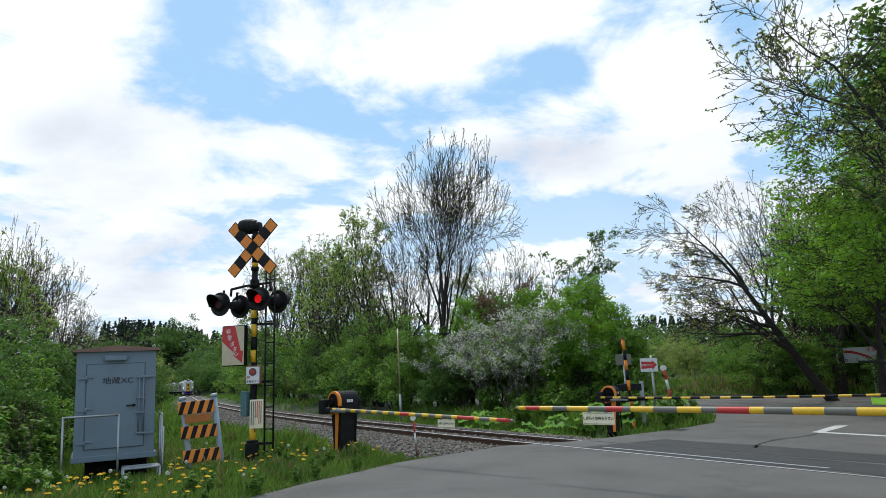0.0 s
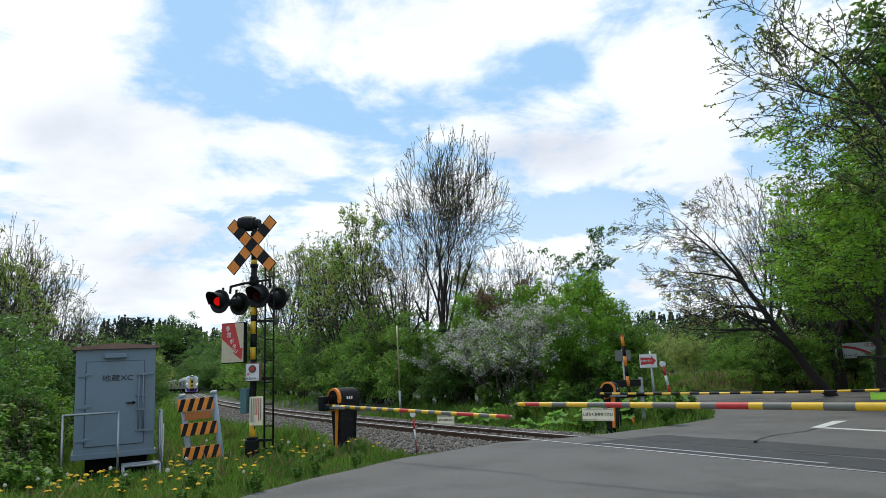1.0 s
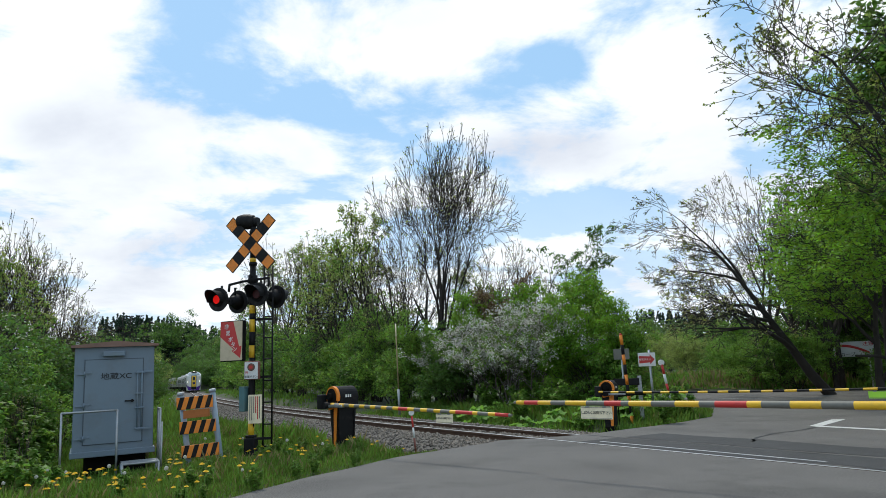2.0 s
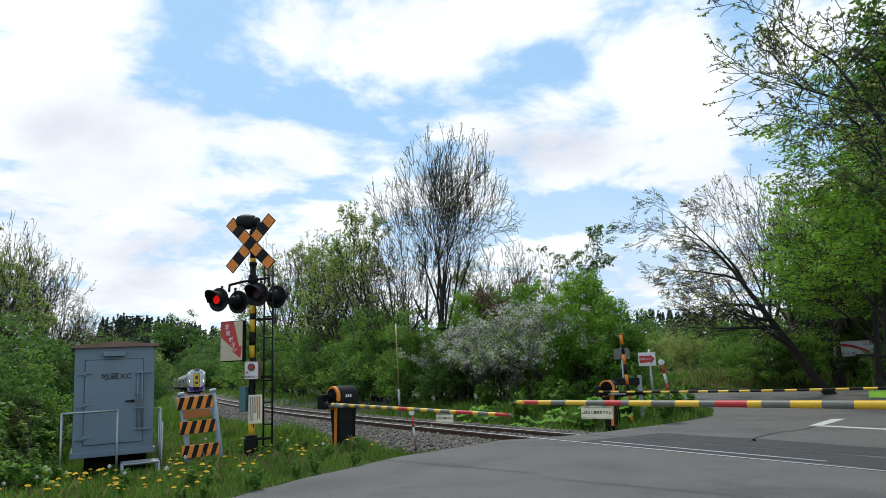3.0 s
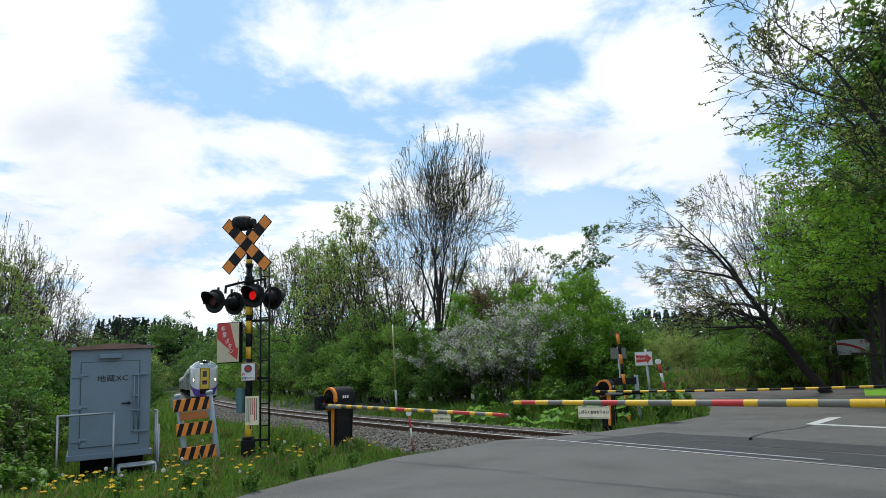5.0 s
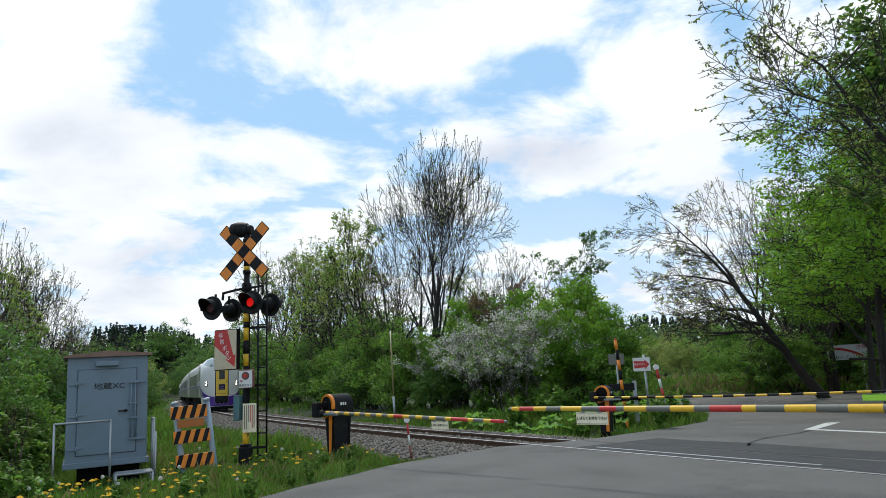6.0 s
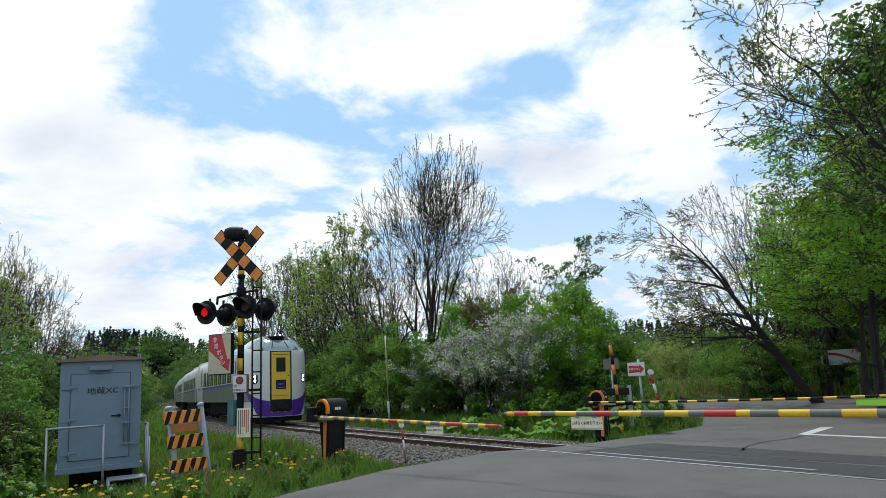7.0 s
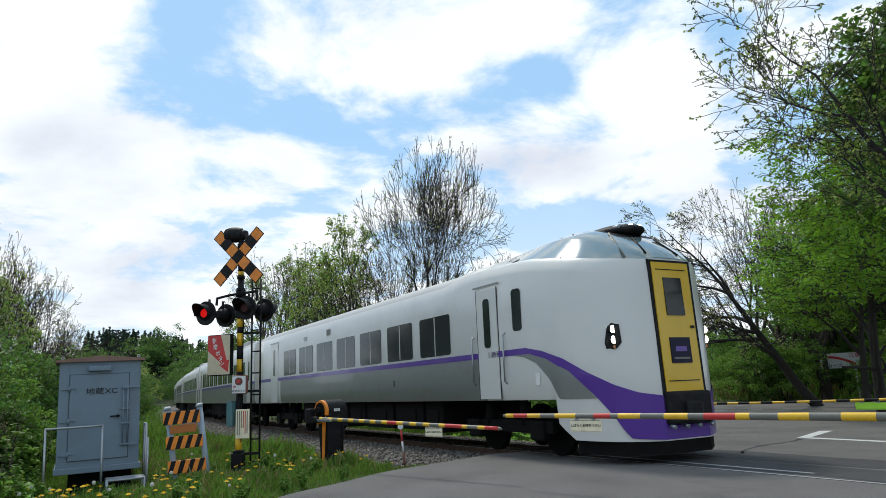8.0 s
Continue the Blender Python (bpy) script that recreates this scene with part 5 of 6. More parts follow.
build_plate("waiting_plate", (1.712, 8.438, 0.864), (0.70, -0.70), (0.43, 0.145), M["cream"], "しばらくお待ち下さい", 0.042, M["ink"], "cream plate with black Japanese writing hung from the boom")
build_plate("waiting_plate", (-0.088, 10.598, 0.734), (0.68, -0.73), (0.36, 0.13), M["cream"], "しばらくお待ち下さい", 0.035, M["ink"], "small cream plate with Japanese writing under the near boom")
build_plate("lime_plate", (6.998, 11.586, 0.785), (0.57, -0.82), (0.48, 0.12), M["lime"], "", 0.05, M["ink"], "bright lime-green plate hung from the far boom")
build_signs()


# ---- plants ----
def tubes(segs, sides):
    """Tapered tubes for an array of segments (x0 y0 z0 x1 y1 z1 r0 r1)."""
    a_ = np.asarray(segs, float)
    p0, p1, r0, r1 = a_[:, 0:3], a_[:, 3:6], a_[:, 6:7], a_[:, 7:8]
    d = p1 - p0
    d /= np.linalg.norm(d, axis=1, keepdims=True) + 1e-9
    ref = np.where(np.abs(d[:, 2:3]) > 0.9, np.array([[1.0, 0, 0]]), np.array([[0, 0, 1.0]]))
    u = np.cross(d, ref)
    u /= np.linalg.norm(u, axis=1, keepdims=True) + 1e-9
    v = np.cross(d, u)
    n = len(a_)
    ang = 2 * np.pi * np.arange(sides) / sides
    c, s = np.cos(ang)[None, :, None], np.sin(ang)[None, :, None]
    rad = u[:, None] * c + v[:, None] * s
    V = np.concatenate([p0[:, None] + rad * r0[:, None], p1[:, None] + rad * r1[:, None]], 1)
    k = np.arange(sides)
    F = np.stack([k, (k + 1) % sides, (k + 1) % sides + sides, k + sides], 1)
    F = F[None] + 2 * sides * np.arange(n)[:, None, None]
    return V.reshape(-1, 3), F.reshape(-1, 4)


def leaves(P, rng, size, spread, per, up=0.35, shape=(1.0, 0.62), flat=0.7):
    """Small pointed leaves in a loose shell of radius spread about each of the points P, facing outwards and up."""
    n = len(P) * per
    u = rng.normal(0, 1, (n, 3))
    u /= np.linalg.norm(u, axis=1, keepdims=True)
    c = np.repeat(P, per, 0) + u * spread * rng.uniform(0.35, 1.25, (n, 1)) * np.array([1, 1, flat])
    nn = u * 0.8 + rng.normal(0, 0.55, (n, 3))
    nn[:, 2] += up * 2
    d = rng.normal(0, 1, (n, 3))
    d[:, 2] -= 0.35
    d -= nn * (np.sum(d * nn, 1) / np.sum(nn * nn, 1))[:, None]
    d /= np.linalg.norm(d, axis=1, keepdims=True) + 1e-9
    w = np.cross(nn, d)
    w /= np.linalg.norm(w, axis=1, keepdims=True) + 1e-9
    s = size * rng.uniform(0.6, 1.3, (n, 1))
    d, w = d * s * shape[0], w * s * shape[1]
    V = np.stack([c - d * 0.5, c + w * 0.5, c + d * 0.5, c - w * 0.5], 1)
    F = np.arange(4 * n).reshape(n, 4)
    return V.reshape(-1, 3), F


def grow(seed, height, trunk=0.0, r=0.12, depth=4, first=0.3, fork=(3, 5), ratio=0.68, angle=38, up=0.12, lean=(0, 0), stems=1, wander=0.16, bias=None, wide=None, clear=0.0, twig=0.0075):
    """Branch segments and twig points of a tree. lean: the trunk's slant; stems: trunks from one root."""
    rng = random.Random(seed)
    segs, tips = [], []

    def branch(p, d, ln, rad, lev):
        n = 5 if lev == 0 else 4 if lev == 1 else 3
        pts = [p]
        dirs = []
        for i in range(n):
            w = wander * (0.5 if lev == 0 else 1.0)
            d = (d + Vector((rng.gauss(0, w), rng.gauss(0, w), rng.gauss(0, w) + (up if lev else 0.03)))).normalized()
            if bias is not None and lev:
                d = (d + Vector(bias) * 0.08).normalized()
            q = pts[-1] + d * (ln / n)
            ra, rb = rad * (1 - 0.72 * i / n), rad * (1 - 0.72 * (i + 1) / n)
            segs.append((*pts[-1], *q, max(ra, twig), max(rb, twig * 0.8)))
            pts.append(q)
            dirs.append(d)
        if lev >= depth:
            tips.extend([pts[-1], (pts[-1] + pts[-2]) / 2, pts[-2]])
            return
        k = rng.randint(*fork) + (2 if lev == 0 else 0)
        for j in range(k):
            f = first + (1 - first) * (j + rng.random()) / k if lev == 0 else 0.25 + 0.75 * (j + rng.random()) / k
            i = min(n - 1, int(f * n))
            q = pts[i].lerp(pts[i + 1], f * n - i)
            base = dirs[i]
            perp = Vector((rng.gauss(0, 1), rng.gauss(0, 1), rng.gauss(0, 1))).cross(base).normalized()
            a_ = radians(angle * rng.uniform(0.65, 1.3))
            nd = (base * math.cos(a_) + perp * math.sin(a_)).normalized()
            branch(q, nd, ln * ratio * rng.uniform(0.7, 1.1) * (1.0 - 0.35 * f if lev == 0 else 1.0), rad * (1 - 0.6 * f) * 0.66, lev + 1)
        branch(pts[-1], dirs[-1], ln * ratio * 0.75, rad * 0.28, lev + 1)

    for k in range(stems):
        a_ = 2 * math.pi * (k + rng.random() * 0.6) / stems
        tilt = 0.0 if stems == 1 else rng.uniform(0.15, 0.5)
        d0 = Vector((lean[0] + tilt * math.cos(a_), lean[1] + tilt * math.sin(a_), 1)).normalized()
        p0 = Vector((0.12 * tilt * math.cos(a_), 0.12 * tilt * math.sin(a_), -0.15))
        branch(p0, d0, height * (0.62 if stems == 1 else 0.55) * rng.uniform(0.85, 1.1), r * (1 if stems == 1 else 0.6), 0)
    a_ = np.array(segs)
    tp = np.array([tuple(t_) for t_ in tips])
    kz = height / np.percentile(tp[:, 2], 99.5)
    kx = kz if wide is None else wide / np.percentile(np.hypot(tp[:, 0], tp[:, 1]), 96)
    for i, k in enumerate((kx, kx, kz)):
        a_[:, i] *= k
        a_[:, 3 + i] *= k
        tp[:, i] *= k
    if clear:
        tp = tp[tp[:, 2] > clear * height]
        a_ = a_[(a_[:, 5] > clear * height) | (a_[:, 6] > 0.035)]
    return a_, tp


def fan(seed, height, wide, stems=3, levels=7, angle=24, ratio=0.80, r=0.2, lean=(0, 0), trunk=1.0, twig=0.0085, side=0.55, tilt=(0.12, 0.4), up=0.02):
    """Branch segments and twig points of a tree whose limbs fork again and again into a fan of fine twigs."""
    rng = random.Random(seed)
    segs, tips = [], []

    def turned(d, a_, az):
        u = d.orthogonal().normalized()
        v = d.cross(u)
        return (d * math.cos(a_) + (u * math.cos(az) + v * math.sin(az)) * math.sin(a_)).normalized()

    def limb(p, d, ln, rad, lev):
        n = 4 if lev == 0 else 3
        for i in range(n):
            d = (d + Vector((rng.gauss(0, 0.07), rng.gauss(0, 0.07), rng.gauss(0, 0.05) + up))).normalized()
            q = p + d * (ln / n)
            ra, rb = rad * (1 - 0.3 * i / n), rad * (1 - 0.3 * (i + 1) / n)
            segs.append((*p, *q, max(ra, twig), max(rb, twig * 0.85)))
            p = q
            if lev >= 2 and rng.random() < side * 0.5 and lev + 2 <= levels:
                limb(p, turned(d, radians(angle * rng.uniform(1.1, 2.0)), rng.uniform(0, 6.28)), ln * 0.62, rad * 0.4, lev + 2)
        if lev >= levels:
            tips.extend([p, p - d * (ln * 0.4)])
            return
        k = 3 if rng.random() < 0.28 else 2
        az = rng.uniform(0, 6.28)
        for j in range(k):
            limb(p, turned(d, radians(angle * rng.uniform(0.45, 1.35)), az + 6.28 * j / k + rng.uniform(-0.4, 0.4)), ln * ratio * rng.uniform(0.78, 1.15), rad * 0.7 * (0.82 if k == 3 else 0.92), lev + 1)

    for k in range(stems):
        a_ = 2 * math.pi * (k + rng.random() * 0.6) / stems
        tl = 0.0 if stems == 1 else rng.uniform(*tilt)
        limb(Vector((0.25 * tl * math.cos(a_), 0.25 * tl * math.sin(a_), -0.15)), Vector((lean[0] + tl * math.cos(a_), lean[1] + tl * math.sin(a_), 1)).normalized(),
             trunk * rng.uniform(0.85, 1.1), r * (1 if stems == 1 else rng.uniform(0.55, 0.8)) * 4.2 / height, 0)
    a_, tp = np.array(segs), np.array([tuple(t_) for t_ in tips])
    kz = height / np.percentile(tp[:, 2], 99.7)
    kx = kz if wide is None else wide / np.percentile(np.hypot(tp[:, 0], tp[:, 1]), 97)
    for i, k in enumerate((kx, kx, kz)):
        a_[:, i] *= k
        a_[:, 3 + i] *= k
        tp[:, i] *= k
    a_[:, 6:8] = np.maximum(a_[:, 6:8] * height / 4.2, twig)
    a_[:, 6:8] = np.where(a_[:, 6:8] < twig * height / 4.2 * 1.01, twig, a_[:, 6:8])
    return a_, tp


def plant(name, label, category, group, segs, tips, bark, leaf, size, spread, per, keep=1.0, seed=1, second=None, up=0.35, shape=(1.0, 0.62), flat=0.7, above=0.0):
    """A tree or bush at the origin: trunk, and crown of small leaves on the share keep of its twigs that stand above a share of its height."""
    rng = np.random.default_rng(seed)
    root = thing(name, Matrix.Identity(4), label, category, group)
    a_ = np.array(segs)
    V, F = tubes(a_[a_[:, 6] > 0.02], 7) if (a_[:, 6] > 0.02).any() else (np.zeros((0, 3)), np.zeros((0, 4), int))
    thin = a_[a_[:, 6] <= 0.02]
    V2, F2 = tubes(thin, 3)
    raw("trunk", np.concatenate([V, V2]), np.concatenate([F, F2 + len(V)]).astype(int), M[bark], root, True)
    P = tips[(rng.random(len(tips)) < keep) & (tips[:, 2] > above * tips[:, 2].max() * rng.uniform(0.8, 1.2, len(tips)))]
    if second is not None:
        m = rng.random(len(P)) < second[1]
        V, F = leaves(P[m], rng, second[2], spread, second[3], up, flat=flat)
        raw(second[4], V, F, M[second[0]], root)
        P = P[~m]
    V, F = leaves(P, rng, size, spread, per, up, shape, flat)
    raw("crown", V, F, M[leaf], root)
    return root


KINDS = {}


def put(kind, x, y, scale, rz, label=None, zscale=None, dz=0.0):
    """Places a plant: the first time the built one itself, then copies."""
    z = float(ground_z(np.array([x]), np.array([y]))[0]) + dz
    m = pose(x, y, z, 0, 0, rz)
    S = Matrix.Diagonal((scale, scale, scale * (zscale or 1.0), 1))
    src, used = KINDS[kind]
    if not used:
        src.matrix_basis = m @ S
        KINDS[kind] = (src, True)
        ob = src
    else:
        ob = copy_thing(src, m)
        ob.matrix_basis = m @ S
    if label:
        ob["label"] = label
    return ob


def make_kinds():
    def kind(key, name, label, category, group, g, bark, leaf, size, spread, per, keep, seed, **more):
        sg, tp = fan(**g) if "levels" in g else grow(**g)
        if category == "bush":
            low = sg[sg[:, 5] < 0.6 * g["height"]]
            tp = np.concatenate([tp, low[::2, 3:6]])
        KINDS[key] = (plant(name, label, category, group, sg, tp, bark, leaf, size, spread, per, keep, seed, **more), False)
    far, line, road, wood = "trees beyond the track", "bushes along the railway", "trees beside the road", "forest beside the road"
    kind("bare_tall", "tree", "tall budding tree with bare dark ascending branches", "tree", far,
         dict(seed=12, height=13.2, wide=4.5, stems=3, levels=8, angle=26, ratio=0.82, r=0.24, tilt=(0.1, 0.32), side=0.22, up=0.01, twig=0.0095),
         "bark_dark", "leaf_bud", 0.075, 0.05, 2, 0.3, 1, second=("leaf_olive", 0.25, 0.10, 3, "young_leaves"))
    kind("sparse", "tree", "round-topped tree with fine dark branches and young green leaves", "tree", far,
         dict(seed=23, height=9.0, wide=3.4, stems=2, levels=7, angle=28, ratio=0.80, r=0.20, tilt=(0.1, 0.3), side=0.3, up=0.01),
         "bark_dark", "leaf_olive", 0.12, 0.14, 6, 0.85, 2, above=0.45, second=("leaf_mid", 0.4, 0.12, 4, "green_leaves"))
    kind("bare_multi", "tree", "several-stemmed bare tree with grey twigs and buds", "tree", far,
         dict(seed=37, height=9.0, wide=3.6, stems=3, levels=7, angle=28, ratio=0.80, r=0.19, tilt=(0.1, 0.4), side=0.3, up=0.01),
         "bark", "leaf_bud", 0.09, 0.08, 2, 0.4, 3, second=("leaf_olive", 0.3, 0.10, 2, "young_leaves"))
    kind("spray", "tree", "leaning slender tree with dark sprays of young leaves", "tree", far,
         dict(seed=29, height=8.0, r=0.11, depth=4, first=0.25, fork=(2, 4), wander=0.10, ratio=0.56, angle=36, up=0.05, lean=(0.75, 0), bias=(0.7, 0, 0.1), twig=0.009),
         "bark_dark", "leaf_deep", 0.17, 0.16, 5, 0.6, 13, shape=(1.0, 0.4))
    kind("bush", "bush", "dense leafy green bush", "bush", line,
         dict(seed=41, height=5.0, r=0.07, depth=3, first=0.1, fork=(3, 5), ratio=0.7, angle=48, up=0.10, wide=2.7, stems=4),
         "bark_dark", "leaf_mid", 0.135, 0.34, 26, 0.22, 4, up=0.25, flat=0.6)
    kind("bush_dark", "bush", "dark green leafy bush", "bush", line,
         dict(seed=43, height=4.6, r=0.06, depth=3, first=0.1, fork=(3, 5), ratio=0.7, angle=52, up=0.06, wide=2.7, stems=4),
         "bark_dark", "leaf_deep", 0.14, 0.34, 24, 0.22, 5, up=0.25, flat=0.6)
    kind("bush_olive", "bush", "light olive green bush in young leaf", "bush", line,
         dict(seed=47, height=5.0, r=0.06, depth=3, first=0.1, fork=(3, 5), ratio=0.7, angle=46, up=0.10, wide=2.7, stems=5),
         "bark", "leaf_olive", 0.10, 0.24, 20, 0.34, 6, up=0.25)
    kind("bush_fresh", "bush", "bright yellow-green bush in fresh spring leaf", "bush", line,
         dict(seed=49, height=5.0, r=0.07, depth=4, first=0.25, fork=(3, 4), ratio=0.7, angle=46, up=0.08, wide=2.3, stems=3),
         "bark", "leaf_bright", 0.115, 0.28, 20, 0.30, 14, up=0.3, flat=0.55)
    kind("bush_red", "bush", "reddish brown bush in unfolding leaf", "bush", line,
         dict(seed=51, height=4.8, r=0.06, depth=4, first=0.3, fork=(3, 4), ratio=0.68, angle=42, up=0.08, wide=1.6, stems=3),
         "bark", "leaf_red", 0.10, 0.18, 10, 0.4, 15)
    kind("blossom", "blossom_bush", "grey-white blossoming bush with many bare stems", "bush", line,
         dict(seed=53, height=4.4, wide=2.4, stems=9, levels=5, angle=27, ratio=0.80, r=0.055, tilt=(0.15, 0.6), twig=0.009),
         "bark_pale", "blossom", 0.085, 0.18, 11, 0.8, 7, second=("leaf_mid", 0.3, 0.11, 8, "young_leaves"))
    kind("maple", "maple_tree", "leafy tree with layered bright spring-green foliage", "tree", road,
         dict(seed=59, height=8.6, r=0.16, depth=5, first=0.15, fork=(3, 4), ratio=0.70, angle=54, up=-0.01, stems=1, wide=4.6, clear=0.36, wander=0.13),
         "bark_dark", "leaf_bright", 0.105, 0.42, 26, 0.15, 8, up=0.7, flat=0.22)
    kind("leaning", "leaning_tree", "leaning dark-trunked tree with bare arching branches", "tree", road,
         dict(seed=61, height=8.6, r=0.22, depth=5, first=0.36, fork=(3, 4), ratio=0.60, angle=44, up=0.0, lean=(-0.80, 0.05), wander=0.11, bias=(-0.9, 0, 0.05), twig=0.009),
         "bark_dark", "leaf_bud", 0.085, 0.09, 2, 0.22, 9, second=("leaf_olive", 0.25, 0.10, 3, "young_leaves"))
    kind("overhang", "roadside_tree", "tree with dark spreading branches and small young leaves", "tree", road,
         dict(seed=67, height=10.5, r=0.20, depth=5, first=0.15, fork=(3, 5), ratio=0.66, angle=50, up=0.04, wide=6.2, clear=0.42),
         "bark_dark", "leaf_shade", 0.06, 0.05, 4, 0.7, 10, second=("leaf_olive", 0.3, 0.07, 5, "young_leaves"), shape=(1.0, 0.5))
    kind("wood", "forest_tree", "dark forest tree with thin trunk and green crown", "tree", wood,
         dict(seed=71, height=9.0, r=0.14, depth=4, first=0.35, fork=(3, 4), ratio=0.6, angle=42, up=0.08, wide=3.0, clear=0.3),
         "bark_dark", "leaf_deep", 0.12, 0.34, 22, 0.45, 11, up=0.4, flat=0.35)
    # young weed with broad leaves
    kind("weed", "weed", "leafy green weed with broad leaves", "weed", "weeds on the verge",
         dict(seed=73, height=0.9, r=0.012, depth=2, first=0.2, fork=(3, 4), ratio=0.6, angle=50, up=0.14, wide=0.30, stems=3, twig=0.004),
         "stem_green", "leaf_mid", 0.10, 0.07, 4, 1.0, 12, up=0.9)
    kind("dead_stalk", "dry_stalk", "brown dead weed stalks of last year", "dry plant", "weeds on the verge",
         dict(seed=79, height=1.2, r=0.012, depth=2, first=0.4, fork=(2, 3), ratio=0.5, angle=32, up=0.14, wide=0.28, stems=4, twig=0.004),
         "bark", "leaf_bud", 0.03, 0.03, 2, 0.6, 16)


def build_broad_weed():
    """A clump of large round kidney-shaped leaves on short stems."""
    root = thing("butterbur", Matrix.Identity(4), "clump of large round green butterbur leaves", "weed", "butterbur clumps")
    rnd = random.Random(17)
    for k in range(9):
        a_, r = 2.4 * k + rnd.uniform(-0.3, 0.3), 0.05 + 0.045 * k
        x, y, z = r * math.cos(a_), r * math.sin(a_), rnd.uniform(0.28, 0.48) - 0.022 * k
        bm = bmesh.new()
        rod(bm, (x * 0.25, y * 0.25, -0.03), (x, y, z), 0.007, 0.005, seg=5)
        part("stem", bm, M["stem_green"], root)
        bm = bmesh.new()
        q, n = rnd.uniform(0.10, 0.16), 12
        mid = bm.verts.new((x, y, z))
        rim = []
        for j in range(n + 1):
            b_ = radians(25 + 310 * j / n)
            rr = q * (0.92 + 0.14 * math.sin(b_ * 3 + k))
            rim.append(bm.verts.new((x + rr * math.cos(a_ + math.pi + b_), y + rr * math.sin(a_ + math.pi + b_), z + 0.03 * math.sin(b_ * 5) - 0.25 * rr * math.cos(b_ + math.pi) + 0.02)))
        for j in range(n):
            bm.faces.new((mid, rim[j], rim[j + 1]))
        part("leaf", bm, M["leaf_mid"], root, smooth=True)
    KINDS["broad"] = (root, False)


def polar(az, dist):
    return dist * math.sin(radians(az)), dist * math.cos(radians(az))


def plant_all():
    rnd = random.Random(21)

    def P(kind, az, dist, sc, zs=None, rz=None, label=None):
        """A plant at an azimuth and distance; beyond the line it keeps clear of the track."""
        rz = rnd.uniform(0, 360) if rz is None else rz
        if -16 < az < 14:
            d0 = dist
            while line_dist(*[np.array([q]) for q in polar(az, dist)])[0][0] < 3.6 + 2.4 * sc * dist / d0 and dist < 90:
                dist += 0.5
            sc *= dist / d0
        put(kind, *polar(az, dist), sc, rz, label, zs)
    # middle group beyond the track
    P("bare_tall", -0.9, 34, 1.0, rz=40)
    P("bare_multi", 4.6, 36, 0.9)
    P("sparse", 1.6, 37, 0.8)
    P("bare_multi", -9.8, 39, 0.95)
    P("sparse", -5.9, 32.5, 1.02, rz=10)
    P("sparse", -8.6, 36, 0.92, rz=120)
    P("sparse", -11.6, 38, 0.96, rz=200)
    P("bare_multi", -7.2, 38, 0.95)
    P("bare_multi", -13.2, 42, 0.98)
    P("sparse", -13.9, 42, 0.9)
    P("bare_multi", -3.4, 36, 0.95)
    P("spray", 3.6, 33, 1.0, rz=0)
    P("spray", 5.4, 35, 0.82, rz=25)
    P("bare_multi", 7.6, 33, 0.68)
    P("bush_red", 4.0, 29.5, 1.08)
    P("bush_fresh", 2.2, 29.5, 0.92)
    P("bush_fresh", 8.4, 28.5, 0.98)
    P("bush_fresh", 10.6, 28, 0.94)
    P("bush_fresh", 11.8, 24.5, 0.74)
    P("bush", 12.8, 25, 0.62)
    for az, d, sc, kind in ((-13.6, 34, 0.76, "bush"), (-11.6, 31, 0.66, "bush_dark"), (-9.6, 29.5, 0.76, "bush"), (-7.6, 29, 0.72, "bush"), (-5.6, 28, 0.80, "bush"), (-3.6, 28, 0.68, "bush"),
                            (-1.8, 27.5, 0.70, "bush"), (0.4, 29, 0.7, "bush_dark"), (13.4, 26.5, 0.5, "bush_olive"), (-8.6, 35, 0.9, "bush_dark"), (-12.6, 39, 0.9, "bush_dark"),
                            (-4.6, 36, 0.95, "bush_dark"), (-0.6, 36, 0.95, "bush_dark"), (3.6, 36, 0.9, "bush_dark"), (7.6, 35, 0.75, "bush_dark"), (9.6, 34, 0.7, "bush_dark")):
        P(kind, az, d, sc)
    for az, d, sc in ((0.9, 25.5, 0.66), (2.6, 25.0, 0.72), (5.0, 25.0, 0.84), (7.4, 25.2, 0.86)):
        P("blossom", az, d, sc, label="grey-white blossoming bush with many bare stems" if az < 4 else "blossoming bush with a fan of bare pale stems")
    # left group
    for kind, az, d, sc in (("bare_multi", -32.0, 28, 0.80), ("bare_multi", -33.4, 27, 0.85), ("bare_multi", -31.0, 30, 0.85), ("bare_multi", -29.2, 30, 0.62), ("bare_multi", -30.2, 29, 0.66), ("bare_multi", -28.4, 31, 0.56), ("sparse", -34.5, 24, 0.68), ("bare_multi", -36, 26, 0.85),
                            ("bush_dark", -33.5, 19, 0.68), ("bush_dark", -31.0, 20, 0.66), ("bush_dark", -29.0, 21, 0.62), ("bush_dark", -27.4, 22, 0.56), ("bush_dark", -36, 16, 0.64), ("bush_dark", -26.2, 26, 0.5),
                            ("bush_dark", -34.5, 14.5, 0.42), ("bush", -32.0, 16, 0.42), ("bush_dark", -26.5, 24, 0.36), ("bush_dark", -25.2, 30, 0.55), ("bush_dark", -24.2, 42, 0.7),
                            ("bush_dark", -23.2, 56, 0.65), ("bush_dark", -24.6, 60, 1.1), ("bush_dark", -25.5, 52, 1.1), ("bush_olive", -23.4, 78, 1.0), ("bush_dark", -23.8, 98, 1.4), ("bush_dark", -23.6, 120, 1.5)):
        P(kind, az, d, sc * (0.88 if kind == "bare_multi" else 1.0))
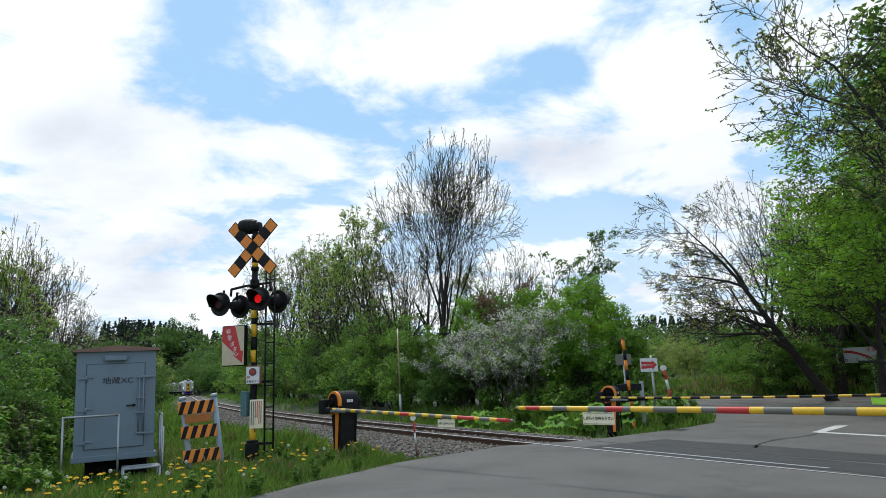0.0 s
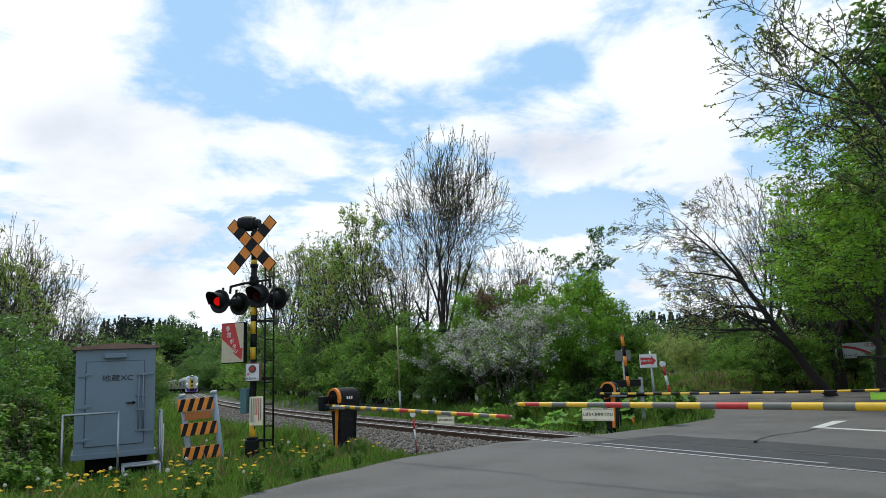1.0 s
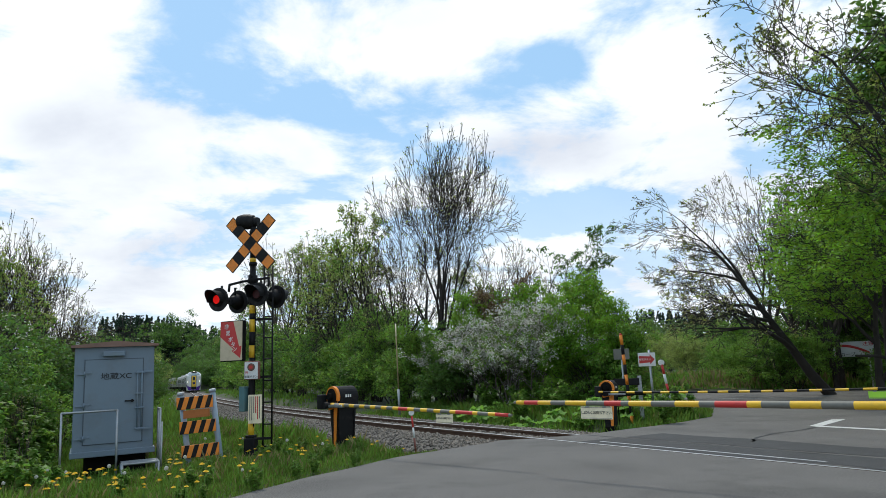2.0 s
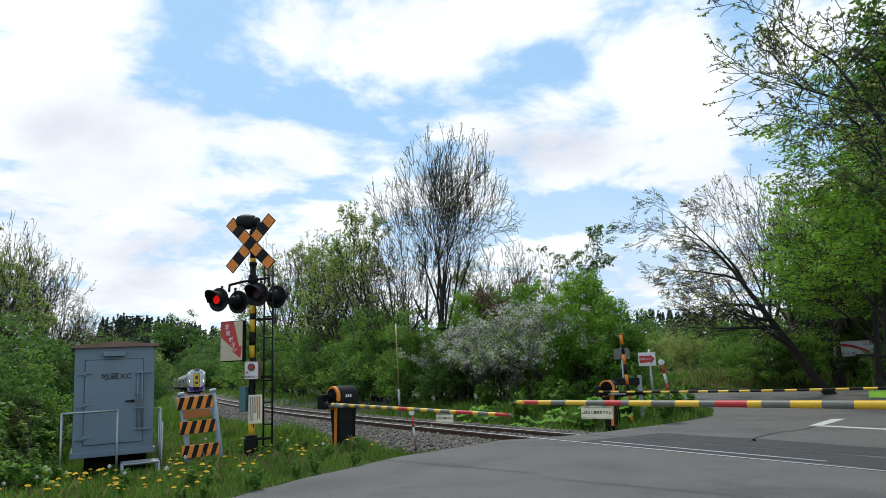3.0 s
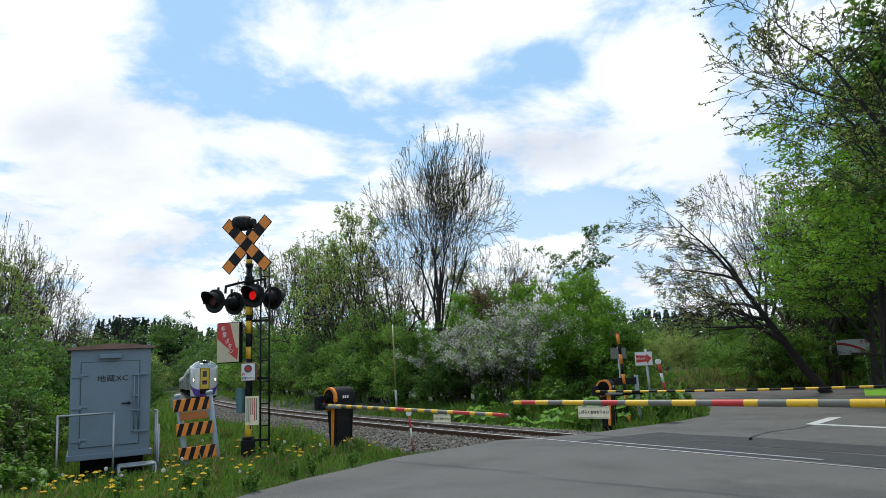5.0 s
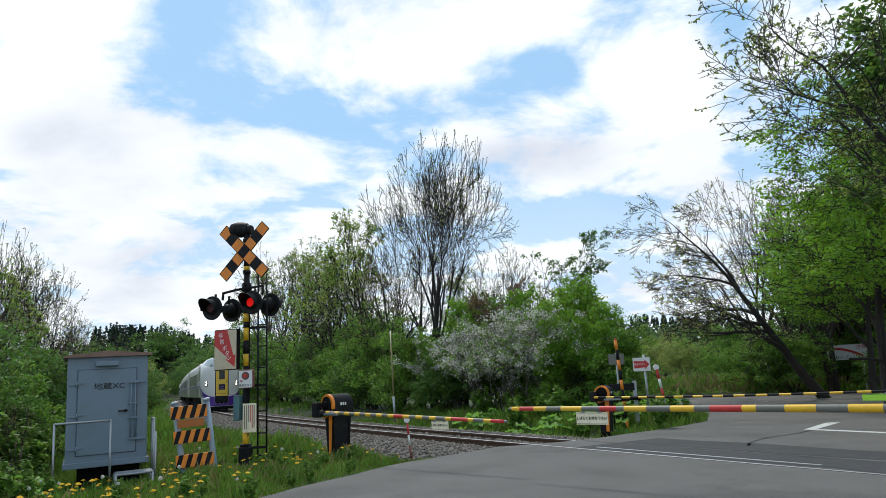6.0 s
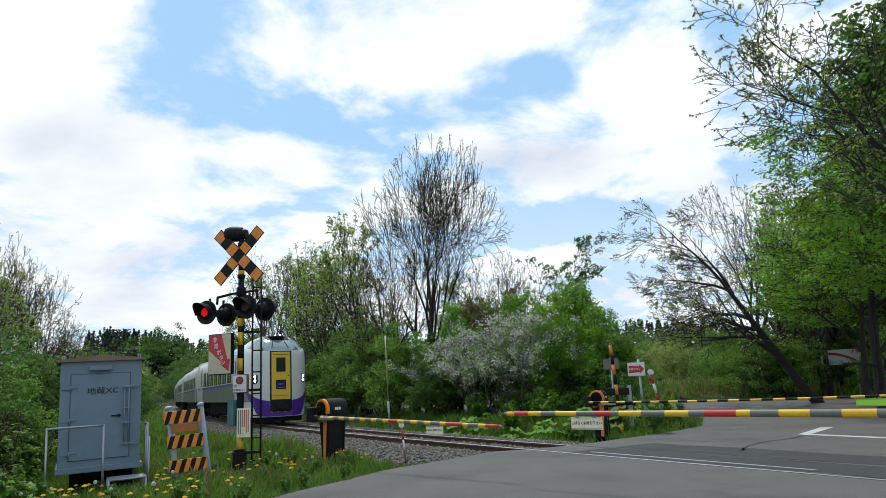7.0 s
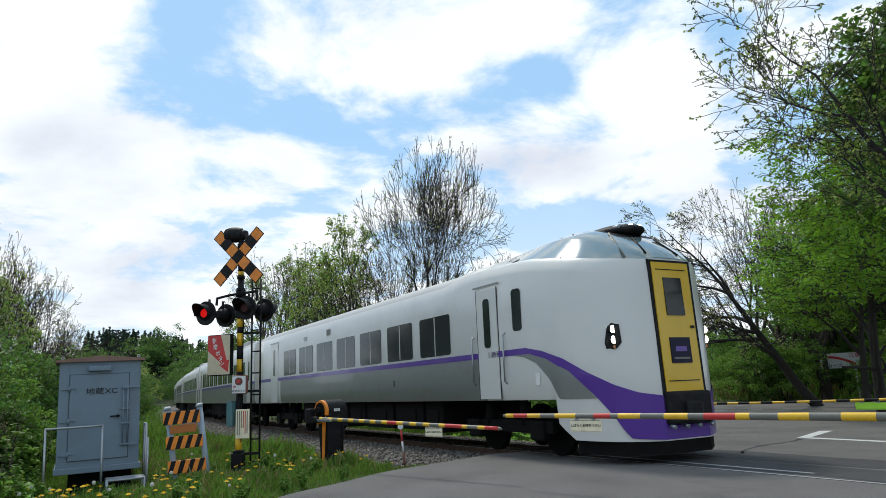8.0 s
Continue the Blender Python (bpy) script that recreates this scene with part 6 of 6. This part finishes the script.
    # along the far side of the line, up to the bend
    for kind, s, off, sc in (("bush", 34, 6.0, 0.45), ("bush_dark", 40, 7.0, 0.75), ("bush", 46, 6.5, 0.75), ("bush_olive", 52, 6.0, 0.6), ("bush", 58, 7.0, 0.9), ("bush_dark", 66, 7.5, 1.0), ("bush", 76, 7.0, 0.95), ("bush_olive", 88, 7.0, 1.0),
                             ("bush", 100, 7.5, 1.2), ("bush", 116, 7.5, 1.3), ("bush_dark", 134, 8.0, 1.6), ("bush_dark", 156, 9.0, 1.8), ("bush_dark", 180, 6.0, 2.0), ("bush_dark", 205, 4.0, 2.2), ("bush", 60, 12, 1.4), ("sparse", 50, 14, 0.8), ("sparse", 62, 15, 0.9), ("sparse", 78, 14, 0.9),
                             ("bush_dark", 215, 9, 2.4), ("bush_dark", 232, 12, 2.7), ("bush_dark", 245, 7, 2.9), ("sparse", 238, 16, 1.9), ("bush_dark", 200, 15, 2.3), ("bush_dark", 190, 22, 2.4), ("bush_dark", 170, 16, 1.9), ("bush_dark", 150, 18, 1.9), ("bush_dark", 130, 17, 1.7), ("bush_dark", 225, 12, 3.2), ("bush_dark", 238, 17, 3.4), ("bush_dark", 252, 13, 3.6), ("bush_dark", 262, -13, 3.4), ("bush_dark", 275, 15, 3.6), ("bush_dark", 285, -15, 3.6), ("bush_dark", 240, -14, 3.0), ("bush_dark", 268, 30, 3.6), ("bush_dark", 300, 4, 3.8), ("bush_dark", 150, -11.0, 1.2), ("bush_dark", 185, -11, 1.4)):
        x, y, _ = line_side(s, off)
        put(kind, x, y, sc, rnd.uniform(0, 360))
    # right-hand side of the road
    P("leaning", 28.2, 31.5, 1.0, rz=0)
    P("bare_multi", 24.6, 39, 1.12)
    P("bare_multi", 26.8, 41, 1.25)
    P("bare_multi", 28.6, 38, 1.1)
    P("maple", 31.8, 23, 1.08, rz=70)
    P("maple", 36, 20, 1.05, rz=200)
    P("maple", 31.0, 28, 0.95, rz=140)
    P("wood", 37.8, 17, 1.2, rz=15)
    P("wood", 31.6, 31, 0.95)
    P("wood", 33.6, 29, 1.0)
    P("overhang", 35.2, 13.5, 1.0, rz=30)
    for kind, az, d, sc in (("wood", 31.5, 38, 1.1), ("wood", 29.5, 42, 1.15), ("wood", 33.5, 37, 1.1), ("wood", 27.6, 44, 0.9), ("wood", 36.0, 34, 1.1), ("wood", 31.0, 47, 1.2), ("wood", 34.5, 44, 1.2), ("wood", 28.6, 48, 1.1),
                            ("bush_dark", 28.8, 47, 1.3), ("bush_dark", 31, 46, 1.4), ("bush_dark", 33, 45, 1.5), ("bush_dark", 35, 42, 1.4), ("bush", 22.6, 40, 0.55), ("bush", 24.0, 38.5, 0.62), ("bush", 26.0, 37.5, 0.72), ("bush_dark", 28.6, 42, 0.8),
                            ("bush", 29.9, 43, 0.8), ("bush", 31.4, 43, 0.8), ("bush", 32.6, 36.5, 0.6), ("bush_dark", 33.9, 37, 0.6), ("bush", 34.2, 34, 0.55), ("bush", 36, 33, 0.7),
                            ("bush", 20.8, 58, 0.6), ("bush_olive", 18.6, 74, 0.8), ("bush_olive", 16.4, 80, 0.9), ("bush_dark", 14.6, 60, 0.62), ("bush", 19.5, 90, 1.1), ("bush_olive", 17.2, 100, 1.2), ("bush", 15.0, 92, 1.2), ("bush_dark", 21.6, 84, 1.3), ("bush", 23.2, 74, 1.2)):
        P(kind, az, d, sc)
    # weeds on the near verge, round the hut and beyond the track
    def scatter(kind, n, x0, x1, y0, y1, s0, s1, ok):
        for k in range(n):
            x, y = rnd.uniform(x0, x1), rnd.uniform(y0, y1)
            p = (np.array([x]), np.array([y]))
            off = float(line_dist(*p)[0][0])
            sc, rz = rnd.uniform(s0, s1), rnd.uniform(0, 360)
            if ok(x, y, off) and not inside(*p, ROAD)[0]:
                put(kind, x, y, sc, rz)
    hut_clear = lambda x, y, off: off < -3.9 and math.degrees(math.atan2(x, y)) < -28.6 and not (-6.7 < x < -4.1 and 10.2 < y < 13.0)
    low = lambda x, y, off: off < -3.4 and not (-5.4 < x < -4.6 and 10.0 < y < 11.2)
    scatter("weed", 70, -7.8, -4.2, 8.4, 14.5, 0.45, 1.0, hut_clear)
    scatter("weed", 34, -9.5, -6.6, 10.0, 17, 0.9, 1.7, hut_clear)
    scatter("dead_stalk", 34, -8.2, -5.9, 9.0, 14, 0.6, 1.2, hut_clear)
    scatter("broad", 26, -7.6, -5.2, 8.2, 10.6, 0.6, 1.1, low)
    scatter("weed", 90, -5.6, 0.4, 8.0, 13.4, 0.18, 0.34, low)
    beyond = lambda x, y, off: 2.7 < off < 7.5
    scatter("weed", 60, -3, 7.5, 13, 24, 0.35, 0.75, beyond)
    scatter("weed", 120, -12, 6, 15, 33, 0.7, 1.3, lambda x, y, off: 3.0 < off < 7.0)
    scatter("broad", 70, -3, 7.5, 13, 24, 0.7, 1.5, beyond)


def far_woods():
    """Wooded ridges in the distance: broadleaf crowns and conifers in many small clumps."""
    rng = np.random.default_rng(9)
    n = 1500
    az = rng.uniform(-42, 42, n)
    d = rng.uniform(130, 330, n)
    x, y = d * np.sin(np.radians(az)), d * np.cos(np.radians(az))
    off, s = line_dist(x, y)
    ok = (np.abs(off) > 9) | (d > 285)
    x, y, d = x[ok], y[ok], d[ok]
    z = ground_z(x, y)
    tips = []
    for i in range(len(x)):
        h = rng.uniform(4, 7.5)
        m = 26
        q = rng.normal(0, 1, (m, 3))
        q /= np.linalg.norm(q, axis=1, keepdims=True)
        q *= rng.uniform(0.55, 1.0, (m, 1)) * np.array([h * 0.42, h * 0.42, h * 0.5])
        q[:, 2] += z[i] + h * 0.5
        q[:, 0] += x[i]
        q[:, 1] += y[i]
        tips.append(q)
    tips = np.concatenate(tips)
    V, F = leaves(tips, rng, 1.15, 0.5, 3, 0.2)
    tagged(raw("far_woods", V, F, M["leaf_far"]), "distant wooded hills in fresh spring leaf", "woods", kind="stuff")
    tips = []
    for az0, az1, d0, d1, k in ((-26.5, -17.5, 300, 345, 200), (12, 24, 310, 350, 130)):
        for _ in range(k):
            a_, dd = rng.uniform(az0, az1), rng.uniform(d0, d1)
            xx, yy = dd * math.sin(radians(a_)), dd * math.cos(radians(a_))
            zz = float(ground_z(np.array([xx]), np.array([yy]))[0])
            h = rng.uniform(7, 11)
            m = 40
            t = rng.random(m) ** 0.8
            rr = (1 - t) * h * 0.22 * rng.uniform(0.5, 1, m)
            an = rng.uniform(0, 6.28, m)
            tips.append(np.stack([xx + rr * np.cos(an), yy + rr * np.sin(an), zz + h * (0.1 + 0.9 * t)], 1))
    V, F = leaves(np.concatenate(tips), rng, 1.0, 0.3, 3, 0.0)
    tagged(raw("far_conifers", V, F, M["leaf_conifer"]), "distant dark conifer plantation on the ridge", "woods", kind="stuff")


def grass_field(name, n, box_, hmin, hmax, mat_, seed, label, ok, dens=None, width=0.012):
    rng = np.random.default_rng(seed)
    x = rng.uniform(box_[0], box_[1], n)
    y = rng.uniform(box_[2], box_[3], n)
    off, s = line_dist(x, y)
    keep = ~inside(x, y, ROAD) & ok(x, y, off, s)
    x, y = x[keep], y[keep]
    z = ground_z(x, y)
    k = len(x)
    patch = 0.6 + 0.55 * np.sin(x * 1.7 + 1.0) * np.sin(y * 1.3 + 0.4) + 0.25 * np.sin(x * 5.1) * np.sin(y * 4.3)
    edge = smooth01(edge_dist(x, y, ROAD) / 0.7) * 0.65 + 0.35
    h = rng.uniform(hmin, hmax, k) * np.clip(patch, 0.4, 1.3) * edge
    a_ = rng.uniform(0, 6.28, k)
    w = width * rng.uniform(0.6, 1.4, k) * (1 + np.hypot(x, y) / 30)
    bx, by = np.cos(a_), np.sin(a_)
    lean = rng.uniform(0.05, 0.55, k) * h
    la = rng.uniform(0, 6.28, k)
    lx, ly = np.cos(la) * lean, np.sin(la) * lean
    V = np.stack([
        np.stack([x - bx * w, y - by * w, z - 0.02], 1), np.stack([x + bx * w, y + by * w, z - 0.02], 1),
        np.stack([x + bx * w * 0.7 + lx * 0.35, y + by * w * 0.7 + ly * 0.35, z + h * 0.6], 1), np.stack([x + lx, y + ly, z + h], 1)], 1)
    F = np.array([(0, 1, 2), (0, 2, 3)])[None] + 4 * np.arange(k)[:, None, None]
    tagged(raw(name, V.reshape(-1, 3), F.reshape(-1, 3), mat_), label, "grass", kind="stuff")


def grow_grass():
    near = lambda x, y, off, s: (off < -3.75 + 0.35 * np.sin(x * 3) * np.sin(y * 2.3) + np.where(s < 9, 0.7, 0)) & (y > 4)
    grass_field("verge_grass", 190000, (-9, 1.3, 6, 18), 0.08, 0.28, M["grass"], 1, "fresh green grass on the near verge", near, width=0.0042)
    grass_field("verge_grass", 15000, (-9, 1.3, 6, 18), 0.10, 0.36, M["grass_dry"], 2, "dry straw stalks among the verge grass", near, width=0.0035)
    grass_field("verge_grass", 60000, (-14, 1.3, 14, 40), 0.15, 0.45, M["grass"], 3, "green grass along the near side of the track", lambda x, y, off, s: (off < -3.7), width=0.010)
    grass_field("verge_grass", 9000, (-6.7, -4.6, 9.6, 11.6), 0.22, 0.5, M["grass"], 11, "taller grass tufts in front of the hut", lambda x, y, off, s: np.sin(x * 4.1) * np.sin(y * 3.3 + 1) > -0.35, width=0.006)
    grass_field("bank_grass", 110000, (-9, 9, 12, 32), 0.15, 0.50, M["grass"], 4, "lush green grass between track and bushes", lambda x, y, off, s: (off > 2.3) & (s > 4), width=0.013)
    grass_field("bank_grass", 6000, (-9, 9, 12, 32), 0.2, 0.5, M["grass_dry"], 5, "dry stalks in the grass bank", lambda x, y, off, s: (off > 2.6) & (s > 4), width=0.007)
    grass_field("meadow_grass", 70000, (4, 34, 20, 62), 0.25, 0.7, M["grass"], 6, "green meadow grass beyond the road", lambda x, y, off, s: off > 3, width=0.03)
    grass_field("meadow_grass", 30000, (4, 34, 34, 62), 0.3, 0.8, M["grass_dry"], 7, "dry brown stalks in the meadow", lambda x, y, off, s: (off > 3) & (np.sin(x * 0.5) + np.sin(y * 0.4) > 0.2), width=0.03)
    grass_field("line_grass", 60000, (-75, -5, 28, 180), 0.2, 0.5, M["grass"], 8, "tall grass along the railway line", lambda x, y, off, s: (np.abs(off) > 3.0) & (np.abs(off) < 9), width=0.02)


def build_dandelion():
    root = thing("dandelion", Matrix.Identity(4), "yellow dandelion in flower in the grass", "flower", "dandelions on the verge")
    bm = bmesh.new()
    rod(bm, (0, 0, -0.02), (0.01, 0, 0.24), 0.004, seg=5)
    part("stem", bm, M["leaf_mid"], root)
    bm = bmesh.new()
    for ring_, r, z in ((12, 0.026, 0.245), (9, 0.018, 0.252), (6, 0.009, 0.257)):
        for k in range(ring_):
            a_ = 2 * math.pi * k / ring_
            b_ = 2 * math.pi * (k + 0.8) / ring_
            poly(bm, [(0.01, 0, z - 0.006), (0.01 + r * math.cos(a_), r * math.sin(a_), z + 0.004), (0.01 + r * 1.08 * math.cos((a_ + b_) / 2), r * 1.08 * math.sin((a_ + b_) / 2), z + 0.002), (0.01 + r * math.cos(b_), r * math.sin(b_), z + 0.004)])
    part("flower", bm, M["dandelion"], root)
    src = root
    seed = thing("dandelion_clock", Matrix.Identity(4), "white dandelion seed head on a thin stalk", "flower", "dandelion seed heads")
    bm = bmesh.new()
    rod(bm, (0, 0, -0.02), (0.0, 0, 0.30), 0.004, seg=5)
    part("stem", bm, M["leaf_mid"], seed)
    bm = bmesh.new()
    r_ = bmesh.ops.create_icosphere(bm, subdivisions=2, radius=0.02)
    rr = random.Random(6)
    for v_ in r_["verts"]:
        v_.co *= rr.uniform(0.7, 1.15)
    bmesh.ops.translate(bm, vec=(0, 0, 0.31), verts=r_["verts"])
    part("seed_ball", bm, M["seedhead"], seed)
    rnd = random.Random(31)
    first = {id(src): True, id(seed): True}
    for k in range(190):
        o = src if k % 9 else seed
        t = rnd.random()
        x, y = rnd.uniform(-6.2, -0.6), 7.6 + 5.4 * rnd.random() ** 1.7
        p = (np.array([x]), np.array([y]))
        off, s = line_dist(*p)
        if inside(*p, ROAD)[0] or off[0] > -2.8 or (abs(x + 5.7) < 1.0 and y > 11.0):
            continue
        z = float(ground_z(*p)[0])
        sc = rnd.uniform(0.85, 1.35)
        m = pose(x, y, z, rnd.uniform(-8, 8), rnd.uniform(-8, 8), rnd.uniform(0, 360)) @ Matrix.Diagonal((sc, sc, sc, 1))
        if first[id(o)]:
            first[id(o)] = False
            o.matrix_basis = m
        else:
            c = copy_thing(o, m)
            c.matrix_basis = m


def build_umbel(x, y, h, rz):
    """A dead umbellifer: a tall stalk with flat seed heads."""
    z = float(ground_z(np.array([x]), np.array([y]))[0])
    root = thing("dead_umbel", pose(x, y, z, 0, 0, rz), "tall dry umbel stalk with flat seed heads", "dry plant", "dry umbels behind the hut")
    rnd = random.Random(int(h * 100))
    bm = bmesh.new()
    rod(bm, (0, 0, -0.05), (0.05, 0, h * 0.72), 0.012, 0.008, seg=6)
    heads_ = []
    for k in range(5):
        a_ = 2 * math.pi * k / 5 + rnd.random()
        q = (0.05 + 0.20 * math.cos(a_) * rnd.uniform(0.5, 1.2), 0.20 * math.sin(a_), h * rnd.uniform(0.86, 1.0))
        rod(bm, (0.05, 0, h * rnd.uniform(0.55, 0.72)), q, 0.006, 0.005, seg=5)
        heads_.append(q)
    part("stalk", bm, M["bark_dark"], root)
    for q in heads_:
        bm = bmesh.new()
        for k in range(8):
            a_ = 2 * math.pi * k / 8
            p_ = (q[0] + 0.055 * math.cos(a_), q[1] + 0.055 * math.sin(a_), q[2] + 0.03)
            rod(bm, q, p_, 0.004, seg=4)
            box(bm, (0.02, 0.02, 0.01), p_)
        part("seed_head", bm, M["bark_dark"], root)


make_kinds()
build_broad_weed()
for _az, _d, _h in ((-24.9, 15.0, 2.7), (-24.2, 15.4, 2.85), (-23.5, 15.2, 2.65), (-25.6, 15.6, 2.6)):
    build_umbel(*polar(_az, _d), _h, _az * 9)
plant_all()
far_woods()
grow_grass()
build_dandelion()


def flash_lamps():
    """The added discs turn round every 0.61 s to imitate flashing; at the start those of the second pair show their lit
    face.
    """
    turns = [0.44 + 0.61 * k for k in range(13) if 0.44 + 0.61 * k < 7.9]
    for ob, pair, back in heads:
        lit = 1 if pair else 0
        a = 180 * lit
        rows = [(0.0, a)]
        for t in turns:
            f = round(t * FPS) - 3
            rows += [((f + j) / FPS, a + 60 * j) for j in range(4)]
            a += 180
        rows.append((8.0, a))
        walk(ob, [(t, pose(0, -0.03, 0, 0, 0, r)) for t, r in rows])


def motions():
    move_train()
    flash_lamps()


motions()
